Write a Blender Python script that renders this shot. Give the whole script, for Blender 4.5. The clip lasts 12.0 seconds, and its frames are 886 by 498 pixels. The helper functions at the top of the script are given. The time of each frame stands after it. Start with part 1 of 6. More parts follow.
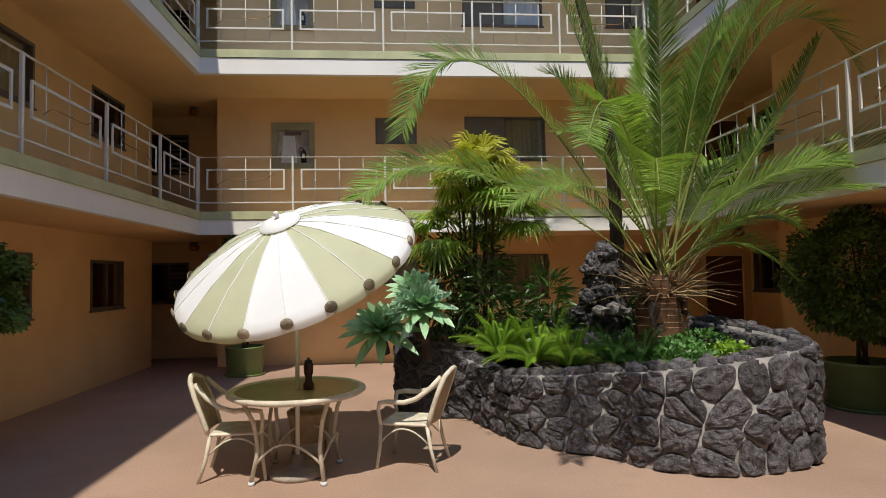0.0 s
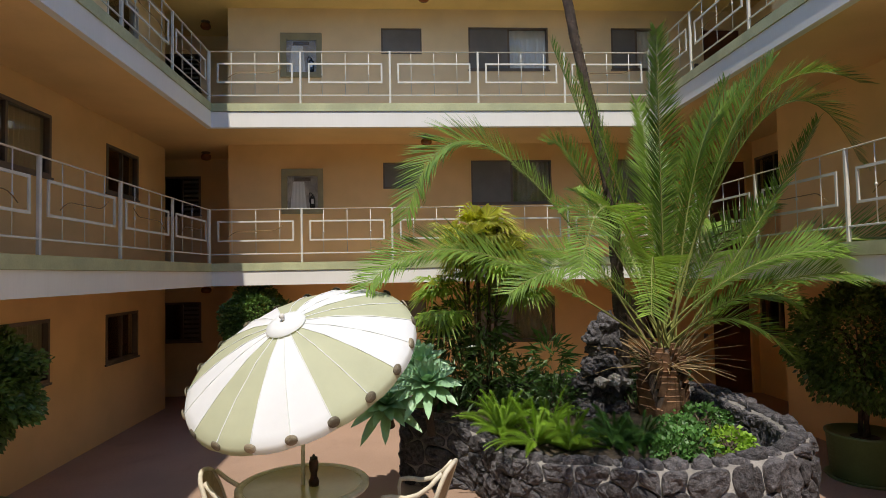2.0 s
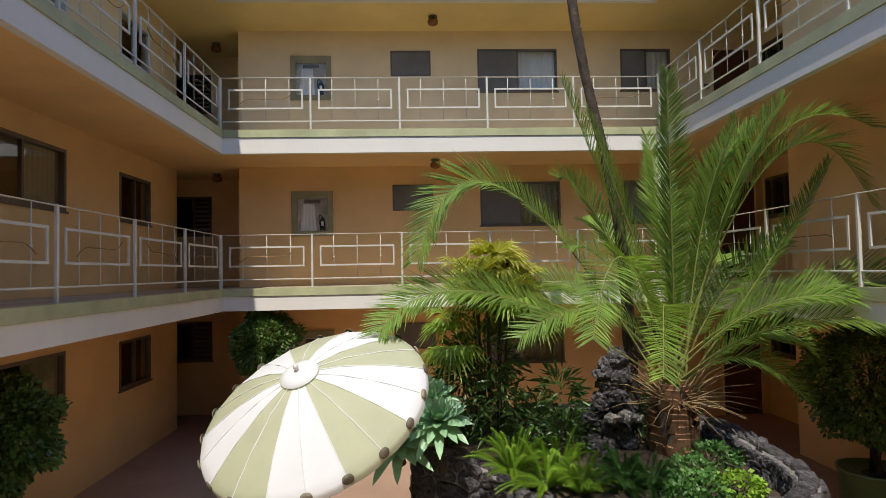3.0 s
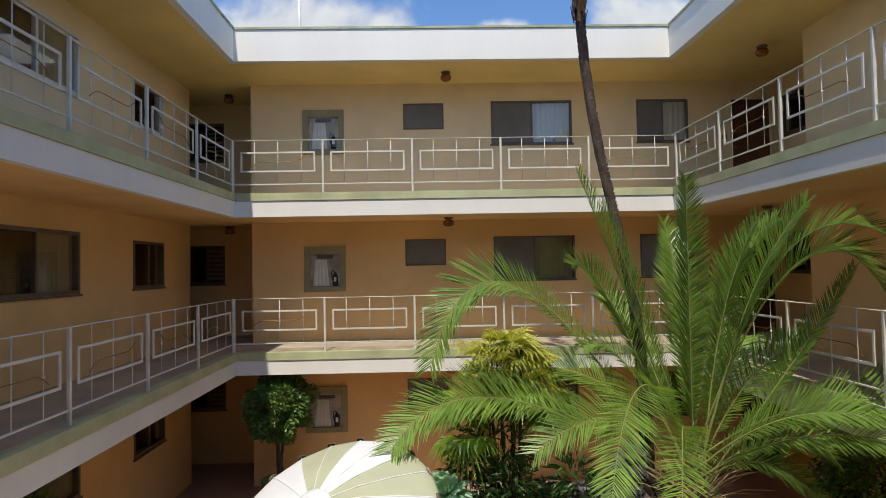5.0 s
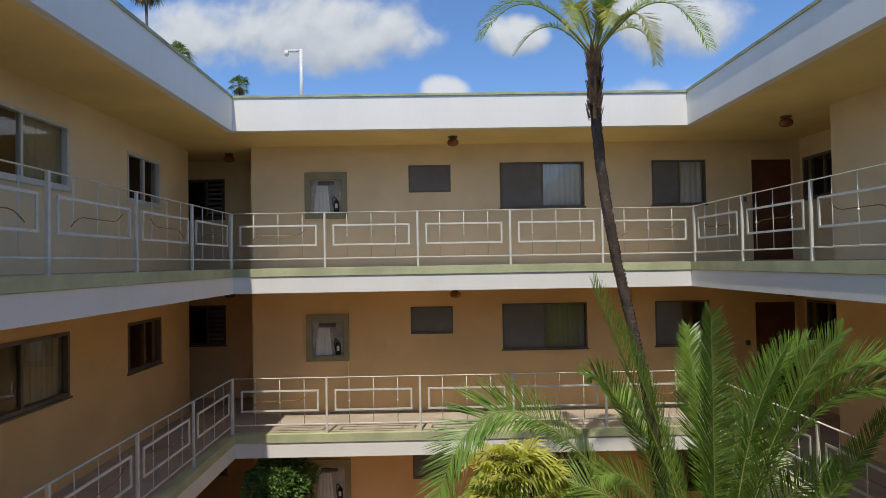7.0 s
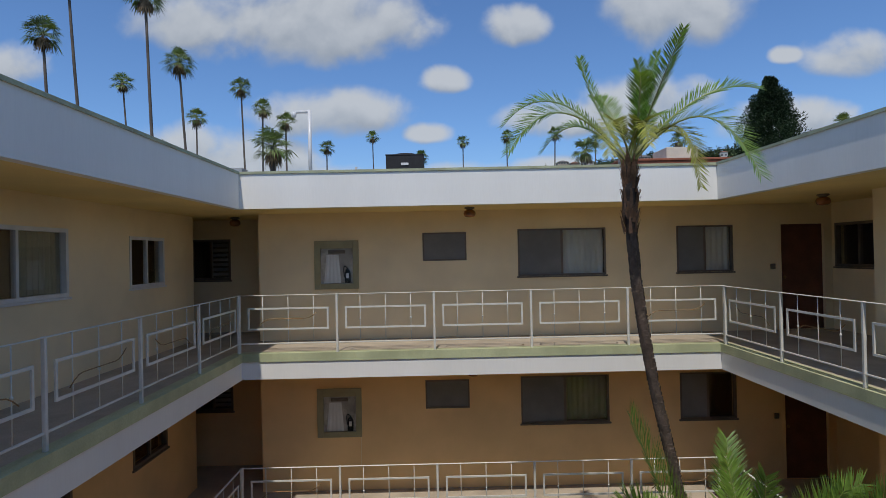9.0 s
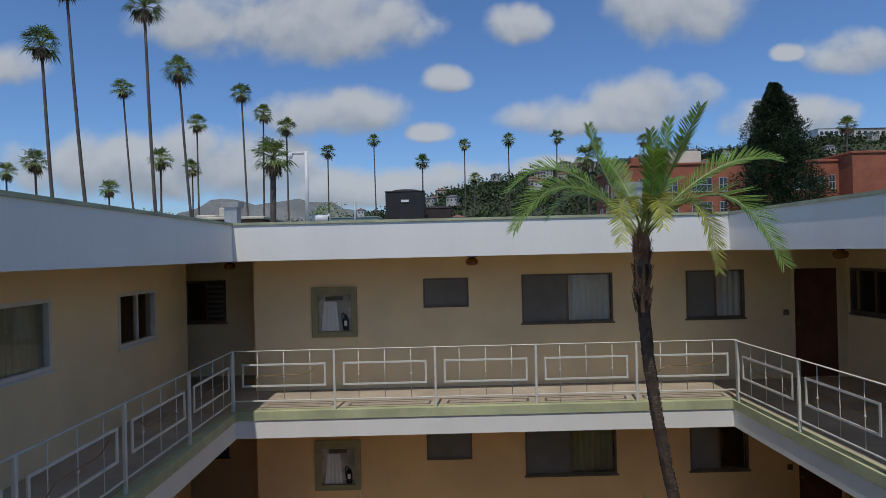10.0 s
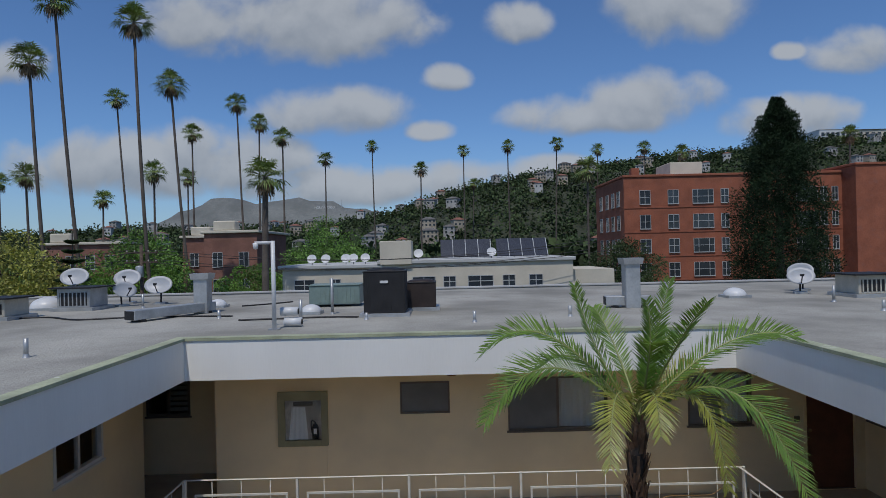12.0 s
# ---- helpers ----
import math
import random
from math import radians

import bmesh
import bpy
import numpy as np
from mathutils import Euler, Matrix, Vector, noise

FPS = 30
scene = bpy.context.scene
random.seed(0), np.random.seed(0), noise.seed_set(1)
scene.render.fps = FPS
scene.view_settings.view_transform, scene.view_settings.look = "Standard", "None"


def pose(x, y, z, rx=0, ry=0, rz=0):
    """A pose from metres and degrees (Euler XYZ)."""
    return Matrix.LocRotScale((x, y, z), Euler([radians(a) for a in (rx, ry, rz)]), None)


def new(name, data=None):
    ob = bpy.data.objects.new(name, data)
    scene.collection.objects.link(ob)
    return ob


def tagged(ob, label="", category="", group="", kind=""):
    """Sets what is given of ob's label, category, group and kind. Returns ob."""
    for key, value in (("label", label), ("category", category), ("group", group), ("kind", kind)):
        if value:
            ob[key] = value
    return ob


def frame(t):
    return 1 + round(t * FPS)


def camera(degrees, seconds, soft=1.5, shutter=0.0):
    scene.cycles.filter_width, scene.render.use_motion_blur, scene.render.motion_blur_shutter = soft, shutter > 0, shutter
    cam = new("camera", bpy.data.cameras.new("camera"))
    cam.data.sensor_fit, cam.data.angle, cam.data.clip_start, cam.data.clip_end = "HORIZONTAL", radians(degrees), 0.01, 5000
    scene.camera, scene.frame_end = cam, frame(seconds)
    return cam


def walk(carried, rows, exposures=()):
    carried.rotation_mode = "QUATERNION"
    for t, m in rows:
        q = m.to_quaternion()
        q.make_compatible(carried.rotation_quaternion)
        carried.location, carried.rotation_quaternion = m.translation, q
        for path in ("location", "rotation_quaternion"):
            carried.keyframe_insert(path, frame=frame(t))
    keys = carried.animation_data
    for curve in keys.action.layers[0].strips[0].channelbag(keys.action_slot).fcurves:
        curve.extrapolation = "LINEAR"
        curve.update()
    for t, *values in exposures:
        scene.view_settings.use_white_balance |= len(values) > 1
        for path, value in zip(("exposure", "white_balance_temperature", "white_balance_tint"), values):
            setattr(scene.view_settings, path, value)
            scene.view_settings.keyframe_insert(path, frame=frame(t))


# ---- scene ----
EXPOSURES = [(0.0, 0.25, 7150, 10), (5.5, 0.2, 7250, 10), (7.5, -0.05, 7000, 10), (9.5, -0.5, 6700, 10), (12.0, -0.8, 6600, 10)]
cam = camera(73.74, 12.0, soft=0.7)
# seconds, x, y, z, yaw, pitch, lean to the right
PATH = [
    (0, -0.027, 0.070, 1.884, -4.59, 2.50, 0.99),
    (0.5, 0.029, 0.026, 2.103, -4.32, 2.51, 0.98),
    (1, 0.067, -0.017, 2.322, -4.01, 2.45, 0.98),
    (1.5, 0.083, -0.065, 2.553, -3.71, 2.37, 1.02),
    (2, 0.079, -0.118, 2.788, -3.40, 2.30, 1.07),
    (2.5, 0.059, -0.175, 3.013, -3.05, 2.24, 1.10),
    (4.5, 0.027, -0.165, 4.136, -1.75, 1.81, 1.09),
    (5, 0.063, -0.124, 4.474, -1.45, 1.67, 1.07),
    (5.5, 0.101, -0.063, 4.826, -1.21, 1.57, 1.05),
    (6, 0.127, 0.025, 5.182, -1.00, 1.44, 1.00),
    (6.5, 0.134, 0.145, 5.538, -0.83, 1.38, 0.99),
    (7, 0.116, 0.269, 5.875, -0.69, 1.30, 0.97),
    (7.5, 0.078, 0.404, 6.230, -0.54, 1.28, 1.02),
    (9.5, -0.130, 0.868, 7.802, -0.44, 0.28, 1.29),
    (10, -0.078, 1.069, 8.235, -0.32, 0.35, 1.35),
    (10.5, -0.005, 1.259, 8.652, -0.29, 0.33, 1.39),
    (11, 0.090, 1.475, 9.071, -0.28, 0.29, 1.38),
    (11.5, 0.201, 1.728, 9.494, -0.27, 0.24, 1.35),
    (12, 0.327, 1.976, 9.919, -0.26, 0.21, 1.33),
]
walk(cam, [(t, pose(x, y, z, 90 + pitch, 0, yaw) @ pose(0, 0, 0, 0, 0, -lean)) for t, x, y, z, yaw, pitch, lean in PATH],
     exposures=EXPOSURES)

# ---- world, sun ----
SUN_WAY = Vector((0.088, 0.53, -1.0)).normalized()
sun = new("sun", bpy.data.lights.new("sun", "SUN"))
sun.data.energy, sun.data.angle, sun.data.color = 3.7, radians(0.55), (1.0, 0.97, 0.93)
sun.rotation_mode = "QUATERNION"
sun.rotation_quaternion = SUN_WAY.to_track_quat("-Z", "Y")

world = bpy.data.worlds.new("world")
scene.world = world
world.use_nodes = True


class Nodes:
    """Short way to wire shader nodes."""

    def __init__(self, tree):
        self.tree = tree
        tree.nodes.clear()

    def add(self, kind, **settings):
        node = self.tree.nodes.new(kind)
        for key, value in settings.items():
            if key in node.inputs:
                self.plug(node.inputs[key], value)
            else:
                setattr(node, key, value)
        return node

    def plug(self, socket, value):
        if isinstance(value, bpy.types.NodeSocket):
            self.tree.links.new(value, socket)
        else:
            socket.default_value = value

    def math(self, op, a, b=None, clamp=False):
        node = self.tree.nodes.new("ShaderNodeMath")
        node.operation, node.use_clamp = op, clamp
        self.plug(node.inputs[0], a)
        if b is not None:
            self.plug(node.inputs[1], b)
        return node.outputs[0]

    def mix(self, factor, a, b, mode="MIX"):
        node = self.tree.nodes.new("ShaderNodeMix")
        node.data_type, node.blend_type = "RGBA", mode
        self.plug(node.inputs["Factor"], factor)
        self.plug(node.inputs[6], a)
        self.plug(node.inputs[7], b)
        return node.outputs[2]

    def noise(self, vector, scale, detail=4.0, rough=0.55, distort=0.0):
        node = self.tree.nodes.new("ShaderNodeTexNoise")
        self.plug(node.inputs["Vector"], vector)
        node.inputs["Scale"].default_value, node.inputs["Detail"].default_value = scale, detail
        node.inputs["Roughness"].default_value, node.inputs["Distortion"].default_value = rough, distort
        return node.outputs["Fac"]

    def ramp(self, value, lo, hi, a=0.0, b=1.0):
        node = self.tree.nodes.new("ShaderNodeMapRange")
        node.interpolation_type = "SMOOTHSTEP"
        for socket, v in zip(node.inputs[:5], (value, lo, hi, a, b)):
            self.plug(socket, v)
        return node.outputs[0]


def build_sky():
    n = Nodes(world.node_tree)
    sky = n.add("ShaderNodeTexSky", sky_type="NISHITA", sun_disc=False, sun_elevation=radians(61.8),
                sun_rotation=radians(188), altitude=100.0, air_density=1.0, dust_density=0.3, ozone_density=3.0)
    way = n.add("ShaderNodeTexCoord").outputs["Generated"]
    split = n.add("ShaderNodeSeparateXYZ", Vector=way)
    x, y, z = split.outputs
    ahead = n.math("MAXIMUM", y, 0.05)
    u, v = n.math("DIVIDE", x, ahead), n.math("DIVIDE", z, ahead)
    # middle, half width and half height of each cloud, on the plane one unit ahead
    clouds = ((-0.205, 0.392, 0.20, 0.095), (-0.36, 0.40, 0.16, 0.06), (0.143, 0.381, 0.066, 0.040), (0.415, 0.40, 0.14, 0.080),
              (-0.176, 0.236, 0.135, 0.052), (0.27, 0.222, 0.16, 0.042), (0.36, 0.248, 0.125, 0.055), (0.018, 0.292, 0.045, 0.028),
              (-0.012, 0.203, 0.046, 0.022), (0.72, 0.322, 0.10, 0.046), (0.60, 0.325, 0.035, 0.020), (0.60, 0.207, 0.12, 0.048),
              (-0.46, 0.155, 0.26, 0.070), (-0.12, 0.112, 0.24, 0.042), (-0.78, 0.33, 0.12, 0.05), (0.16, 0.13, 0.20, 0.030))

    def thickness(up):
        """How deep in cloud the sky is, looked at a little higher by up."""
        vv = n.math("ADD", v, up)
        at = n.add("ShaderNodeCombineXYZ", X=u, Y=vv).outputs[0]
        cover = None
        for cu, cv, a, b in clouds:
            du = n.math("DIVIDE", n.math("SUBTRACT", u, cu), a)
            dv = n.math("DIVIDE", n.math("SUBTRACT", vv, cv), b)
            # bases are flatter than tops
            dv = n.math("MULTIPLY", dv, n.math("ADD", 1.05, n.math("MULTIPLY", n.math("LESS_THAN", dv, 0.0), 0.35)))
            body = n.math("SUBTRACT", 1.0, n.math("ADD", n.math("MULTIPLY", du, du), n.math("MULTIPLY", dv, dv)))
            cover = body if cover is None else n.math("SMOOTH_MAX", cover, body)
            if cover.node.operation == "SMOOTH_MAX":
                cover.node.inputs[2].default_value = 0.25
        cover = n.math("MAXIMUM", cover, -1.6)
        fluff = n.noise(at, 10.0, 7.0, 0.5, 0.2)
        wisps = n.noise(at, 3.2, 5.0, 0.55, 0.6)
        cover = n.math("ADD", cover, n.math("MULTIPLY", n.math("SUBTRACT", fluff, 0.5), 3.0))
        return n.math("ADD", cover, n.math("MULTIPLY", n.math("SUBTRACT", wisps, 0.5), 1.3))

    edge, higher = thickness(0.0), thickness(0.03)
    mask = n.ramp(edge, -0.4, 0.75)
    front = n.ramp(y, 0.05, 0.25)
    mask = n.math("MULTIPLY", mask, front)
    # elsewhere in the sky, scattered cloud of the same kind
    loose = n.noise(way, 2.6, 7.0, 0.6, 0.4)
    loose = n.math("MULTIPLY", n.ramp(loose, 0.52, 0.68), n.math("SUBTRACT", 1.0, front))
    loose = n.math("MULTIPLY", loose, n.ramp(z, 0.0, 0.2))
    mask = n.math("MAXIMUM", mask, loose)
    mask = n.math("MULTIPLY", mask, 0.92)
    # sunlit tops, grey bases
    shade = n.ramp(n.math("SUBTRACT", edge, higher), -1.0, 1.1)
    white = n.mix(shade, (2.75, 3.2, 3.85, 1), (4.6, 5.0, 5.55, 1))
    haze = n.ramp(n.math("ABSOLUTE", z), 0.0, 0.2, 0.38, 0.0)
    deep = n.mix(1.0, sky.outputs[0], (0.68, 0.92, 1.22, 1), "MULTIPLY")
    low = n.mix(haze, deep, (3.0, 3.9, 5.0, 1))
    colour = n.mix(mask, low, white)
    back = n.add("ShaderNodeBackground", Color=colour, Strength=0.145)
    out = n.add("ShaderNodeOutputWorld")
    n.plug(out.inputs["Surface"], back.outputs[0])


build_sky()

# ---- materials ----
def material(name, paint, rough=0.6, metal=0.0, spread=0.12, scale=3.0, fine=60.0, bump=0.15, stain=None, stain_at=(0.55, 0.75),
             depth=0.01, per_object=0.0, per_island=0.0, translucent=0.0, gloss=0.5, streak=False):
    """A painted or natural surface: base colour varied by large stains and fine grain, with relief."""
    m = bpy.data.materials.new(name)
    m.use_nodes = True
    n = Nodes(m.node_tree)
    geo = n.add("ShaderNodeNewGeometry")
    where = geo.outputs["Position"]
    if streak:
        where = n.add("ShaderNodeMapping", Vector=where, Scale=(1.0, 1.0, 0.12)).outputs[0]
    big = n.noise(where, scale, 5.0)
    small = n.noise(where, fine, 3.0, 0.6)
    dark = tuple(c * (1 - 2 * spread) for c in paint)
    light = tuple(min(1.0, c * (1 + spread)) for c in paint)
    colour = n.mix(n.ramp(big, 0.25, 0.75), (*dark, 1), (*light, 1))
    colour = n.mix(n.math("MULTIPLY", n.ramp(small, 0.35, 0.75), min(0.6, spread * 2)), colour, (*(c * 0.6 for c in paint), 1))
    if stain:
        spots = n.noise(where, scale * 1.7 + 0.3, 6.0, 0.65, 0.5)
        colour = n.mix(n.ramp(spots, *stain_at), colour, (*stain, 1))
    chance = None
    if per_object:
        chance, amount = n.add("ShaderNodeObjectInfo").outputs["Random"], per_object
    elif per_island:
        chance, amount = geo.outputs["Random Per Island"], per_island
    if chance is not None:
        colour = n.mix(1.0, colour, n.mix(chance, (*(3 * [1 - amount]), 1), (*(3 * [1 + amount]), 1)), "MULTIPLY")
    shader = n.add("ShaderNodeBsdfPrincipled")
    n.plug(shader.inputs["Base Color"], colour)
    shader.inputs["Metallic"].default_value = metal
    shader.inputs["Specular IOR Level"].default_value = gloss
    n.plug(shader.inputs["Roughness"], n.ramp(small, 0.2, 0.8, max(0.03, rough - 0.12), min(1.0, rough + 0.1)))
    if bump:
        relief = n.add("ShaderNodeBump", Strength=min(1.0, bump), Distance=depth)
        n.plug(relief.inputs["Height"], n.math("ADD", n.math("MULTIPLY", big, 0.6), small))
        n.plug(shader.inputs["Normal"], relief.outputs[0])
    final = shader.outputs[0]
    if translucent:
        thin = n.add("ShaderNodeBsdfTranslucent")
        n.plug(thin.inputs["Color"], n.mix(1.0, colour, (1.25, 1.3, 0.7, 1), "MULTIPLY"))
        blend = n.add("ShaderNodeMixShader")
        blend.inputs[0].default_value = translucent
        n.plug(blend.inputs[1], final), n.plug(blend.inputs[2], thin.outputs[0])
        final = blend.outputs[0]
    n.plug(n.add("ShaderNodeOutputMaterial").inputs["Surface"], final)
    return m


def glass_material(name, tint=(0.94, 0.95, 0.94), clear=0.97, ior=1.55):
    """Window glass: a clear sheet with a mirror's reflection that grows at a slant."""
    m = bpy.data.materials.new(name)
    m.use_nodes = True
    n = Nodes(m.node_tree)
    see = n.add("ShaderNodeBsdfTransparent", Color=(*(c * clear for c in tint), 1))
    shine = n.add("ShaderNodeBsdfGlossy", Roughness=0.02, Color=(1, 1, 1, 1))
    blend = n.add("ShaderNodeMixShader")
    weight = n.add("ShaderNodeLayerWeight", Blend=0.5)
    n.plug(blend.inputs[0], n.math("ADD", n.math("MULTIPLY", n.math("POWER", weight.outputs["Facing"], 4.0), 0.8), ((ior - 1) / (ior + 1)) ** 2))
    n.plug(blend.inputs[1], see.outputs[0]), n.plug(blend.inputs[2], shine.outputs[0])
    n.plug(n.add("ShaderNodeOutputMaterial").inputs["Surface"], blend.outputs[0])
    return m


M = {
    "stucco": material("stucco", (0.90, 0.715, 0.435), 0.75, spread=0.05, scale=1.1, fine=90, bump=0.25),
    "peach": material("peach_stucco", (0.87, 0.575, 0.27), 0.75, spread=0.05, scale=1.1, fine=90, bump=0.25),
    "soffit": material("soffit_paint", (0.90, 0.67, 0.27), 0.7, spread=0.05, scale=0.9, fine=70, bump=0.15),
    "peach_soffit": material("peach_soffit_paint", (0.87, 0.565, 0.255), 0.7, spread=0.05, scale=0.9, fine=70, bump=0.15),
    "white": material("white_paint", (0.82, 0.80, 0.74), 0.55, spread=0.025, scale=1.2, fine=40, bump=0.12, streak=True),
    "curb": material("green_curb_paint", (0.50, 0.52, 0.30), 0.6, spread=0.12, scale=2.0, fine=50, bump=0.2,
                     stain=(0.48, 0.40, 0.16), stain_at=(0.62, 0.8)),
    "gallery": material("gallery_deck", (0.46, 0.385, 0.29), 0.8, spread=0.12, scale=1.6, fine=80, bump=0.2),
    "patio": material("patio_concrete", (0.385, 0.258, 0.19), 0.6, spread=0.08, scale=0.7, fine=45, bump=0.12,
                      stain=(0.29, 0.19, 0.145), stain_at=(0.55, 0.85)),
    "rail": material("rail_paint", (0.68, 0.66, 0.58), 0.45, spread=0.06, scale=6, fine=60, bump=0.05),
    "brass": material("brass_scroll", (0.30, 0.17, 0.06), 0.45, 0.4, spread=0.1, scale=8),
    "bronze": material("bronze_frame", (0.17, 0.135, 0.105), 0.5, 0.2, spread=0.1, scale=5),
    "alu": material("white_aluminium", (0.72, 0.70, 0.66), 0.4, 0.0, spread=0.05, scale=6),
    # shade inside the rooms, put into the base colour
    "room": material("room_shade_colour", (0.10, 0.085, 0.07), 0.9, spread=0.2, scale=1.5, bump=0),
    "curtain": material("pale_curtain", (0.82, 0.81, 0.78), 0.9, spread=0.08, scale=3, bump=0.1, streak=True),
    "olive_curtain": material("olive_curtain", (0.36, 0.32, 0.20), 0.9, spread=0.15, scale=3, bump=0.1, streak=True),
    "screen": material("insect_screen", (0.20, 0.195, 0.185), 0.8, spread=0.1, scale=2, fine=200),
    "door": material("brown_door", (0.16, 0.055, 0.03), 0.45, spread=0.15, scale=4, fine=40, bump=0.1),
    "cabinet": material("olive_cabinet_paint", (0.33, 0.30, 0.17), 0.5, spread=0.08, scale=4),
    "paper": material("pale_liner", (0.86, 0.86, 0.84), 0.5, spread=0.05, scale=5),
    "liner": material("cabinet_liner", (0.52, 0.48, 0.42), 0.6, spread=0.25, scale=6),
    "red": material("red_enamel", (0.45, 0.03, 0.02), 0.35, spread=0.08, scale=6),
    "black": material("black_plastic", (0.02, 0.02, 0.022), 0.4, spread=0.1, scale=8),
    "amber": material("amber_glass", (0.32, 0.11, 0.03), 0.15, spread=0.2, scale=12, bump=0.3),
    "glass": glass_material("window_glass"),
    "acrylic": glass_material("acrylic_sheet", (0.97, 0.97, 0.96), 1.0, 1.22),
}

# ---- mesh tools ----
class G:
    """Collects faces for one mesh."""

    def __init__(self):
        self.v, self.f, self.m = [], [], []

    def face(self, pts, mi=0):
        k = len(self.v)
        self.v += [tuple(p) for p in pts]
        self.f.append(tuple(range(k, k + len(pts))))
        self.m.append(mi)

    def box(self, a, b, mi=0):
        (x0, y0, z0), (x1, y1, z1) = a, b
        k = len(self.v)
        self.v += [(x0, y0, z0), (x1, y0, z0), (x1, y1, z0), (x0, y1, z0), (x0, y0, z1), (x1, y0, z1), (x1, y1, z1), (x0, y1, z1)]
        for q in ((0, 3, 2, 1), (4, 5, 6, 7), (0, 1, 5, 4), (1, 2, 6, 5), (2, 3, 7, 6), (3, 0, 4, 7)):
            self.f.append(tuple(k + i for i in q))
            self.m.append(mi)
        return self

    def tube(self, pts, radii, sides=8, mi=0, caps=True):
        pts = [Vector(p) for p in pts]
        if isinstance(radii, (int, float)):
            radii = [radii] * len(pts)
        rings, ref = [], None
        for i, p in enumerate(pts):
            d = (pts[min(i + 1, len(pts) - 1)] - pts[max(i - 1, 0)]).normalized()
            if ref is None:
                ref = Vector((0, 0, 1)) if abs(d.z) < 0.9 else Vector((1, 0, 0))
            a = d.cross(ref).normalized()
            b = a.cross(d).normalized()
            ref = b
            k = len(self.v)
            for s in range(sides):
                w = 2 * math.pi * s / sides
                self.v.append(tuple(p + (a * math.cos(w) + b * math.sin(w)) * radii[i]))
            rings.append(k)
        for r0, r1 in zip(rings, rings[1:]):
            for s in range(sides):
                t = (s + 1) % sides
                self.f.append((r0 + s, r0 + t, r1 + t, r1 + s))
                self.m.append(mi)
        if caps:
            self.f.append(tuple(rings[0] + s for s in reversed(range(sides))))
            self.f.append(tuple(rings[-1] + s for s in range(sides)))
            self.m += [mi, mi]
        return self

    def lathe(self, profile, middle=(0, 0, 0), sides=20, mi=0):
        """Turns (radius, height) pairs round the upright axis."""
        cx, cy, cz = middle
        k = len(self.v)
        for r, h in profile:
            for s in range(sides):
                w = 2 * math.pi * s / sides
                self.v.append((cx + r * math.cos(w), cy + r * math.sin(w), cz + h))
        for i in range(len(profile) - 1):
            for s in range(sides):
                t = (s + 1) % sides
                self.f.append((k + i * sides + s, k + i * sides + t, k + (i + 1) * sides + t, k + (i + 1) * sides + s))
                self.m.append(mi)
        return self

    def ring(self, inner, outer, z0, z1, mi=0):
        """A square ring: inner and outer are (x0, y0, x1, y1)."""
        def corners(r):
            return ((r[0], r[1]), (r[2], r[1]), (r[2], r[3]), (r[0], r[3]))
        ci, co = corners(inner), corners(outer)
        for i in range(4):
            j = (i + 1) % 4
            self.face([(*ci[i], z1), (*ci[j], z1), (*co[j], z1), (*co[i], z1)][::-1], mi)
            self.face([(*ci[i], z0), (*ci[j], z0), (*co[j], z0), (*co[i], z0)], mi)
            self.face([(*ci[i], z0), (*ci[i], z1), (*ci[j], z1), (*ci[j], z0)][::-1], mi)
            self.face([(*co[i], z0), (*co[j], z0), (*co[j], z1), (*co[i], z1)], mi)
        return self

    def mesh(self, name, mats, smooth=False, bevel=0.0, weld=False):
        me = bpy.data.meshes.new(name)
        me.from_pydata(self.v, [], self.f)
        me.polygons.foreach_set("material_index", self.m)
        for m in mats if isinstance(mats, (list, tuple)) else [mats]:
            me.materials.append(M[m] if isinstance(m, str) else m)
        if bevel or weld:
            bm = bmesh.new()
            bm.from_mesh(me)
            if weld:
                bmesh.ops.remove_doubles(bm, verts=bm.verts, dist=1e-5)
            if bevel:
                bmesh.ops.bevel(bm, geom=bm.edges[:], offset=bevel, segments=1, affect="EDGES")
            bm.to_mesh(me)
            bm.free()
        if smooth:
            me.polygons.foreach_set("use_smooth", [True] * len(me.polygons))
        me.update()
        return me


def smooth_path(points, n, closed=True):
    """A rounded line through the points, with n steps between each two."""
    out, m = [], len(points)
    for i in range(m if closed else m - 1):
        p = [Vector(points[(i + j) % m]) if closed else Vector(points[max(0, min(m - 1, i + j))]) for j in (-1, 0, 1, 2)]
        for k in range(n):
            t = k / n
            out.append(0.5 * (2 * p[1] + (p[2] - p[0]) * t + (2 * p[0] - 5 * p[1] + 4 * p[2] - p[3]) * t * t + (3 * p[1] - p[0] - 3 * p[2] + p[3]) * t ** 3))
    if not closed:
        out.append(Vector(points[-1]))
    return out


def part(name, mesh, parent=None, label="", at=None):
    ob = new(name, mesh)
    if parent is not None:
        ob.parent = parent
    if at is not None:
        ob.matrix_basis = at if isinstance(at, Matrix) else Matrix.Translation(at)
    return tagged(ob, label) if label else ob


def thing(name, label, category, at=(0, 0, 0), group="", kind=""):
    ob = new(name)
    ob.empty_display_size = 0.1
    ob.matrix_basis = at if isinstance(at, Matrix) else Matrix.Translation(at)
    return tagged(ob, label, category, group, kind)


def solid(name, mesh, label, category, at=None, group="", kind=""):
    ob = new(name, mesh)
    if at is not None:
        ob.matrix_basis = at if isinstance(at, Matrix) else Matrix.Translation(at)
    return tagged(ob, label, category, group, kind)


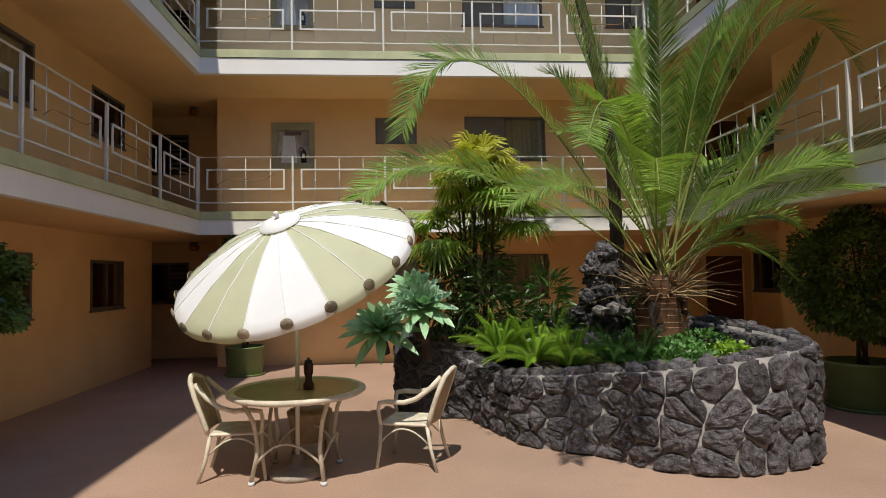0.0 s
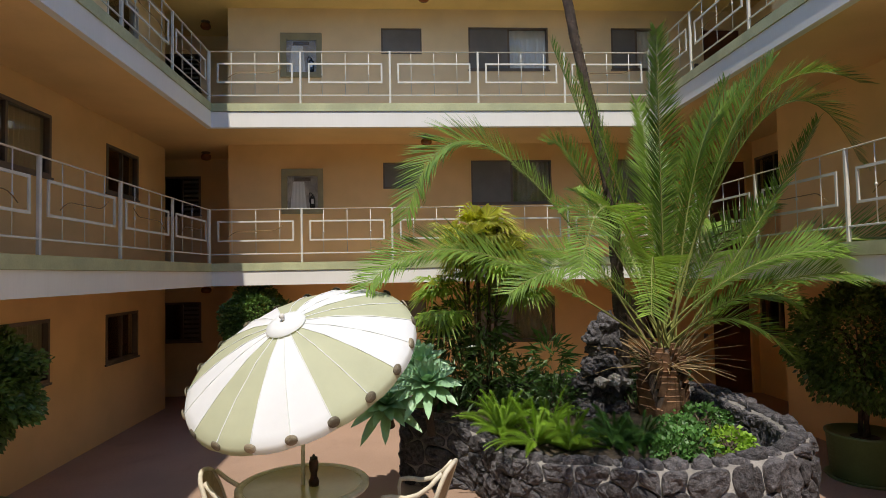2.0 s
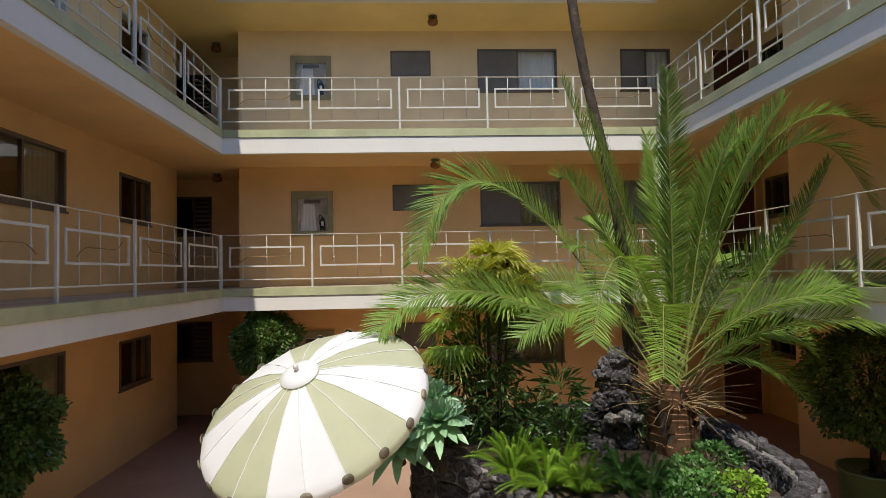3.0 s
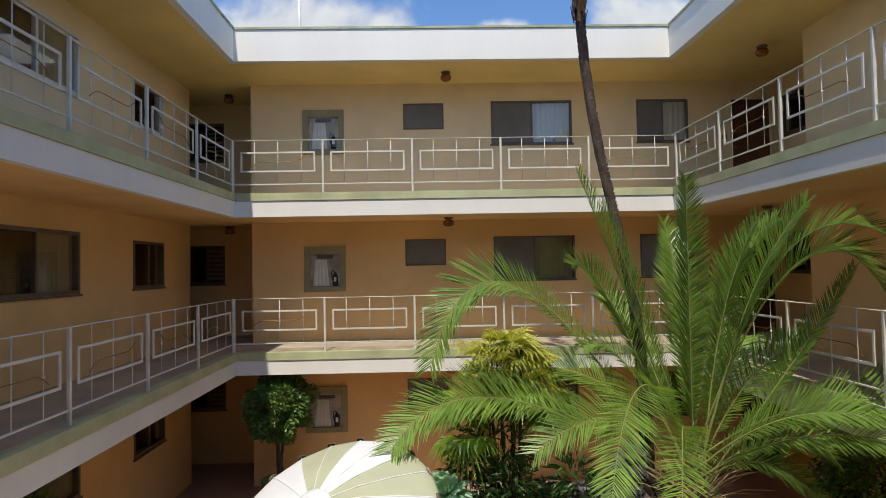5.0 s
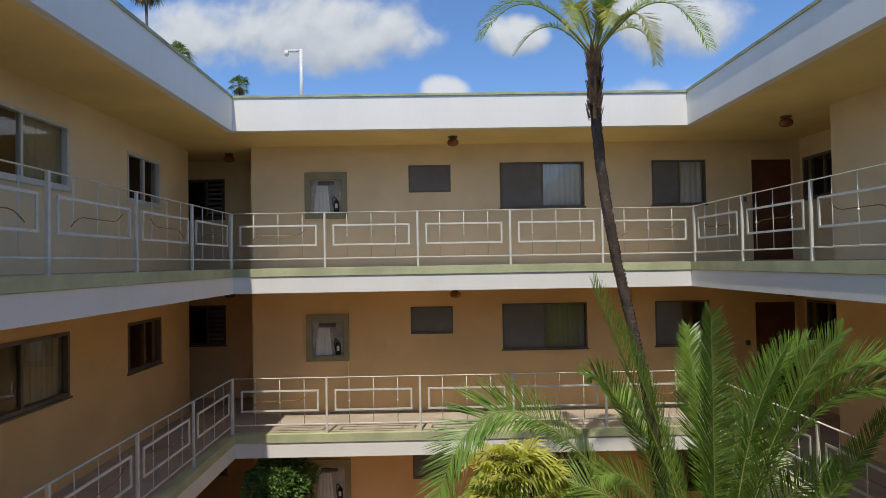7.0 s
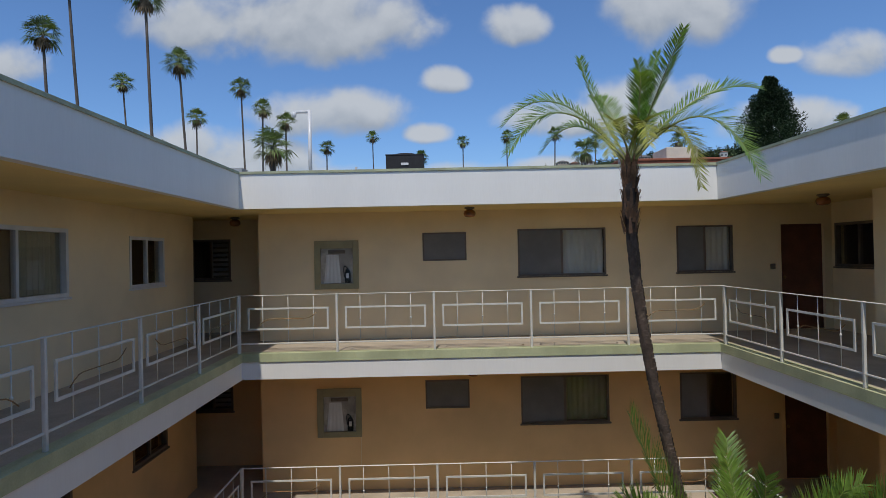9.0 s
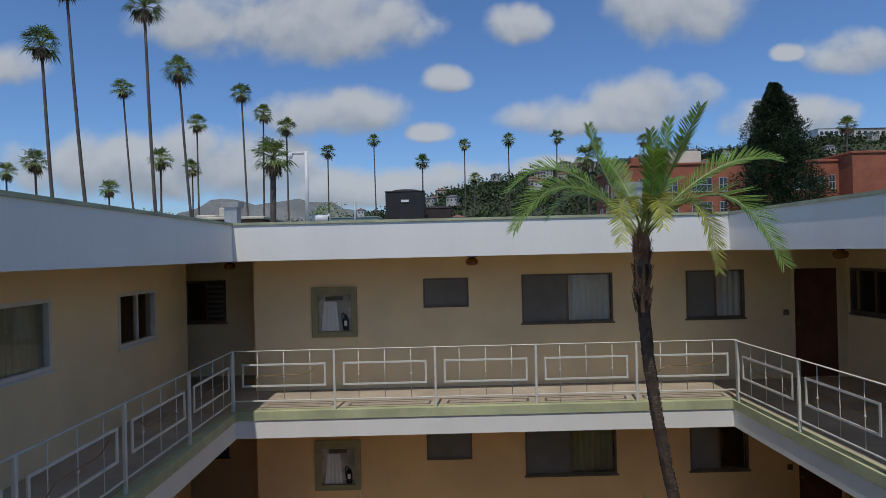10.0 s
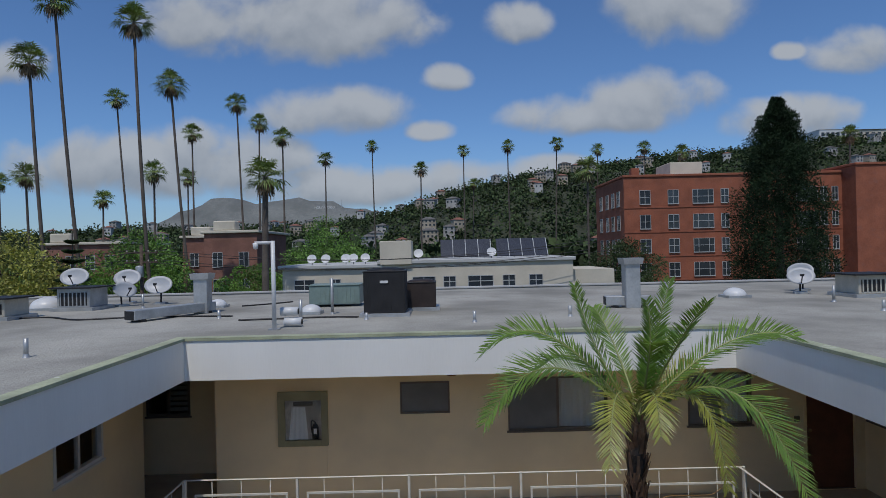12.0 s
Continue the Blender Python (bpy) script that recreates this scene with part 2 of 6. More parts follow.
def wall_mesh(name, axis, face_at, back_at, u0, u1, z0, z1, holes, mats=("peach", "stucco")):
    """An upright wall with openings through it, cream on the top storey and peach below. axis: the one that it stands across. holes: (u0, u1, z0, z1)."""
    us = sorted({u0, u1, *(h[0] for h in holes), *(h[1] for h in holes)})
    zs = sorted({z0, z1, 5.6, *(h[2] for h in holes), *(h[3] for h in holes)})
    g = G()

    def pt(u, z, d):
        return (d, u, z) if axis == "x" else (u, d, z)

    def full(i, j):
        if not (0 <= i < len(us) - 1 and 0 <= j < len(zs) - 1):
            return False
        um, zm = (us[i] + us[i + 1]) / 2, (zs[j] + zs[j + 1]) / 2
        return not any(h[0] < um < h[1] and h[2] < zm < h[3] for h in holes)

    for i in range(len(us) - 1):
        for j in range(len(zs) - 1):
            if not full(i, j):
                continue
            a, b, c, d = us[i], us[i + 1], zs[j], zs[j + 1]
            storey = 1 if c > 5.5 else 0
            for depth in (face_at, back_at):
                g.face([pt(a, c, depth), pt(b, c, depth), pt(b, d, depth), pt(a, d, depth)], storey)
            for near, q in (((i - 1, j), ((a, c), (a, d))), ((i + 1, j), ((b, c), (b, d))), ((i, j - 1), ((a, c), (b, c))), ((i, j + 1), ((a, d), (b, d)))):
                if not full(*near):
                    g.face([pt(*q[0], face_at), pt(*q[1], face_at), pt(*q[1], back_at), pt(*q[0], back_at)], storey)
    me = g.mesh(name, mats, weld=True)
    bm = bmesh.new()
    bm.from_mesh(me)
    bmesh.ops.recalc_face_normals(bm, faces=bm.faces[:])
    bm.to_mesh(me)
    bm.free()
    return me


# ---- the building ----
XL, XR, YB, YF = -3.32, 4.48, 10.33, -8.0       # inner edges of the galleries
WL, WR, WB, WF = -4.79, 6.19, 11.755, -9.6      # wall faces
FLOOR = (0.2, 3.02, 5.82)
SOFFIT = (2.63, 5.40, 8.18)
ROOF = 8.66
OUT = (-17.0, -17.0, 19.0, 21.5)                # outer walls of the building
LEVEL_SHIFT = (-5.53, -2.75, 0.0)

# openings at the top level: u0, u1, z0, z1
WEST_WINDOWS = ((9.72, 10.84, 6.95, 7.74), (6.45, 8.22, 6.94, 7.79), (2.2, 4.0, 6.94, 7.79), (-2.4, -0.6, 6.94, 7.79))
BACK_WINDOWS = ((-0.39, 0.42, 7.25, 7.77), (1.39, 3.03, 6.93, 7.80), (4.37, 5.42, 6.94, 7.80))
EAST_WINDOWS = ((1.0, 2.8, 6.94, 7.79), (-2.6, -0.8, 6.94, 7.79))
FRONT_WINDOWS = ((-3.0, -1.4, 6.94, 7.79), (2.6, 4.4, 6.94, 7.79))
RECESS_WINDOW = (10.45, 11.66, 6.99, 7.79)
LOUVRE_WINDOW = (-5.30, -4.48, 6.92, 7.77)
DOOR = (6.28, 7.19)


def levels(holes):
    return [(a, b, c + s, d + s) for s in LEVEL_SHIFT for a, b, c, d in holes]


door_holes = [(DOOR[0], DOOR[1], f, f + 2.02) for f in (FLOOR[0] + 0.002, FLOOR[1] + 0.002, FLOOR[2] + 0.002)]


def structure(name, mesh, label, category):
    return solid(name, mesh, label, category, kind="structure")


structure("wall_west", wall_mesh("wall_west", "x", WL, WL - 0.16, WF, 12.05, 0, SOFFIT[2], levels(WEST_WINDOWS)),
          "cream stucco courtyard wall with sliding windows", "wall")
structure("wall_north", wall_mesh("wall_north", "y", WB, WB + 0.16, -3.45, 7.3, 0, SOFFIT[2], levels(BACK_WINDOWS) + door_holes),
          "cream stucco back wall with windows and brown doors", "wall")
structure("wall_east", wall_mesh("wall_east", "x", WR, WR + 0.16, WF, 9.2, 0, SOFFIT[2], levels(EAST_WINDOWS)),
          "cream stucco courtyard wall beside the planter", "wall")
structure("wall_south", wall_mesh("wall_south", "y", WF, WF - 0.16, WL - 0.16, WR + 0.16, 0, SOFFIT[2], levels(FRONT_WINDOWS)),
          "cream stucco wall closing the courtyard", "wall")
structure("wall_recess_east", wall_mesh("wall_recess_east", "x", 7.3, 7.46, 9.2, WB + 0.16, 0, SOFFIT[2], levels((RECESS_WINDOW,))),
          "cream stucco wall of the door recess", "wall")
structure("wall_recess_return", wall_mesh("wall_recess_return", "y", 9.2, 9.04, WR + 0.16, 7.46, 0, SOFFIT[2], ()),
          "cream stucco return wall of the recess", "wall")
structure("wall_passage_back", wall_mesh("wall_passage_back", "y", 13.2, 13.36, -6.4, -3.29, 0, SOFFIT[2], levels((LOUVRE_WINDOW,))),
          "shaded stucco wall at the passage end", "wall")
structure("wall_passage_side", wall_mesh("wall_passage_side", "x", -3.45, -3.29, WB + 0.16, 13.2, 0, SOFFIT[2], ()),
          "shaded stucco side wall of the passage", "wall")
structure("wall_passage_front", wall_mesh("wall_passage_front", "y", 12.05, 11.89, -6.4, WL - 0.16, 0, SOFFIT[2], ()),
          "shaded stucco wall of the passage", "wall")
structure("wall_passage_end", wall_mesh("wall_passage_end", "x", -6.4, -6.56, 11.89, 13.36, 0, SOFFIT[2], ()),
          "shaded stucco end wall of the passage", "wall")
g = G()
g.ring((OUT[0] + 0.2, OUT[1] + 0.2, OUT[2] - 0.2, OUT[3] - 0.2), OUT, 0, 8.70)
M["parapet"] = material("parapet_paint", (0.50, 0.49, 0.47), 0.7, spread=0.1, scale=1.2, fine=30)
structure("wall_outer", g.mesh("wall_outer", "parapet"), "plain outer stucco wall with low parapet", "wall")

INNER = (XL, YF, XR, YB)


def grown(r, d):
    return (r[0] - d, r[1] - d, r[2] + d, r[3] + d)


for i in (1, 2):
    top, bottom = FLOOR[i], SOFFIT[i - 1]
    deck = structure("floor_%d" % (i + 1), G().ring(grown(INNER, 0.10), (-6.56, WF - 0.1, 7.46, 13.36), bottom + 0.004, top - 0.012).mesh("gallery_slab", ["peach_soffit"]),
                     "gallery slab with white fascia and green curb", "floor")
    part("fascia", G().ring(INNER, grown(INNER, 0.10), bottom, top - 0.14).mesh("fascia", "white", bevel=0.0), deck, "white painted fascia band")
    part("curb", G().ring(grown(INNER, -0.018), grown(INNER, 0.16), top - 0.136, top).mesh("curb", "curb"), deck, "mossy green painted curb")
    part("deck", G().ring(grown(INNER, 0.16), (-6.4, WF, 7.3, 13.2), top - 0.008, top - 0.002).mesh("deck", "gallery"), deck, "worn tan walking deck")

structure("ceiling", G().ring(grown(INNER, 0.12), grown(OUT, -0.2), SOFFIT[2], ROOF - 0.01).mesh("ceiling", "soffit"),
          "yellow painted soffit under the roof", "ceiling")

M["gravel"] = material("roof_gravel", (0.39, 0.375, 0.33), 0.95, spread=0.2, scale=0.5, fine=26, bump=0.9, depth=0.02, stain=(0.27, 0.26, 0.235), stain_at=(0.5, 0.85), gloss=0.1)
M["earth"] = material("town_ground", (0.10, 0.10, 0.055), 0.9, spread=0.35, scale=0.02, fine=0.4, bump=0)
M["coping"] = material("roof_coping", (0.42, 0.44, 0.28), 0.65, spread=0.15, scale=2.5, fine=30, bump=0.2, stain=(0.6, 0.6, 0.52), stain_at=(0.6, 0.7))

# roof: fascia towards the courtyard, coping strip, gravel field and the far parapet cap
roof = structure("roof", G().ring(grown(INNER, 0.12), grown(OUT, -0.2), ROOF - 0.008, ROOF).mesh("roof_field", "gravel"), "flat gravel roof round the courtyard", "roof")
part("fascia", G().ring(INNER, grown(INNER, 0.12), SOFFIT[2] - 0.01, 8.735).mesh("roof_fascia", "white"), roof, "white painted roof fascia")
part("coping", G().ring(grown(INNER, -0.02), grown(INNER, 0.15), 8.735, 8.775).mesh("coping", "coping", bevel=0.0), roof, "mossy green coping strip")
part("parapet_cap", G().ring(grown(OUT, -0.26), grown(OUT, 0.04), 8.70, 8.74).mesh("parapet_cap", "parapet"), roof, "grey parapet cap")

structure("floor", G().box((OUT[0] + 0.2, OUT[1] + 0.2, -0.2), (OUT[2] - 0.2, OUT[3] - 0.2, 0.2)).mesh("patio", "patio"), "terracotta tinted concrete patio", "floor")
g = G()
g.face([(-4000, -4000, -0.35), (4000, -4000, -0.35), (4000, 4000, -0.35), (-4000, 4000, -0.35)])
structure("ground", g.mesh("ground", "earth"), "wooded town ground reaching to the hills", "ground")

# ---- railings ----
RAIL_H = 0.935


def bar(a, b, t):
    return G().box(a, b).mesh("bar", "rail", bevel=t)


POST_MESH = bar((-0.018, -0.018, 0.0), (0.018, 0.018, RAIL_H + 0.012), 0.004)
POST_MESH.name = "post"
PICKET_MESH = G().tube([(0, 0, 0.155), (0, 0, RAIL_H - 0.004)], 0.006, 6).mesh("picket", "rail", smooth=True)
KNOT_MESH = G().lathe([(0.0, -0.02), (0.013, -0.012), (0.015, 0.0), (0.013, 0.012), (0.0, 0.02)], sides=6).mesh("collar", "rail", smooth=True)


def panel_mesh(width):
    """The oblong frame in a bay, of flat bar."""
    g = G()
    w, h, t, d = width / 2, 0.18, 0.028, 0.009
    g.box((-w, -d, -h), (w, d, -h + t)).box((-w, -d, h - t), (w, d, h))
    g.box((-w, -d, -h + t), (-w + t, d, h - t)).box((w - t, -d, -h + t), (w, d, h - t))
    return g.mesh("panel_frame", "rail")


def scroll_mesh(width, flip=1):
    pts = []
    for i in range(15):
        s = i / 14
        x = (s - 0.5) * width
        z = 0.10 * (max(0.0, (s - 0.8) / 0.2) ** 1.7) - 0.10 * (max(0.0, (0.2 - s) / 0.2) ** 1.7)
        pts.append((x, 0.0, z * flip))
    return G().tube(pts, 0.006, 5).mesh("scroll", "brass", smooth=True)


def railing(level, side, along0, along1, fixed, posts, scrolls, label):
    """A run of railing. side 'x' runs along x at y = fixed; 'y' runs along y at x = fixed."""
    z = FLOOR[level]
    turn = pose(0, fixed, z) if side == "x" else pose(fixed, 0, z, 0, 0, 90)
    rail = thing("railing", label, "railing", turn, group="gallery railings")

    g = G().box((along0, -0.018, RAIL_H - 0.002), (along1, 0.018, RAIL_H + 0.008))
    part("top_rail", g.mesh("top_rail", "rail", bevel=0.004), rail)
    part("bottom_rail", G().box((along0, -0.010, 0.145), (along1, 0.010, 0.165)).mesh("bottom_rail", "rail", bevel=0.003), rail)
    for u in posts:
        part("post", POST_MESH, rail, at=(u, 0, 0))
    for k, (a, b) in enumerate(zip(posts, posts[1:])):
        w = b - a
        mid = (a + b) / 2
        inner = w * 0.83
        key = round(inner, 3)
        if key not in PANELS:
            PANELS[key] = (panel_mesh(inner), scroll_mesh(inner * 0.72), scroll_mesh(inner * 0.72, -1))
        part("panel_frame", PANELS[key][0], rail, at=(mid, 0, 0.555))
        for s in (-0.26, 0.0, 0.26):
            part("picket", PICKET_MESH, rail, at=(mid + s * w, 0, 0))
        for s in (-0.26, 0.0, 0.26):
            if (k + round(s * 4)) % 2 == 0:
                part("collar", KNOT_MESH, rail, at=(mid + s * w, 0, 0.53))
        if k in scrolls:
            part("scroll", PANELS[key][1 + (k % 2)], rail, "thin bronze scroll", at=(mid, -0.012, 0.555))
    return rail


PANELS = {}
side_posts = [10.33 - 1.572 * i for i in range(12)]
for lv in (1, 2):
    nth = "second" if lv == 1 else "third"
    railing(lv, "x", -3.36, 4.56, YB + 0.03, [-3.36 + 1.584 * i for i in range(6)], (0, 4), "cream painted steel railing on the %s floor back gallery" % nth)
    railing(lv, "y", YF, 10.36, XL - 0.05, sorted(side_posts)[:-1] + [10.335], range(12), "cream painted steel railing with bronze scrolls, %s floor west gallery" % nth)
    railing(lv, "y", YF, 10.36, XR + 0.02, sorted(10.2 - 1.55 * i for i in range(12)), range(12), "cream painted steel railing with bronze scrolls, %s floor east gallery" % nth)
    railing(lv, "x", -3.36, 4.56, YF - 0.03, [-3.36 + 1.584 * i for i in range(6)], (), "cream painted steel railing on the %s floor front gallery" % nth)

# ---- windows and doors ----
WINDOW_NO = [0]


def window(axis, face, inward, u0, u1, z0, z1, frame_mat, dressing=("room", "room"), sill=True, t=0.045, label="bronze framed sliding window"):
    """A two-pane slider set back in its opening. inward: +1 or -1, away from the courtyard. dressing: what hangs behind each pane."""
    WINDOW_NO[0] += 1
    w = thing("window_%d" % WINDOW_NO[0], label, "window", kind="structure")

    def place(u, d, z):
        return (face + inward * d, u, z) if axis == "x" else (u, face + inward * d, z)

    def slab(name, ua, ub, da, db, za, zb, mat, lab="", parent=None):
        p, q = place(ua, da, za), place(ub, db, zb)
        lo, hi = tuple(map(min, p, q)), tuple(map(max, p, q))
        return part(name, G().box(lo, hi).mesh(name, mat), parent or w, lab)

    mid = (u0 + u1) / 2
    fr = G()

    def fbox(ua, ub, za, zb, da=0.01, db=0.075):
        p, q = place(ua, da, za), place(ub, db, zb)
        fr.box(tuple(map(min, p, q)), tuple(map(max, p, q)))

    fbox(u0 - 0.004, u1 + 0.004, z1 - t, z1 + 0.004, -0.012)
    fbox(u0 - 0.004, u1 + 0.004, z0 - 0.004, z0 + t, -0.012)
    fbox(u0 - 0.004, u0 + t, z0 + t, z1 - t, -0.012)
    fbox(u1 - t, u1 + 0.004, z0 + t, z1 - t, -0.012)
    part("window_frame", fr.mesh("window_frame", frame_mat), w)
    single = u1 - u0 < 0.9 and dressing[0] == "screen" and dressing[1] == "screen"
    if single:
        mid = u1 - t + 0.022
    else:
        slab("mullion", mid - 0.022, mid + 0.022, 0.004, 0.066, z0 + t, z1 - t, frame_mat)
    if sill:
        slab("window_sill", u0 - 0.03, u1 + 0.03, -0.03, 0.0, z0 - 0.035, z0 - 0.006, frame_mat)
    for (a, b), back, dd in (((u0 + t, mid - 0.022), dressing[0], 0.03), ((mid + 0.022, u1 - t), dressing[1], 0.05)):
        if b - a < 0.05:
            continue
        pane = slab("pane", a, b, dd, dd + 0.004, z0 + t, z1 - t, "glass")
        pane.visible_shadow = False
        if back == "screen":
            slab("insect_screen", a, b, 0.010, 0.013, z0 + t, z1 - t, "screen", "dark insect screen")
        elif back != "room":
            folds = G()
            steps = max(6, int((b - a) / 0.05))
            for i in range(steps):
                ua, ub = a + (b - a) * i / steps, a + (b - a) * (i + 1) / steps
                da, db = (0.07 + 0.02 * (i % 2), 0.07 + 0.02 * ((i + 1) % 2))
                folds.face([place(ua, da, z0), place(ub, db, z0), place(ub, db, z1), place(ua, da, z1)])
            part("curtain", folds.mesh("curtain", back), w, "hanging curtain behind the glass")
    # the room behind: five sides, its dimness put into a dark colour
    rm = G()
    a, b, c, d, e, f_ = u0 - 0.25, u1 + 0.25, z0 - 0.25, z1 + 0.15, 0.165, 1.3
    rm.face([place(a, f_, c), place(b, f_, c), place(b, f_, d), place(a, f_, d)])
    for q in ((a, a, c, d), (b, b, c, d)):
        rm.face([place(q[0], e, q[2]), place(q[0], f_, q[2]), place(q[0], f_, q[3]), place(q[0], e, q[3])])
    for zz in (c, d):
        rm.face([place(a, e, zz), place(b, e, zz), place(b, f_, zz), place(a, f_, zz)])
    part("room_behind", rm.mesh("room_behind", "room"), w, "room box behind the glass, dimness put into its dark colour")
    return w


def door(u0, u1, z, number):
    d = thing("door_%d" % number, "dark red-brown wooden door, closed, with brass knob", "door", kind="structure")
    y = WB
    part("door_leaf", G().box((u0 + 0.05, y + 0.05, z + 0.012), (u1 - 0.05, y + 0.09, z + 1.975)).mesh("door_leaf", "door", bevel=0.004), d)
    fr = G().box((u0, y - 0.012, z + 0.004), (u0 + 0.05, y + 0.12, z + 2.02)).box((u1 - 0.05, y - 0.012, z + 0.004), (u1, y + 0.12, z + 2.02))
    fr.box((u0 + 0.05, y - 0.012, z + 1.975), (u1 - 0.05, y + 0.12, z + 2.02))
    part("door_frame", fr.mesh("door_frame", "stucco" if z > 5 else "peach"), d)
    part("knob", G().lathe([(0.0, -0.03), (0.024, -0.022), (0.03, 0.0), (0.024, 0.022), (0.0, 0.03)], (u0 + 0.12, y + 0.02, z + 0.98), 10).mesh("knob", "brass", smooth=True), d, "brass door knob")
    part("threshold", G().box((u0 + 0.05, y + 0.02, z + 0.002), (u1 - 0.05, y + 0.14, z + 0.011)).mesh("threshold", "bronze"), d)
    # panel in the same darkened room colour behind the leaf
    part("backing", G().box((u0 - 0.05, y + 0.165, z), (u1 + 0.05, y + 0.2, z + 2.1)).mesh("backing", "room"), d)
    solid("doorbell_lamp", G().box((u0 - 0.16, y - 0.03, z + 1.14), (u0 - 0.07, y, z + 1.24)).mesh("doorbell_lamp", "bronze", bevel=0.008),
                  "small bronze doorbell plate beside the door", "doorbell", group="doorbells")
    return d


for i, s in enumerate(LEVEL_SHIFT):
    top = i == 2
    for k, (a, b, c, d) in enumerate(WEST_WINDOWS):
        window("x", WL, -1, a, b, c + s, d + s, "alu" if top else "bronze", ("room", "room") if k != 1 else ("room", "olive_curtain"),
               label="white aluminium sliding window" if top else "bronze framed sliding window")
    for k, (a, b, c, d) in enumerate(BACK_WINDOWS):
        dress = (("screen", "screen"), ("screen", "curtain" if top else "olive_curtain"), ("screen", "curtain" if top else "room"))[k]
        window("y", WB, 1, a, b, c + s, d + s, "bronze", dress, sill=k != 0, t=0.026, label="bronze framed sliding window with insect screen")
    for a, b, c, d in EAST_WINDOWS:
        window("x", WR, 1, a, b, c + s, d + s, "bronze")
    for a, b, c, d in FRONT_WINDOWS:
        window("y", WF, -1, a, b, c + s, d + s, "bronze")
    window("x", 7.3, 1, *RECESS_WINDOW[:2], RECESS_WINDOW[2] + s, RECESS_WINDOW[3] + s, "bronze")
    lv = window("y", 13.2, 1, *LOUVRE_WINDOW[:2], LOUVRE_WINDOW[2] + s, LOUVRE_WINDOW[3] + s, "bronze", label="dark passage window with glass louvres")
    for j in range(7):
        z = LOUVRE_WINDOW[2] + s + 0.10 + j * 0.1
        g = G()
        g.face([(-4.86, 13.19, z), (-4.53, 13.19, z), (-4.53, 13.225, z + 0.055), (-4.86, 13.225, z + 0.055)])
        g.face([(-4.86, 13.194, z - 0.004), (-4.86, 13.229, z + 0.051), (-4.53, 13.229, z + 0.051), (-4.53, 13.194, z - 0.004)])
        part("louvre", g.mesh("louvre", "screen"), lv)
    door(*DOOR, FLOOR[i], i + 1)


# ---- extinguisher cabinets on the back wall ----
def extinguisher_cabinet(z0):
    """Wide olive frame round a shallow glazed box with a small bottle in it."""
    c = thing("extinguisher_cabinet", "olive framed glass extinguisher cabinet on the wall", "cabinet", (-2.0, WB, z0), group="extinguisher cabinets")
    w, h = 0.41, 0.90
    fr = G().box((-w, -0.05, 0), (-w + 0.115, 0, h)).box((w - 0.105, -0.05, 0), (w, 0, h))
    fr.box((-w + 0.115, -0.05, 0), (w - 0.105, 0, 0.10)).box((-w + 0.115, -0.05, h - 0.145), (w - 0.105, 0, h))
    part("frame", fr.mesh("cabinet_frame", "cabinet", bevel=0.004), c)
    part("liner", G().box((-w + 0.115, -0.006, 0.10), (w - 0.105, -0.002, h - 0.145)).mesh("liner", "liner"), c, "greyish cabinet liner")
    pane = part("glass", G().box((-w + 0.115, -0.044, 0.10), (w - 0.105, -0.041, h - 0.145)).mesh("cabinet_glass", "acrylic"), c)
    pane.visible_shadow = False
    body = G().lathe([(0.0, 0.0), (0.05, 0.0), (0.055, 0.03), (0.055, 0.19), (0.035, 0.24), (0.015, 0.25), (0.015, 0.275), (0.0, 0.275)], (0, 0, 0), 12)
    body.v = [(x + 0.20, y * 0.3 - 0.0235, z + 0.115) for x, y, z in body.v]
    part("bottle", body.mesh("bottle", "black", smooth=True), c, "dark extinguisher bottle")
    part("bottle_label", G().box((0.175, -0.0425, 0.20), (0.225, -0.0405, 0.29)).mesh("bottle_label", "paper", bevel=0.0005), c, "pale label on the bottle")
    part("hose", G().tube(smooth_path([(0.20, -0.02, 0.385), (0.15, -0.02, 0.42), (0.13, -0.02, 0.36), (0.142, -0.02, 0.22)], 5, False), 0.009, 6).mesh("hose", "black", smooth=True), c)
    sheet = G()
    for k in range(8):
        sheet.face([(-0.24 + 0.04 * k, -0.012 - 0.010 * (k % 2), 0.11), (-0.20 + 0.04 * k, -0.012 - 0.010 * ((k + 1) % 2), 0.11),
                    (-0.16 + 0.028 * k, -0.012 - 0.006 * ((k + 1) % 2), h - 0.26), (-0.188 + 0.028 * k, -0.012 - 0.006 * (k % 2), h - 0.26)])
    part("cloth", sheet.mesh("cloth", "paper"), c, "draped pale cloth")
    part("notice", G().box((-0.16, -0.012, h - 0.24), (0.16, -0.008, h - 0.17)).mesh("notice", "bronze"), c, "dark printed notice strip")
    part("conduit", G().tube([(w - 0.02, -0.008, 0.0), (w - 0.02, -0.008, -0.55)], 0.008, 6).mesh("conduit", "stucco"), c)
    return c


for s in LEVEL_SHIFT:
    extinguisher_cabinet(6.76 + s)


# ---- soffit lamps ----
def soffit_lamp(x, y, z):
    lamp = thing("ceiling_lamp", "amber glass jar lamp, unlit, under the soffit", "ceiling lamp", (x, y, z), group="soffit lamps")
    part("canopy", G().lathe([(0.0, 0.0), (0.085, 0.0), (0.09, -0.02), (0.06, -0.035), (0.05, -0.05), (0.0, -0.05)], sides=18).mesh("canopy", "bronze", smooth=True), lamp)
    part("shade", G().lathe([(0.05, -0.05), (0.085, -0.06), (0.105, -0.10), (0.10, -0.14), (0.075, -0.165), (0.03, -0.175), (0.0, -0.176)], sides=18).mesh("shade", "amber", smooth=True), lamp, "amber glass shade")
    return lamp


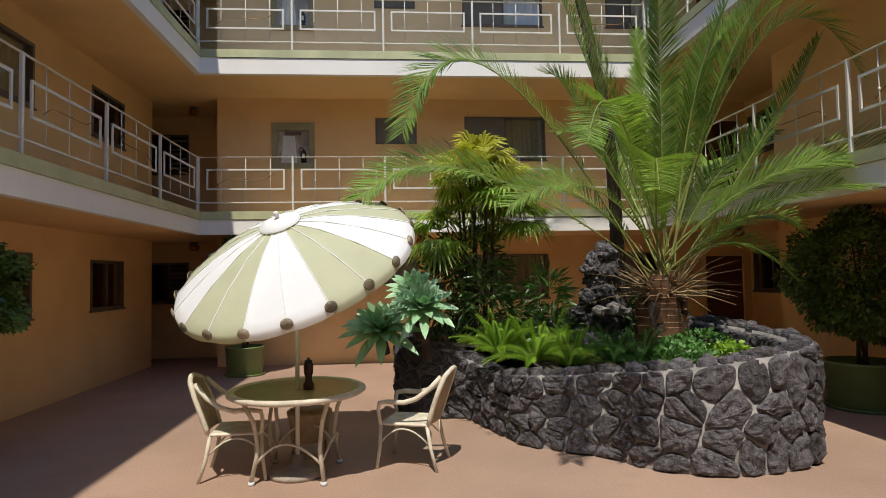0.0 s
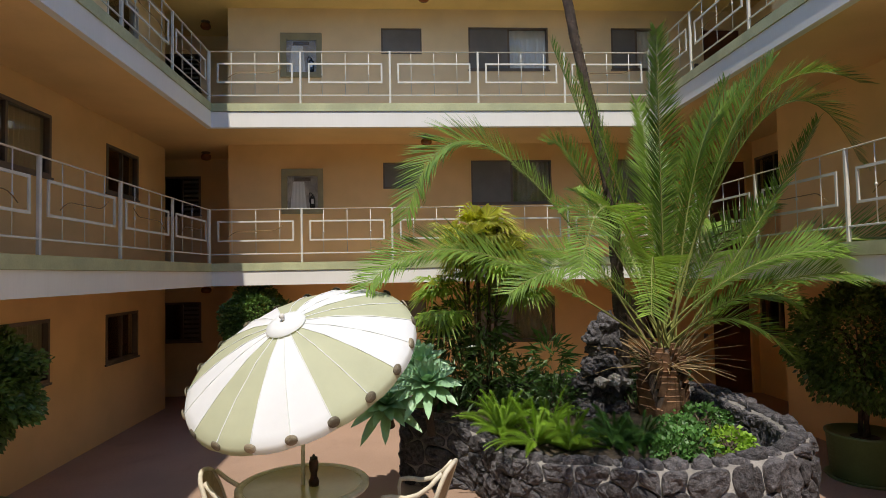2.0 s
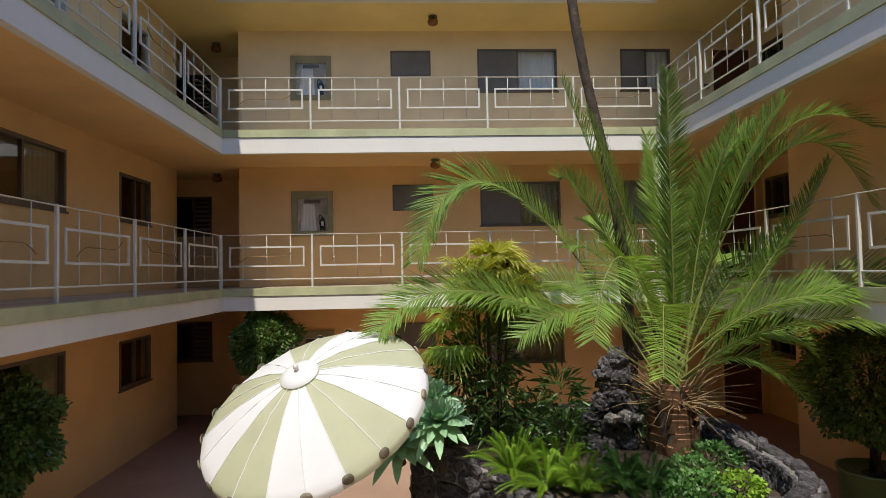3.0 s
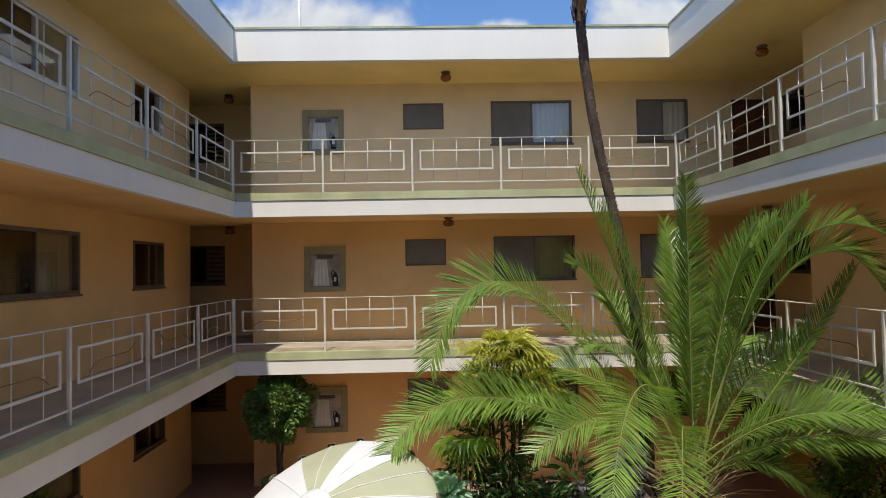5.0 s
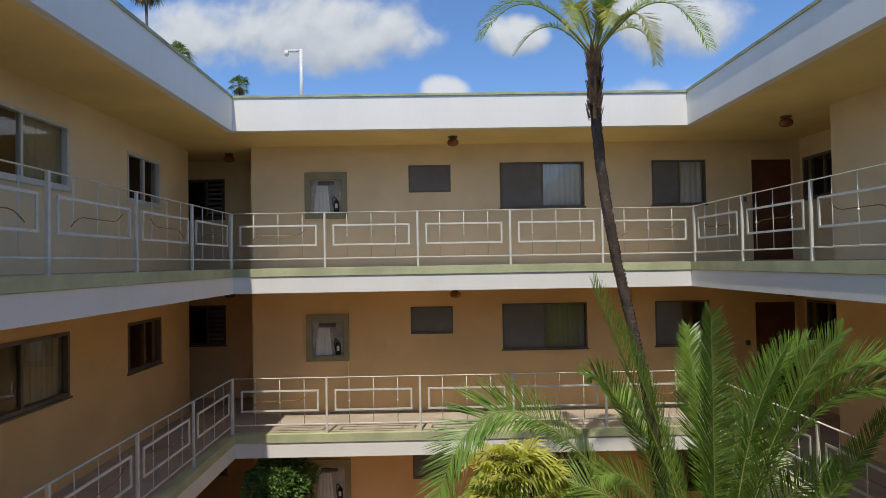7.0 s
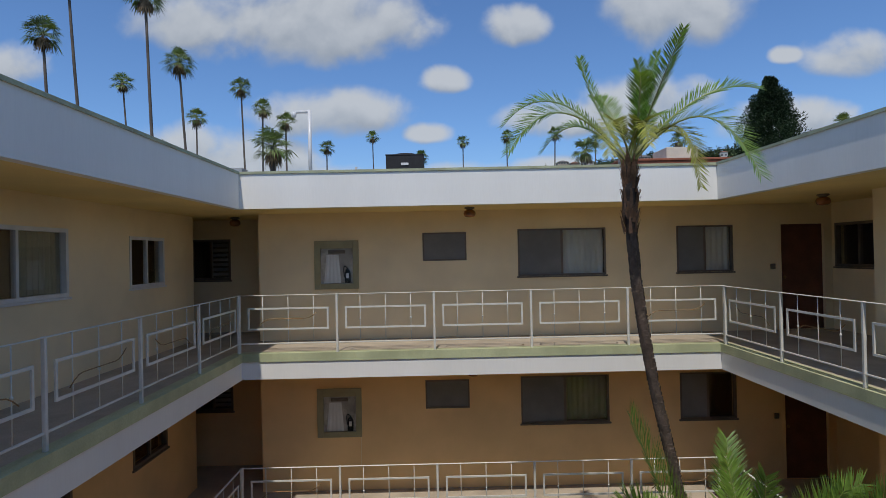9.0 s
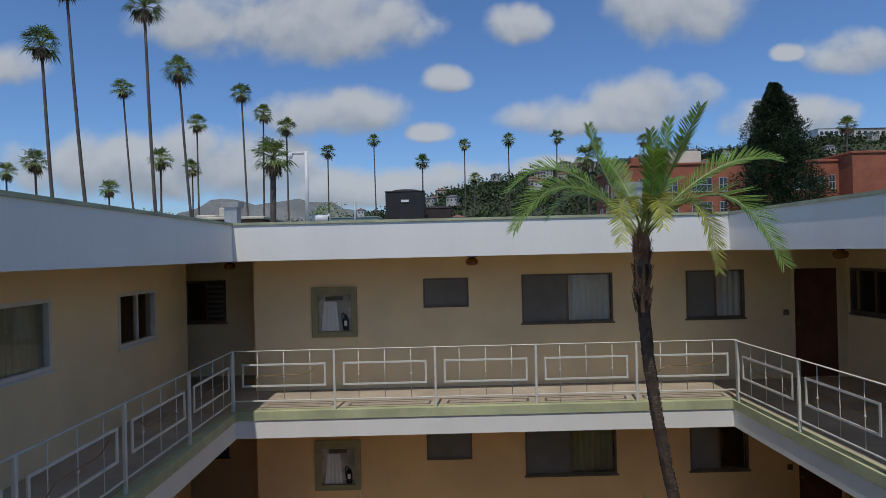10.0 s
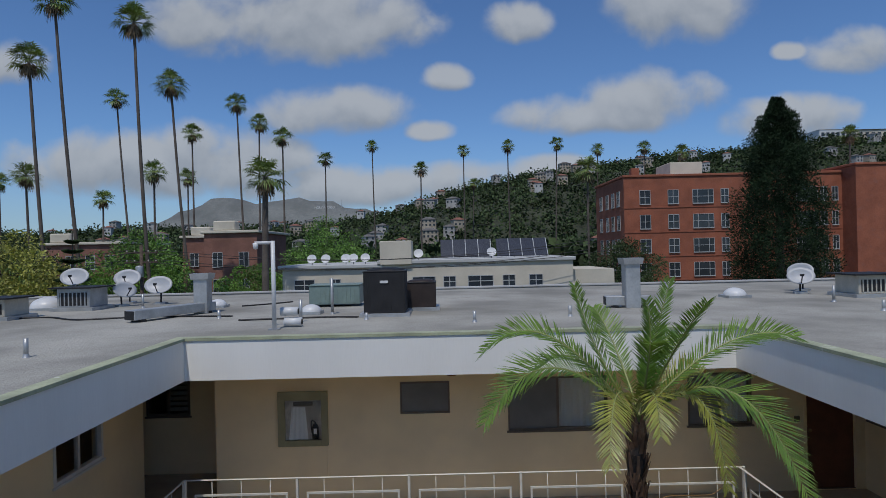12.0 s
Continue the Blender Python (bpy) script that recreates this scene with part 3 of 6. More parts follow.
for z in SOFFIT:
    for x, y in ((0.46, 11.05), (5.9, 9.85), (-4.1, 12.4), (-4.0, 3.0)):
        soffit_lamp(x, y, z)

# ---- planted bed and courtyard things ----
GZ = 0.2
M["lava"] = material("lava_stone", (0.125, 0.118, 0.128), 0.9, spread=0.4, scale=22, fine=75, bump=1.0, depth=0.03, stain=(0.21, 0.185, 0.18), stain_at=(0.52, 0.75), per_object=0.35)
M["mortar"] = material("grey_mortar", (0.31, 0.29, 0.27), 0.9, spread=0.2, scale=6, fine=50, bump=0.5)
M["soil"] = material("planter_soil", (0.075, 0.055, 0.035), 0.95, spread=0.3, scale=4, fine=30, bump=0.8)
M["frond"] = material("palm_leaf", (0.20, 0.325, 0.06), 0.36, spread=0.2, scale=2.5, fine=30, bump=0, per_island=0.32, translucent=0.36)
M["frond_yellow"] = material("sunlit_palm_leaf", (0.33, 0.34, 0.065), 0.42, spread=0.25, scale=1.8, fine=30, bump=0, per_island=0.25, translucent=0.3)
M["dry"] = material("dry_palm_fibre", (0.34, 0.24, 0.12), 0.8, spread=0.2, scale=6, fine=40, bump=0.2, per_island=0.25)
M["rachis"] = material("leaf_stalk", (0.28, 0.30, 0.09), 0.5, spread=0.15, scale=4, bump=0)
M["palm_bark"] = material("palm_bark", (0.105, 0.075, 0.055), 0.9, spread=0.3, scale=7, fine=40, bump=0.7, stain=(0.22, 0.17, 0.12), stain_at=(0.55, 0.75))
M["boot"] = material("palm_boot_fibre", (0.30, 0.165, 0.09), 0.9, spread=0.3, scale=9, fine=40, bump=0.6, per_island=0.3)
M["agave"] = material("agave_leaf", (0.33, 0.56, 0.33), 0.45, spread=0.12, scale=4, fine=20, bump=0, per_island=0.12, translucent=0.12)
M["shrub"] = material("shrub_leaf", (0.085, 0.165, 0.045), 0.4, spread=0.25, scale=3, fine=20, bump=0, per_island=0.35, translucent=0.15)
M["fern"] = material("foxtail_fern", (0.27, 0.47, 0.05), 0.55, spread=0.2, scale=4, fine=40, bump=0, per_island=0.2, translucent=0.25)
M["herb"] = material("ground_cover_leaf", (0.10, 0.25, 0.06), 0.5, spread=0.25, scale=5, fine=30, bump=0, per_island=0.3, translucent=0.2)
M["topiary"] = material("ficus_leaf", (0.13, 0.23, 0.055), 0.35, spread=0.2, scale=3, fine=30, bump=0, per_island=0.4, translucent=0.15)
M["pot"] = material("green_pot", (0.16, 0.22, 0.075), 0.45, spread=0.1, scale=3, fine=40, bump=0.05)
M["canvas"] = material("white_canvas", (0.82, 0.84, 0.87), 0.8, spread=0.02, scale=3, fine=200, bump=0.05, translucent=0.18)
M["sage"] = material("sage_canvas", (0.50, 0.52, 0.36), 0.8, spread=0.04, scale=3, fine=200, bump=0.05, translucent=0.15)
M["wicker"] = material("cream_wicker", (0.68, 0.62, 0.50), 0.6, spread=0.12, scale=10, fine=120, bump=0.5)
M["tan_wicker"] = material("tan_wicker", (0.40, 0.30, 0.19), 0.65, spread=0.15, scale=10, fine=120, bump=0.5)
M["tableglass"] = material("amber_table_glass", (0.42, 0.36, 0.20), 0.12, spread=0.08, scale=3, bump=0.02)
M["pocket"] = material("worn_pocket", (0.24, 0.205, 0.14), 0.8, spread=0.2, scale=14, stain=(0.34, 0.31, 0.23), stain_at=(0.5, 0.7), per_object=0.5)
M["dark_wood"] = material("dark_turned_wood", (0.06, 0.022, 0.015), 0.35, spread=0.2, scale=14)
M["concrete"] = material("umbrella_base", (0.35, 0.30, 0.24), 0.8, spread=0.15, scale=6, bump=0.3)
rnd = random.Random(7)


def cut(poly, a, b, c):
    """Keeps the side a*x + b*y <= c of a flat polygon."""
    out = []
    for i, p in enumerate(poly):
        q = poly[(i + 1) % len(poly)]
        dp, dq = a * p[0] + b * p[1] - c, a * q[0] + b * q[1] - c
        if dp <= 0:
            out.append(p)
        if dp * dq < 0:
            t = dp / (dp - dq)
            out.append((p[0] + (q[0] - p[0]) * t, p[1] + (q[1] - p[1]) * t))
    return out


def rubble(width, height, size, seed):
    """Cells of a rubble wall, as polygons on a sheet of that width and height."""
    r = random.Random(seed)
    seeds = []
    rows = max(1, round(height / size))
    for j in range(rows):
        cols = max(1, round(width / (size * 1.25)))
        for i in range(cols):
            seeds.append(((i + 0.5 * (j % 2) + 0.5 + r.uniform(-0.46, 0.46)) * width / cols, (j + 0.5 + r.uniform(-0.46, 0.46)) * height / rows))
    for k, s in enumerate(seeds):
        poly = [(0, 0), (width, 0), (width, height), (0, height)]
        for o in seeds:
            if o is not s and abs(o[0] - s[0]) < size * 4:
                a, b = o[0] - s[0], o[1] - s[1]
                poly = cut(poly, a, b, (o[0] ** 2 + o[1] ** 2 - s[0] ** 2 - s[1] ** 2) / 2)
                if len(poly) < 3:
                    break
        if len(poly) >= 3:
            yield poly


# outline of the raised bed, with the height of its wall's top
BED = [(0.0, 7.35, 1.06), (0.38, 7.1, 1.05), (0.78, 7.0, 0.92), (1.0, 6.45, 0.86), (1.18, 5.93, 0.90), (1.53, 5.6, 0.94), (1.85, 5.38, 0.99), (2.1, 5.03, 1.05),
       (2.56, 4.78, 1.12), (3.1, 4.78, 1.19), (3.55, 4.98, 1.23), (3.86, 5.4, 1.24), (3.97, 6.1, 1.26), (3.97, 6.9, 1.27), (3.83, 7.6, 1.28),
       (3.3, 8.35, 1.26), (2.2, 8.8, 1.22), (1.0, 8.8, 1.15), (0.15, 8.3, 1.1)]
bed_line = smooth_path(BED, 6)
bed_mid = Vector((2.2, 6.9, 0))


def inset(p, d):
    w = bed_mid - Vector((p.x, p.y, 0))
    # towards the middle of the bed
    return Vector((p.x, p.y, 0)) + w.normalized() * d


planter = thing("planter", "raised planter of dark lava stones with pale mortar joints", "planter", group="", kind="")
g = G()
N = len(bed_line)
for i in range(N):
    p, q = bed_line[i], bed_line[(i + 1) % N]
    pi, qi = inset(p, 0.19), inset(q, 0.19)
    g.face([(p.x, p.y, GZ - 0.02), (q.x, q.y, GZ - 0.02), (q.x, q.y, q.z - 0.03), (p.x, p.y, p.z - 0.03)])
    g.face([(p.x, p.y, p.z - 0.03), (q.x, q.y, q.z - 0.03), (qi.x, qi.y, q.z - 0.03), (pi.x, pi.y, p.z - 0.03)])
    g.face([(pi.x, pi.y, p.z - 0.03), (qi.x, qi.y, q.z - 0.03), (qi.x, qi.y, GZ + 0.3), (pi.x, pi.y, GZ + 0.3)])
part("mortar_wall", g.mesh("mortar_wall", "mortar", weld=True, smooth=True), planter, "pale grey mortar core")

lengths = [0.0]
for i in range(N):
    lengths.append(lengths[-1] + (bed_line[(i + 1) % N] - bed_line[i]).xy.length)
TOTAL = lengths[-1]


def on_bed(s):
    s %= TOTAL
    for i in range(N):
        if lengths[i + 1] >= s:
            t = (s - lengths[i]) / max(1e-6, lengths[i + 1] - lengths[i])
            p, q = bed_line[i], bed_line[(i + 1) % N]
            way = (q - p)
            way.z = 0
            way.normalize()
            return p.lerp(q, t), Vector((way.y, -way.x, 0))
    return bed_line[0], Vector((0, -1, 0))


def stone_mesh(poly, place, gap, bulge):
    """A boulder face: its rim sunk in the joint, its face proud and uneven. place(u, v, d) gives the point d out of the wall."""
    cx, cy = sum(p[0] for p in poly) / len(poly), sum(p[1] for p in poly) / len(poly)
    for _ in range(2):  # worn corners
        poly = [(p[0] + (q[0] - p[0]) * t, p[1] + (q[1] - p[1]) * t) for p, q in zip(poly, poly[1:] + poly[:1]) for t in (0.2, 0.8)]
    pts = []
    for i, p in enumerate(poly):
        q = poly[(i + 1) % len(poly)]
        edge = math.dist(p, q)
        steps = max(1, round(edge / 0.08))
        for k in range(steps):
            pts.append((p[0] + (q[0] - p[0]) * k / steps, p[1] + (q[1] - p[1]) * k / steps))
    n = len(pts)
    g = G()
    LAYERS = ((1.0, -0.03), (0.985, bulge * 0.55), (0.90, bulge * 0.95), (0.62, bulge * 1.15), (0.30, bulge * 1.2))
    for scale, d in LAYERS:
        for p in pts:
            dx, dy = p[0] - cx, p[1] - cy
            L = math.hypot(dx, dy) or 1
            f = scale * max(0.3, (L - gap) / L) * (1 + 0.05 * noise.noise((p[0] * 23, p[1] * 23, 4.0)))
            u, v = cx + dx * f, cy + dy * f
            rough = 0.034 * noise.noise((u * 9, v * 9, 1.0)) + 0.022 * noise.noise((u * 27, v * 27, 6.0))
            g.v.append(tuple(place(u, v, d + (rough if d > 0 else 0))))
    for r in range(len(LAYERS) - 1):
        for i in range(n):
            j = (i + 1) % n
            g.f.append((r * n + i, r * n + j, (r + 1) * n + j, (r + 1) * n + i))
            g.m.append(0)
    last = (len(LAYERS) - 1) * n
    g.f.append(tuple(last + i for i in range(n)))
    g.m.append(0)
    return g.mesh("stone", "lava", smooth=False)


for poly in rubble(TOTAL, 1.0, 0.225, 3):
    def place(u, v, d):
        p, out = on_bed(u)
        z = GZ + v * (p.z - GZ - 0.02)
        q = p + out * d
        return (q.x, q.y, z)
    part("stone", stone_mesh(poly, place, 0.009, rnd.uniform(0.026, 0.058)), planter)
for poly in rubble(TOTAL, 0.20, 0.15, 5):
    def place(u, v, d):
        p, out = on_bed(u)
        q = Vector((p.x, p.y, 0)) + (bed_mid - Vector((p.x, p.y, 0))).normalized() * v
        return (q.x, q.y, p.z - 0.03 + d)
    part("stone", stone_mesh(poly, place, 0.012, rnd.uniform(0.02, 0.06)), planter)

for poly in rubble(TOTAL, 0.42, 0.2, 9):
    def place(u, v, d):
        p, out = on_bed(u)
        q = inset(p, 0.19 + d)
        return (q.x, q.y, p.z - 0.05 - v)
    part("stone", stone_mesh(poly, place, 0.008, rnd.uniform(0.02, 0.045)), planter)


def soil_height(x, y):
    return 0.93 + 0.08 * noise.noise((x * 1.3, y * 1.3, 2.0)) + 0.10 * max(0.0, min(1.0, (y - 5.2) / 2.0)) - 0.04 * max(0, x - 2.5)


g = G()
rings = 9
for k in range(rings + 1):
    for p in bed_line:
        q = bed_mid.lerp(inset(p, 0.12), k / rings)
        g.v.append((q.x, q.y, soil_height(q.x, q.y)))
for k in range(rings):
    for i in range(N):
        j = (i + 1) % N
        g.f.append((k * N + i, (k + 1) * N + i, (k + 1) * N + j, k * N + j))
        g.m.append(0)
part("soil", g.mesh("soil", "soil", smooth=True), planter, "dark crumbly soil")


def boulder(name, size, seed, mat="lava"):
    bm = bmesh.new()
    bmesh.ops.create_icosphere(bm, subdivisions=3, radius=1.0)
    for v in bm.verts:
        d = noise.noise(v.co * 1.7 + Vector((seed, seed * 2, 0))) * 0.40 + noise.noise(v.co * 4.1 + Vector((seed, 0, seed))) * 0.22 + noise.noise(v.co * 9.0 + Vector((0, seed, 0))) * 0.10
        v.co = Vector((v.co.x * size[0], v.co.y * size[1], v.co.z * size[2])) * (1 + d)
    me = bpy.data.meshes.new(name)
    bm.to_mesh(me)
    bm.free()
    me.materials.append(M[mat])
    return me


# stacked lava rock fountain in the bed
fountain = thing("rock_fountain", "stacked dark lava rock fountain in the planter", "rock fountain", (2.5, 7.25, soil_height(2.5, 7.25)))
for k in range(46):  # a broad foot of stones, a ledge, and a narrow upright stack
    h = 0.03 + 1.12 * k / 45
    half = 0.32 if h < 0.38 else (0.20 if h < 0.56 else 0.13)
    w = (0.15 if h < 0.5 else 0.11) * rnd.uniform(0.7, 1.15)
    part("stone", boulder("fountain_stone", (w, w * rnd.uniform(0.7, 1.0), w * rnd.uniform(0.6, 1.1)), k * 3.1), fountain,
         at=(rnd.uniform(-half, half), rnd.uniform(-half, half) * 0.7, h))
for x, y, z, w in ((-0.10, -0.24, 0.42, 0.085), (0.08, -0.26, 0.44, 0.10), (0.24, -0.2, 0.40, 0.07)):
    part("pale_stone", boulder("pale_stone", (w, w * 0.8, w * 0.75), x * 9 + 2, "mortar"), fountain, "pale grey ledge stone", at=(x, y, z))


# ---- palms ----
def feather(g, line, leaflets, reach, drop=0.25, fold=0.35, start=0.12, wide=0.016, lean=0.75, seed=0, ragged=0.12, twist=0.0):
    """A feather leaf along a line: a tapering stalk (material 1) and two rows of narrow leaflets (material 0)."""
    r = random.Random(seed)
    n = len(line)
    g.tube(line, [0.014 * (1 - 0.85 * i / (n - 1)) for i in range(n)], 5, 1)
    total = sum((line[i + 1] - line[i]).length for i in range(n - 1))
    for k in range(leaflets):
        s = start + (1 - start) * (k + r.uniform(-0.3, 0.3)) / leaflets
        s = max(0.02, min(0.995, s))
        f = s * (n - 1)
        i = min(int(f), n - 2)
        p = line[i].lerp(line[i + 1], f - i)
        way = (line[i + 1] - line[i]).normalized()
        side = way.cross(Vector((0, 0, 1)))
        if side.length < 0.25:
            side = way.cross(Vector((0.4, -1, 0.1)))
        side.normalize()
        up = side.cross(way).normalized()
        if twist:  # the blade rolls over towards the open court
            up = (up + Vector((0, -twist, 0))).normalized()
            side = way.cross(up).normalized()
            up = side.cross(way).normalized()
        prof = min(1.0, 0.35 + 1.9 * (s - start)) * (1.0 - 0.62 * max(0.0, (s - 0.55) / 0.45) ** 1.5)
        L = reach * prof * r.uniform(1 - ragged, 1 + ragged)
        for sgn in (-1, 1):
            a = lean + r.uniform(-0.12, 0.12) - 0.25 * s
            d = way * math.cos(a) + side * (sgn * math.sin(a) * math.cos(fold)) + up * (math.sin(a) * math.sin(fold) + r.uniform(-0.08, 0.08))
            d.normalize()
            edge = d.cross(up).normalized() * wide
            mid = p + d * (L * 0.5) + Vector((0, 0, -drop * L * 0.16))
            tip = p + d * L + Vector((0, 0, -drop * L * 0.62))
            b = len(g.v)
            g.v += [tuple(p - edge * 0.5), tuple(p + edge * 0.5), tuple(mid + edge), tuple(mid - edge), tuple(tip)]
            g.f += [(b, b + 1, b + 2, b + 3), (b + 3, b + 2, b + 4)]
            g.m += [0, 0]


def arc(a, b, c, n=14):
    """A line from a that passes b about half way and ends at c."""
    a, b, c = Vector(a), Vector(b), Vector(c)
    k = 2 * b - 0.5 * (a + c)
    return [a * (1 - t) ** 2 + k * (2 * t * (1 - t)) + c * t * t for t in (i / n for i in range(n + 1))]


def frond_part(palm, line, leaflets, reach, mats=("frond", "rachis"), **kw):
    g = G()
    feather(g, line, leaflets, reach, **kw)
    base = palm.matrix_basis.translation
    g.v = [(x - base.x, y - base.y, z - base.z) for x, y, z in g.v]
    return part("frond", g.mesh("frond", list(mats)), palm)


CROWN = Vector((3.2, 6.98, 1.85))
date_palm = thing("date_palm", "young feathery date palm with arching green fronds", "palm tree", (3.16, 7.0, soil_height(3.16, 7.0)))
SPREAD = [  # passes, ends, reach of its leaflets
    ((1.15, 6.66, 4.18), (0.06, 6.25, 3.38), 0.46), ((0.95, 6.45, 2.98), (-0.35, 5.85, 2.64), 0.46),
    ((2.98, 6.45, 3.75), (2.76, 5.95, 5.35), 0.34), ((2.55, 7.05, 3.9), (1.91, 7.05, 5.6), 0.46),
    ((3.92, 6.32, 4.42), (4.66, 5.5, 4.62), 0.40), ((4.05, 6.2, 4.42), (4.78, 5.7, 3.85), 0.44),
    ((4.35, 5.95, 3.0), (5.65, 4.8, 2.75), 0.5), ((4.05, 6.45, 3.2), (4.60, 6.05, 4.40), 0.26),
    ((2.55, 5.7, 2.85), (1.82, 4.05, 2.45), 0.36), ((3.55, 6.95, 3.9), (4.15, 6.7, 4.95), 0.40),
    ((2.15, 5.5, 3.3), (1.28, 3.95, 2.75), 0.38), ((3.9, 6.5, 2.45), (4.45, 6.25, 2.3), 0.36),
    ((2.45, 7.4, 3.85), (1.95, 7.45, 4.45), 0.40), ((3.35, 7.6, 3.6), (3.6, 8.4, 4.9), 0.40),
    ((2.3, 7.5, 2.9), (1.25, 7.9, 3.0), 0.42), ((4.0, 7.6, 3.1), (4.45, 8.1, 3.4), 0.40),
    ((2.9, 7.8, 3.4), (2.6, 8.7, 4.0), 0.40),
    ((3.48, 6.8, 3.6), (3.83, 6.5, 4.97), 0.38), ((3.25, 7.2, 3.6), (3.1, 7.4, 5.0), 0.36), ((2.45, 6.9, 3.2), (1.85, 6.7, 3.5), 0.32),
    ((3.85, 6.9, 3.0), (4.5, 6.8, 3.55), 0.38), ((2.2, 6.3, 2.75), (1.1, 5.9, 2.55), 0.42), ((3.75, 6.15, 2.75), (4.4, 5.5, 2.9), 0.40),
    ((2.66, 6.9, 3.75), (2.12, 6.75, 5.15), 0.45), ((3.7, 6.6, 3.9), (4.2, 6.2, 5.1), 0.42), ((4.2, 5.85, 2.68), (5.15, 4.75, 2.3), 0.42), ((3.75, 6.5, 2.2), (4.35, 6.2, 1.75), 0.30)]
for k, (via, end, reach) in enumerate(SPREAD):
    foot = CROWN + Vector((rnd.uniform(-0.10, 0.10), rnd.uniform(-0.1, 0.1), rnd.uniform(-0.2, 0.1)))
    line = arc(foot, via, end, 18)
    low = k in (0, 1, 4, 5, 6, 11, 20, 21, 22, 25)
    length = sum((line[i + 1] - line[i]).length for i in range(18))
    frond_part(date_palm, line, max(56, int((38 if end[2] < 4 else 44) * length)), reach * (1.3 if end[2] < 4 else 1.18), wide=0.0076, twist=(0.5 if k in (4, 5) else 0.8) if low else 0.7, start=0.2, ragged=0.1,
               seed=k, fold=0.35, drop=0.16 if end[2] < 4 else 0.04, lean=0.98)
# spent, bare stalks and dry fibre at the heart
g = G()
for k in range(120):
    a = rnd.uniform(0, 2 * math.pi)
    e = rnd.uniform(-0.1, 1.25)
    L = rnd.uniform(0.3, 1.0)
    d = Vector((math.cos(a) * math.cos(e), math.sin(a) * math.cos(e), math.sin(e)))
    b = Vector((0.04, -0.02, 0.62)) + Vector((math.cos(a), math.sin(a), 0)) * 0.08
    g.tube([b, b + d * L * 0.6, b + d * L + Vector((0, 0, -0.12 * L))], [0.010, 0.006, 0.0015], 4, 0)
part("dry_fibre", g.mesh("dry_fibre", "dry"), date_palm, "dry straw-coloured stalks")


def bark_trunk(line, radii, rows, seed, mats, flare=0.22):
    """A trunk with overlapping leaf scars as small plates."""
    r = random.Random(seed)
    g = G()
    g.tube(line, radii, 12, 0)
    n = len(line)
    for k in range(rows):
        s = (k + 0.5) / rows * (n - 1)
        i = min(int(s), n - 2)
        p = line[i].lerp(line[i + 1], s - i)
        rad = radii[i] + (radii[i + 1] - radii[i]) * (s - i)
        for j in range(5):
            a = 2.4 * k + j * 1.2566 + r.uniform(-0.2, 0.2)
            o = Vector((math.cos(a), math.sin(a), 0))
            t = Vector((-math.sin(a), math.cos(a), 0)) * rad * 0.62
            h = rad * r.uniform(0.5, 0.9)
            b = p + o * rad * 0.96
            g.face([b - t, b + t, b + t * 0.7 + o * rad * flare + Vector((0, 0, h)), b - t * 0.7 + o * rad * flare + Vector((0, 0, h))], 1)
            g.face([b + t * 0.7 + o * rad * flare + Vector((0, 0, h)), b - t * 0.7 + o * rad * flare + Vector((0, 0, h)), b - t * 0.5 + Vector((0, 0, h * 1.05)), b + t * 0.5 + Vector((0, 0, h * 1.05))], 1)
    return g.mesh("trunk", mats)


part("trunk", bark_trunk([Vector((0, 0, -0.1)), Vector((0.0, 0, 0.25)), Vector((0.02, -0.01, 0.6)), Vector((0.03, -0.02, 0.85))], [0.24, 0.25, 0.22, 0.12], 12, 4, ["palm_bark", "boot"]), date_palm, "rough brown fibrous trunk")

TALL = [Vector(p) for p in smooth_path([(2.95, 7.6, 0.9), (2.86, 7.55, 2.0), (2.80, 7.5, 3.1), (2.70, 7.47, 4.0), (2.52, 7.45, 4.9), (2.30, 7.42, 5.9), (2.14, 7.38, 6.9), (2.07, 7.34, 7.7), (2.06, 7.32, 8.3)], 3, False)]
tall_palm = thing("slender_palm", "slender curved palm trunk with drooping crown above the roof edge", "palm tree", (2.95, 7.6, soil_height(2.95, 7.6)))
base = tall_palm.matrix_basis.translation
n = len(TALL)
rad = [0.085 - 0.026 * min(1, i / 12) + (0.012 if i > n - 4 else 0) for i in range(n)]
part("trunk", bark_trunk([p - base for p in TALL], rad, 150, 9, ["palm_bark", "palm_bark"], 0.09), tall_palm, "dark ringed slender trunk")
g = G()
for k in range(130):
    a = k * 2.4
    h = rnd.uniform(-0.75, 0.05)
    o = Vector((math.cos(a), math.sin(a), 0))
    p = Vector((2.06, 7.32, 8.3 + h)) - base + o * 0.072
    t = Vector((-math.sin(a), math.cos(a), 0)) * 0.022
    q = p + o * rnd.uniform(0.015, 0.06) + Vector((0, 0, rnd.uniform(0.10, 0.2)))
    g.face([p - t, p + t, q + t * 0.4, q - t * 0.4])
part("boot_fibre", g.mesh("boot_fibre", "boot"), tall_palm, "brown fibrous leaf boots")
TOP = Vector((2.06, 7.32, 8.32))
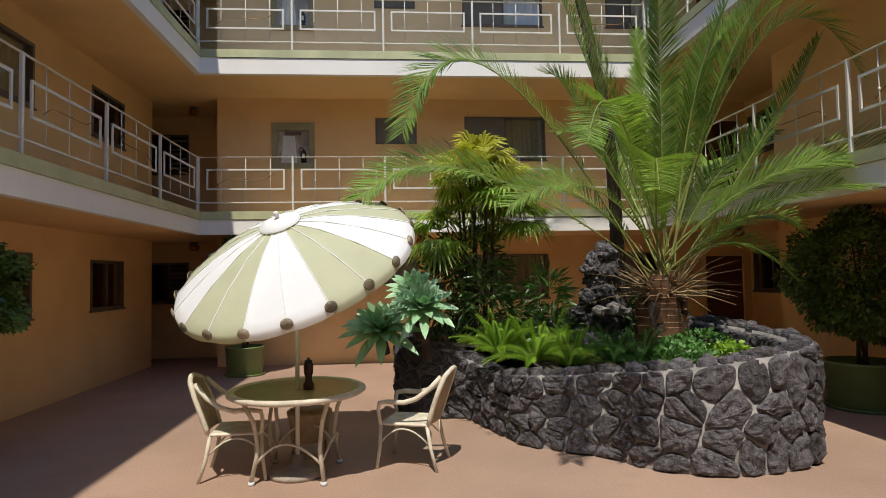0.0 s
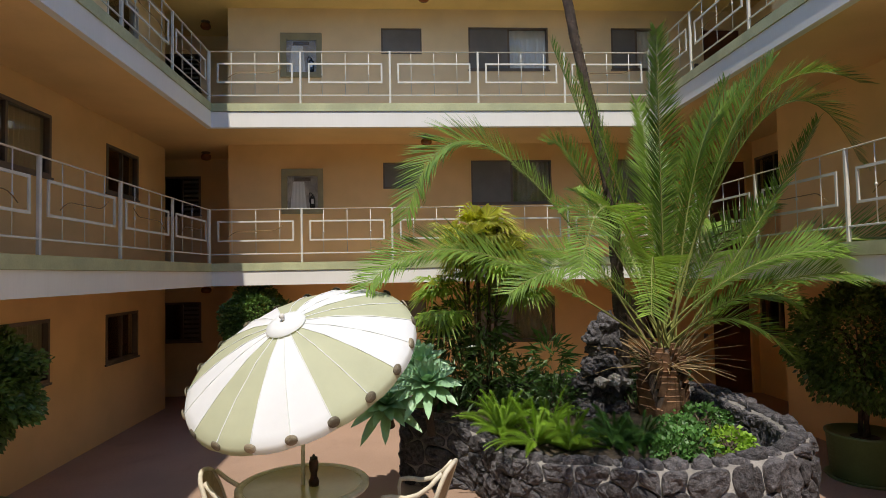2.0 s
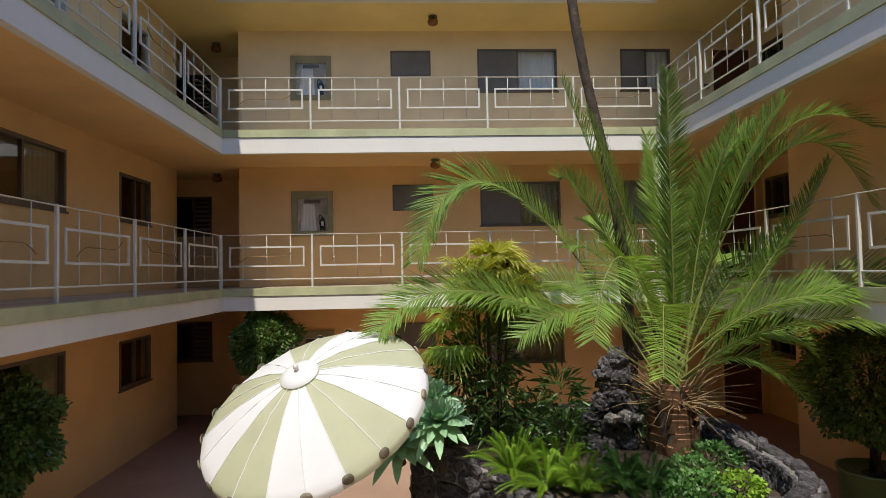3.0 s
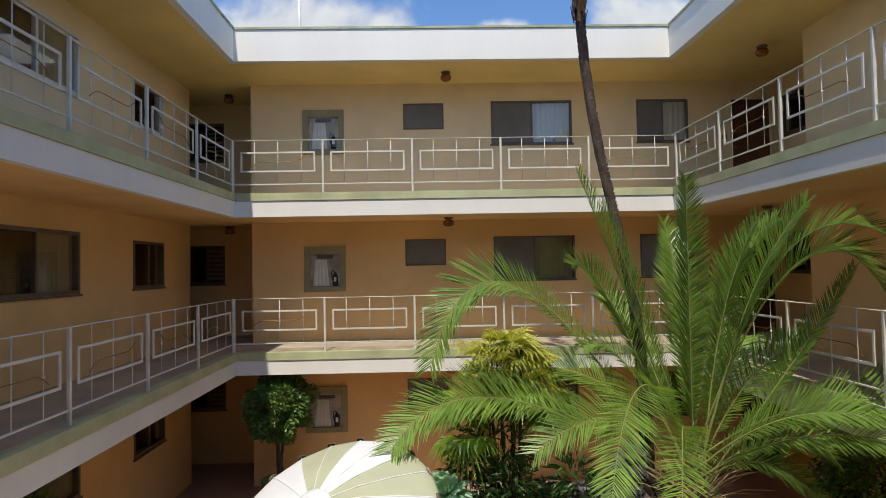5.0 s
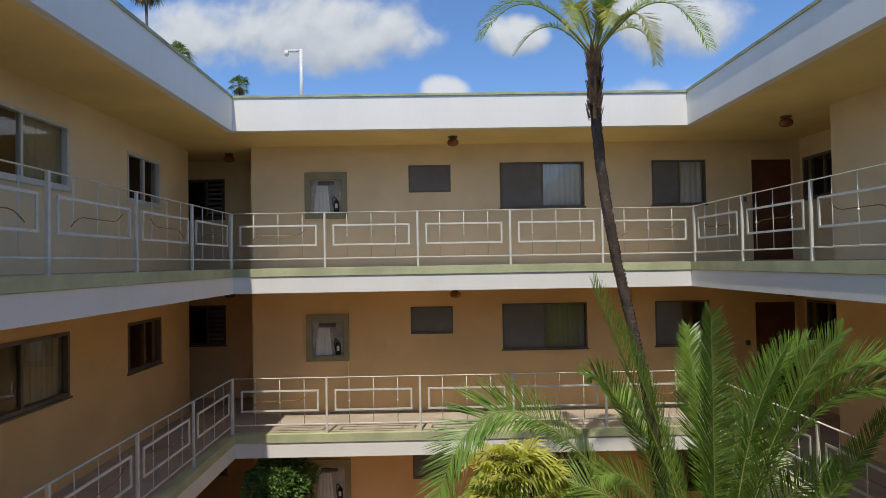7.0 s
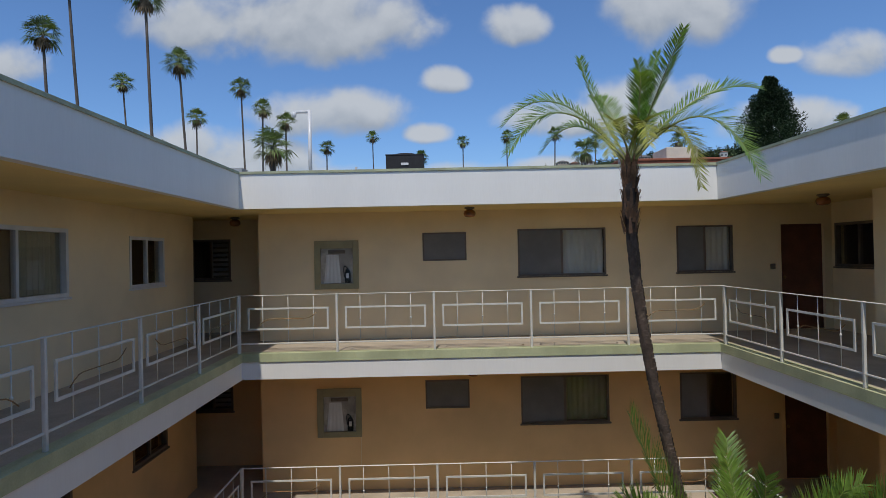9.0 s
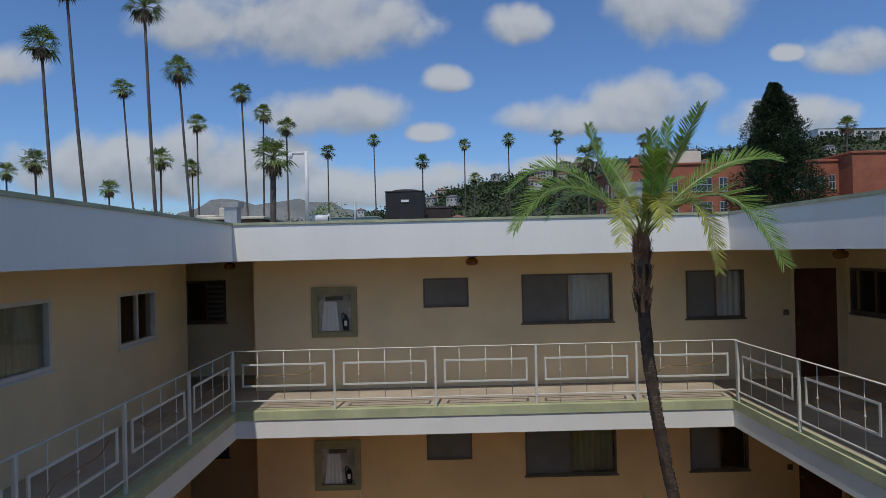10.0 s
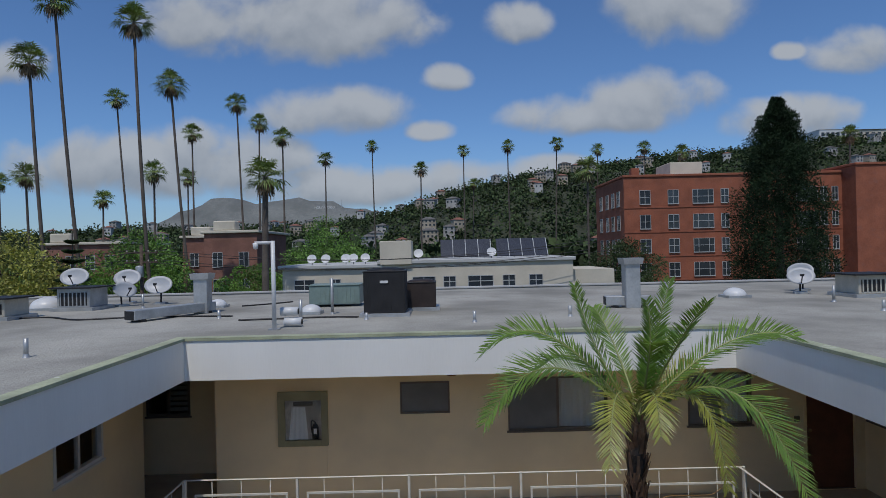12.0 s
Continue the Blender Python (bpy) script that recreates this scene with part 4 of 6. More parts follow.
CROWN_FRONDS = [  # passes, ends, reach of its leaflets, yellowing
    ((1.32, 7.55, 9.10), (0.71, 7.8, 8.90), 0.27, 0), ((1.30, 7.12, 8.88), (0.67, 7.0, 8.44), 0.29, 1), ((1.74, 7.38, 8.98), (1.56, 7.45, 9.58), 0.20, 0),
    ((2.24, 7.36, 8.98), (2.43, 7.38, 9.62), 0.20, 0), ((2.22, 6.85, 9.02), (2.30, 6.35, 9.5), 0.22, 0), ((2.78, 7.2, 9.02), (3.42, 7.1, 9.10), 0.27, 0),
    ((2.62, 6.78, 8.74), (2.98, 6.3, 8.05), 0.30, 0), ((2.42, 6.88, 8.66), (2.54, 6.6, 7.97), 0.22, 1), ((1.74, 6.78, 8.72), (1.55, 6.35, 8.28), 0.24, 1),
    ((1.98, 7.7, 9.0), (1.9, 8.1, 9.3), 0.24, 0), ((2.4, 7.65, 8.9), (2.75, 8.05, 9.0), 0.26, 0), ((2.06, 6.95, 8.95), (1.95, 6.6, 9.15), 0.22, 0),
    ((2.58, 7.5, 8.75), (3.0, 7.7, 8.4), 0.27, 1), ((1.62, 7.7, 8.85), (1.2, 8.0, 8.6), 0.26, 0), ((2.15, 7.2, 8.95), (2.12, 7.15, 9.45), 0.20, 0), ((2.05, 6.9, 8.72), (2.02, 6.6, 8.42), 0.24, 1)]
for k, (via, end, reach, dry) in enumerate(CROWN_FRONDS):
    line = arc(TOP + Vector((rnd.uniform(-0.05, 0.05), rnd.uniform(-0.05, 0.05), rnd.uniform(-0.08, 0.05))), via, end, 14)
    length = sum((line[i + 1] - line[i]).length for i in range(14))
    frond_part(tall_palm, line, int(48 * length), reach * 1.08, twist=0.6, mats=("frond_yellow" if dry and k > 6 else "frond", "rachis"), seed=50 + k,
               start=0.16, fold=0.35, drop=0.15, lean=0.95, wide=0.0066, ragged=0.12)


def fan_leaf(g, p, way, size, rays=13, mi=0, open_=1.25, seed=0):
    """A hand-shaped leaf: pointed rays that spread from the end of a stalk."""
    r = random.Random(seed)
    way = Vector(way).normalized()
    side = way.cross(Vector((0, 0, 1)))
    side = side.normalized() if side.length > 0.1 else Vector((1, 0, 0))
    up = side.cross(way)
    p = Vector(p)
    for k in range(rays):
        a = (k / (rays - 1) - 0.5) * 2 * open_
        d = (way * math.cos(a) + side * math.sin(a) + up * r.uniform(-0.08, 0.12)).normalized()
        L = size * (1 - 0.25 * abs(a) / open_) * r.uniform(0.85, 1.1)
        e = d.cross(up).normalized() * size * 0.05
        m = p + d * L * 0.55 + up * 0.02
        t = p + d * L + Vector((0, 0, -0.28 * L))
        b = len(g.v)
        g.v += [tuple(p), tuple(m + e), tuple(t), tuple(m - e)]
        g.f += [(b, b + 1, b + 3), (b + 1, b + 2, b + 3)]
        g.m += [mi, mi]


# clump of fan palms behind the bed
fan_palm = thing("fan_palm", "clump of yellow-green fan palms on thin stems", "fan palm", (1.05, 7.8, soil_height(1.05, 7.8)))
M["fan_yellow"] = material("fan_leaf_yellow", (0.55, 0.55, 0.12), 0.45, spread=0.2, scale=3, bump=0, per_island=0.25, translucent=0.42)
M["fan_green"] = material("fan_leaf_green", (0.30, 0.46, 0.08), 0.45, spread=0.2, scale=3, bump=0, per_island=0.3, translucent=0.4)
g = G()
z0 = soil_height(1.05, 7.8)
for head in range(14):  # each stem ends in a tuft of fans on thin stalks
    ha = head * 2.4
    hr = 0.62 * math.sqrt((head + 0.5) / 14)
    top = Vector((hr * math.cos(ha), hr * math.sin(ha) * 0.8, 3.42 - 1.05 * (hr / 0.62) ** 2 + rnd.uniform(-0.25, 0.2) - z0))
    for k in range(13):
        a, e = rnd.uniform(0, 2 * math.pi), rnd.uniform(-0.5, 1.1)
        d = Vector((math.cos(a) * math.cos(e), math.sin(a) * math.cos(e), math.sin(e)))
        c = top + d * rnd.uniform(0.10, 0.30)
        g.tube([top, c], [0.005, 0.003], 3, 1)
        # higher and upward fans take the paler yellow, lower ones the green
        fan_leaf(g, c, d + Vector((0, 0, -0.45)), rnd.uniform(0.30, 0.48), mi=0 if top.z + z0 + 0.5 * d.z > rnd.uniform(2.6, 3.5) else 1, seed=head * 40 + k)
for k in range(9):
    a = k * 0.7
    part("stem", G().tube([(0.16 * math.cos(a), 0.14 * math.sin(a), 0), (0.2 * math.cos(a + 0.3), 0.2 * math.sin(a), 1.2), (0.28 * math.cos(a), 0.24 * math.sin(a), 2.4)], [0.022, 0.018, 0.012], 6).mesh("stem", "palm_bark", smooth=True), fan_palm)
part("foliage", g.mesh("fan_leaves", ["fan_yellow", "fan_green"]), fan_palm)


# ---- agaves ----
def agave(x, y, z, size, foot, seed):
    r = random.Random(seed)
    plant = thing("agave", "pale blue-green soft agave rosette on a stout stem", "agave", (x, y, foot), group="agaves")
    h = z - foot
    for k in range(44):
        a, e = k * 2.39996, 1.35 - 1.35 * (k / 44) ** 0.8
        L = size * (0.55 + 0.5 * (k / 30) ** 0.6) * r.uniform(0.9, 1.1)
        d = Vector((math.cos(a) * math.cos(e), math.sin(a) * math.cos(e), math.sin(e)))
        side = Vector((-math.sin(a), math.cos(a), 0))
        nod = Matrix.Rotation(radians(38), 3, "X")
        d, side = nod @ d, nod @ side
        up = side.cross(d) * -1
        g = G()
        rows = []
        for i, (s, w) in enumerate(((0.0, 0.03), (0.3, 0.05), (0.6, 0.060), (0.85, 0.036), (1.0, 0.002))):
            c = Vector((0, 0, h)) + d * (L * s) + Vector((0, 0, -0.18 * L * s * s * (k / 30)))
            w *= size / 0.42
            rows.append([c - side * w + up * w * 0.25, c - up * w * 0.12, c + side * w + up * w * 0.25])
        b = 0
        for row in rows:
            g.v += [tuple(p) for p in row]
        for i in range(4):
            for j in range(2):
                g.f.append((i * 3 + j, i * 3 + j + 1, i * 3 + j + 4, i * 3 + j + 3))
                g.m.append(0)
        part("leaf", g.mesh("agave_leaf", "agave", smooth=True), plant)
    part("stem", G().tube([(0.05, 0.1, 0), (0.02, 0.04, h * 0.5), (0, 0, h)], [0.05, 0.045, 0.04], 8).mesh("stem", "palm_bark", smooth=True), plant)
    return plant


agave(0.27, 6.75, 1.52, 0.40, 0.9, 1)
agave(-0.20, 6.80, 1.28, 0.42, 1.0, 2)
agave(0.20, 7.15, 1.68, 0.36, 0.9, 3)


# ---- leafy shrubs ----
def leaf_cloud(g, count, place, size, r, mi=0, flat=0.3, slim=0.38):
    """Many small pointed leaves; place() gives where each one sits and which way is out."""
    for _ in range(count):
        p, out = place(r)
        d = (out + Vector((r.uniform(-1, 1), r.uniform(-1, 1), r.uniform(-0.9, 0.7))) * 0.8).normalized()
        side = d.cross(Vector((r.uniform(-1, 1), r.uniform(-1, 1), r.uniform(-1, 1))))
        if side.length < 0.05:
            continue
        side.normalize()
        L = size * r.uniform(0.7, 1.3)
        w = L * slim
        b = len(g.v)
        bend = Vector((0, 0, -flat * L * 0.4))
        g.v += [tuple(p), tuple(p + d * L * 0.5 + side * w * 0.5), tuple(p + d * L + bend), tuple(p + d * L * 0.5 - side * w * 0.5)]
        g.f.append((b, b + 1, b + 2, b + 3))
        g.m.append(mi)


def blob(cx, cy, cz, rx, ry, rz, hollow=0.55):
    def place(r):
        while True:
            v = Vector((r.uniform(-1, 1), r.uniform(-1, 1), r.uniform(-1, 1)))
            if hollow < v.length < 1:
                break
        k = 1 + 0.35 * noise.noise(v.normalized() * 2.3 + Vector((cx, cy, cz)))
        return Vector((cx + v.x * rx * k, cy + v.y * ry * k, cz + v.z * rz * k)), Vector((v.x / rx, v.y / ry, v.z / rz)).normalized()
    return place


def shrub(name, label, category, at, lumps, count, size, mat, seed, slim=0.38, stem=0.0, group=""):
    s = thing(name, label, category, at, group)
    g, r = G(), random.Random(seed)
    for lump in lumps:
        leaf_cloud(g, count, blob(*lump), size, r, slim=slim)
    part("leaves", g.mesh("leaves", mat), s)
    twigs = G()
    for lump in lumps:
        for _ in range(6):
            q = Vector((lump[0] + r.uniform(-0.6, 0.6) * lump[3], lump[1] + r.uniform(-0.6, 0.6) * lump[4], lump[2] + r.uniform(-0.2, 0.6) * lump[5]))
            twigs.tube([(lump[0] * 0.4, lump[1] * 0.4, 0.0), (q.x * 0.7, q.y * 0.7, q.z * 0.5), q], [0.014, 0.010, 0.004], 5)
    tagged(part("branchwork", twigs.mesh("branchwork", "palm_bark"), s), kind="stuff")
    return s


shrub("shrub", "dense dark green long-leaved shrub in the planter", "shrub", (0.85, 7.7, 0.9), [(-0.25, -0.1, 0.75, 0.35, 0.35, 0.55), (0.2, -0.15, 0.55, 0.40, 0.35, 0.55), (0.1, 0.1, 1.15, 0.5, 0.35, 0.45)], 620, 0.17, "shrub", 11, 0.2)
shrub("shrub", "dark green shrub behind the ferns", "shrub", (1.5, 7.5, 0.9), [(0, 0, 0.35, 0.4, 0.35, 0.4), (0.4, -0.2, 0.25, 0.3, 0.3, 0.3)], 520, 0.12, "shrub", 12, 0.3)
shrub("shrub", "upright strap-leaved green plant in the planter", "shrub", (1.95, 7.7, 0.95), [(0, 0, 0.5, 0.25, 0.2, 0.45)], 240, 0.26, "herb", 13, 0.14)
shrub("shrub", "dark green foliage under the date palm", "shrub", (2.95, 7.7, 0.95), [(0, 0, 0.35, 0.45, 0.3, 0.4), (0.5, 0.2, 0.3, 0.4, 0.3, 0.35)], 420, 0.12, "shrub", 14, 0.3)


def foxtail_fern(x, y, size, plumes, seed, mat="fern", label="bright green foxtail fern with plume-like stems"):
    r = random.Random(seed)
    z = soil_height(x, y) - 0.02
    f = thing("foxtail_fern", label, "fern", (x, y, z), group="ferns")
    for k in range(plumes):
        a = k * 2.4 + r.uniform(-0.3, 0.3)
        e = r.uniform(0.25, 1.2)
        L = size * r.uniform(0.75, 1.15)
        d = Vector((math.cos(a) * math.cos(e), math.sin(a) * math.cos(e), math.sin(e)))
        end = d * L + Vector((0, 0, -0.25 * L * math.cos(e)))
        line = arc((0.03 * math.cos(a), 0.03 * math.sin(a), 0), d * L * 0.55, end, 8)
        g = G()
        g.tube(line, 0.004, 4, 0)
        for i in range(260):
            s = 0.10 + 0.90 * i / 260
            fi = s * 8
            j = min(int(fi), 7)
            p = line[j].lerp(line[j + 1], fi - j)
            way = (line[j + 1] - line[j]).normalized()
            w = i * 2.4
            sd = way.cross(Vector((0, 0, 1)) if abs(way.z) < 0.9 else Vector((1, 0, 0))).normalized()
            up = sd.cross(way)
            o = sd * math.cos(w) + up * math.sin(w)
            n_len = 0.05 * math.sin(math.pi * min(1, 0.15 + 0.85 * s)) ** 0.7 + 0.008
            t = p + (o + way * 0.55).normalized() * n_len
            e_ = way.cross(o).normalized() * 0.0032
            b = len(g.v)
            g.v += [tuple(p - e_), tuple(p + e_), tuple(t)]
            g.f.append((b, b + 1, b + 2))
            g.m.append(0)
        part("plume", g.mesh("plume", mat), f)
    return f


for k, (x, y, s, n_) in enumerate(((1.08, 6.35, 0.58, 26), (1.38, 6.05, 0.58, 26), (1.72, 5.95, 0.5, 24), (1.6, 6.45, 0.55, 20), (1.15, 6.75, 0.5, 18))):
    foxtail_fern(x, y, s, n_, 20 + k)
for k, (x, y, s, n_) in enumerate(((2.15, 5.9, 0.46, 22), (2.45, 5.95, 0.46, 22), (2.3, 6.4, 0.42, 16))):
    foxtail_fern(x, y, s, n_, 40 + k, "herb", "darker green feathery fern near the rock fountain")
for k, (x, y, rr, mat, lab) in enumerate(((2.85, 5.75, 0.30, "herb", "low clover-like green ground cover"), (2.6, 5.55, 0.22, "herb", "low clover-like green ground cover"),
                                          (3.3, 5.75, 0.22, "fern", "yellow-green speckled bedding plant"), (3.45, 6.6, 0.30, "herb", "low green creeper by the stone wall"), (3.0, 6.2, 0.25, "herb", "low green creeper by the palm"))):
    shrub("ground_cover", lab, "ground cover", (x, y, soil_height(x, y)), [(0, 0, 0.09, rr, rr, 0.13)], 520, 0.055, mat, 60 + k, 0.7, group="ground cover")


# ---- potted clipped trees ----
def potted_tree(x, y, pot_r, pot_h, height, crown_r, seed):
    t = thing("potted_tree", "clipped round ficus in a green tub", "potted tree", (x, y, GZ), group="potted trees")
    r = random.Random(seed)
    pr, ph = pot_r, pot_h
    part("pot", G().lathe([(0.0, 0.02), (pr * 0.88, 0.02), (pr * 0.9, 0.03), (pr * 0.98, ph * 0.93), (pr * 1.02, ph * 0.95), (pr * 1.02, ph), (pr * 0.95, ph), (pr * 0.93, ph * 0.9), (0.0, ph * 0.88)], sides=32).mesh("pot", "pot", smooth=True), t, "round green tub")
    part("saucer", G().lathe([(0.0, 0.0), (pr * 1.0, 0.0), (pr * 1.06, 0.035), (pr * 1.0, 0.035), (pr * 0.96, 0.019), (0.0, 0.019)], sides=32).mesh("saucer", "pot", smooth=True), t)
    part("soil", G().lathe([(0.0, ph * 0.89), (pr * 0.92, ph * 0.885)], sides=24).mesh("pot_soil", "soil"), t)
    cz = height - crown_r * 0.95
    trunk = G()
    for k in range(3):
        a = k * 2.1
        trunk.tube([(0.05 * math.cos(a), 0.05 * math.sin(a), ph * 0.86), (0.04 * math.cos(a + 1), 0.04 * math.sin(a + 1), ph + 0.3), (0.12 * math.cos(a), 0.12 * math.sin(a), cz)], [0.03, 0.026, 0.02], 7)
    for k in range(24):
        a, e = r.uniform(0, 6.28), r.uniform(-0.6, 1.4)
        q = Vector((math.cos(a) * math.cos(e), math.sin(a) * math.cos(e), math.sin(e))) * crown_r * 0.75
        trunk.tube([(0, 0, cz - crown_r * 0.4), (q.x * 0.5, q.y * 0.5, cz + q.z * 0.3), (q.x, q.y, cz + q.z)], [0.014, 0.009, 0.004], 5)
    part("trunk", trunk.mesh("trunk", "palm_bark", smooth=True), t)
    g = G()
    leaf_cloud(g, 15000, blob(0, 0, cz, crown_r, crown_r, crown_r * 1.05, 0.7), 0.06, r, slim=0.6)
    part("crown", g.mesh("crown", "topiary"), t, "dense clipped leaf crown")
    return t


potted_tree(5.6, 6.85, 0.42, 0.56, 2.32, 0.74, 1)
potted_tree(-2.68, 10.72, 0.33, 0.5, 2.33, 0.56, 2)
potted_tree(-3.95, 5.62, 0.33, 0.5, 2.05, 0.50, 3)


# ---- table, umbrella, chairs ----
TX, TY = -0.89, 5.31
table = thing("patio_table", "round glass-topped wicker patio table", "table", (TX, TY, GZ))
R = 0.57
part("rim", G().lathe([(R - 0.05, 0.70), (R - 0.01, 0.685), (R + 0.015, 0.70), (R + 0.015, 0.725), (R - 0.01, 0.735), (R - 0.05, 0.728), (R - 0.05, 0.70)], sides=40).mesh("rim", "wicker", smooth=True), table, "woven cream rim")
part("tabletop", G().lathe([(0.02, 0.712), (R - 0.05, 0.712), (R - 0.05, 0.720), (0.02, 0.720), (0.02, 0.712)], sides=40).mesh("tabletop", "tableglass"), table, "hammered amber glass top")
for k in range(4):
    a = radians(45 + 90 * k) - 0.12
    c, s = math.cos(a), math.sin(a)
    part("leg", G().tube([(c * 0.50, s * 0.50, 0.70), (c * 0.40, s * 0.40, 0.50), (c * 0.36, s * 0.36, 0.28), (c * 0.42, s * 0.42, 0.03)], [0.020, 0.018, 0.018, 0.020], 8).mesh("leg", "wicker", smooth=True), table)
    part("foot", G().lathe([(0.0, 0.0), (0.027, 0.0), (0.027, 0.03), (0.0, 0.035)], (c * 0.42, s * 0.42, 0.0), 10).mesh("foot", "canvas", smooth=True), table, "white plastic foot")
    b = a + math.pi / 2
    part("stretcher", G().tube(arc((c * 0.38, s * 0.38, 0.16), (0.33 * math.cos(a + math.pi / 4), 0.33 * math.sin(a + math.pi / 4), 0.34), (math.cos(b) * 0.38, math.sin(b) * 0.38, 0.16), 10), 0.011, 6).mesh("stretcher", "wicker", smooth=True), table)

mill = thing("pepper_mill", "dark turned wooden mill standing on the glass table", "pepper mill", (TX + 0.10, TY - 0.03, GZ + 0.72))
part("body", G().lathe([(0.0, 0.0), (0.045, 0.0), (0.048, 0.04), (0.03, 0.075), (0.028, 0.11), (0.04, 0.14), (0.042, 0.21), (0.036, 0.225), (0.0, 0.228)], sides=18).mesh("body", "dark_wood", smooth=True), mill)
part("knob", G().lathe([(0.0, 0.228), (0.034, 0.230), (0.034, 0.248), (0.012, 0.255), (0.012, 0.268), (0.0, 0.275)], sides=14).mesh("knob", "black", smooth=True), mill)

HUB = Vector((-1.02, 5.24, 2.355))
TILT_WAY = Vector((-0.27, -0.47, 0.84)).normalized()
umbrella = thing("patio_umbrella", "tilted patio umbrella with white and sage stripes", "umbrella", (TX, TY, GZ))
o = Vector((TX, TY, GZ))
joint = HUB - TILT_WAY * 0.52
joint = Vector((TX, TY, joint.z))
part("base", G().lathe([(0.0, 0.0), (0.25, 0.0), (0.25, 0.035), (0.21, 0.06), (0.06, 0.075), (0.045, 0.16), (0.0, 0.16)], sides=28).mesh("base", "concrete", smooth=True), umbrella, "weathered round base")
part("pole", G().tube([(0, 0, 0.05), joint - o], 0.019, 12).mesh("pole", "rail", smooth=True), umbrella)
part("tilt_joint", G().tube([joint - o - Vector((0, 0, 0.05)), joint - o + TILT_WAY * 0.04], 0.027, 10).mesh("tilt_joint", "rail", smooth=True), umbrella)
part("upper_pole", G().tube([joint - o, HUB - o - TILT_WAY * 0.02], 0.017, 10).mesh("upper_pole", "rail", smooth=True), umbrella)
ax = TILT_WAY.cross(Vector((0, 0, 1))).normalized()
ay = ax.cross(TILT_WAY)
UR, GORES = 1.075, 20


def canopy_point(rho, w, lift=0.0):
    """rho from 0 at the hub to 1 at the rim; past 1 the edge turns down."""
    h = -0.36 * min(rho, 1.0) ** 1.75 if rho <= 1 else -0.36 - (rho - 1) * 1.0
    r = UR * min(rho, 1.0) + (0.012 if rho > 1 else 0)
    return HUB - o + ax * (r * math.cos(w)) + ay * (r * math.sin(w)) + TILT_WAY * (h + lift)


for k in range(GORES):
    a0, a1 = 2 * math.pi * (k + 0.27) / GORES, 2 * math.pi * (k + 1.27) / GORES
    g = G()
    rows = (0.10, 0.35, 0.6, 0.8, 0.93, 1.0, 1.03, 1.075)
    for rho in rows:
        for j in range(4):
            w = a0 + (a1 - a0) * j / 3
            sag = -0.010 * math.sin(math.pi * j / 3) * min(1, rho)
            g.v.append(tuple(canopy_point(rho, w, sag)))
    for i in range(len(rows) - 1):
        for j in range(3):
            g.f.append((i * 4 + j, i * 4 + j + 1, (i + 1) * 4 + j + 1, (i + 1) * 4 + j))
            g.m.append(0)
    part("canopy_panel", g.mesh("canopy_panel", "canvas" if (k // 2) % 2 == 0 else "sage", smooth=True), umbrella)
    part("seam", G().tube([canopy_point(rho, a0, 0.004) for rho in (0.12, 0.4, 0.7, 0.9, 1.0)], 0.005, 4).mesh("seam", "canvas"), umbrella)
    part("rib", G().tube([canopy_point(rho, a0, -0.02) for rho in (0.05, 0.5, 1.0)], 0.006, 5).mesh("rib", "rail"), umbrella)
    rim_at = canopy_point(1.005, a0)
    out_way = (canopy_point(1.0, a0) - canopy_point(0.9, a0)).normalized()
    across = out_way.cross(TILT_WAY).normalized()
    g = G().lathe([(0.0, 0.022), (0.028, 0.019), (0.044, 0.010), (0.050, -0.004), (0.047, -0.022)], sides=14)
    g.v = [tuple(rim_at + across * p[0] + TILT_WAY * (p[1] * 0.85 - 0.004) + out_way * (p[2] * 0.7)) for p in g.v]
    part("rib_pocket", g.mesh("rib_pocket", "pocket"), umbrella, "worn olive-brown rib pocket at the rim")
g = G()
for rho, lift in ((0.0, 0.05), (0.10, 0.045), (0.165, 0.028), (0.172, 0.012)):
    for j in range(24):
        g.v.append(tuple(canopy_point(rho, 2 * math.pi * j / 24, lift)))
for i in range(3):
    for j in range(24):
        q = (j + 1) % 24
        g.f.append((i * 24 + j, i * 24 + q, (i + 1) * 24 + q, (i + 1) * 24 + j))
        g.m.append(0)
part("vent_cap", g.mesh("vent_cap", "canvas", smooth=True), umbrella, "white top vent cap")
part("finial", G().tube([HUB - o + TILT_WAY * h for h in (0.03, 0.06, 0.085, 0.105, 0.112)], [0.014, 0.016, 0.026, 0.022, 0.004], 12).mesh("finial", "alu", smooth=True), umbrella, "pale ball finial")


def chair(x, y, facing, label):
    """Woven arm chair; its front is +x before it is turned."""
    c = thing("patio_chair", label, "chair", pose(x, y, GZ, 0, 0, facing) @ Matrix.Scale(0.92, 4), group="patio chairs")
    for name_, me in CHAIR:
        part(name_, me, c)
    return c


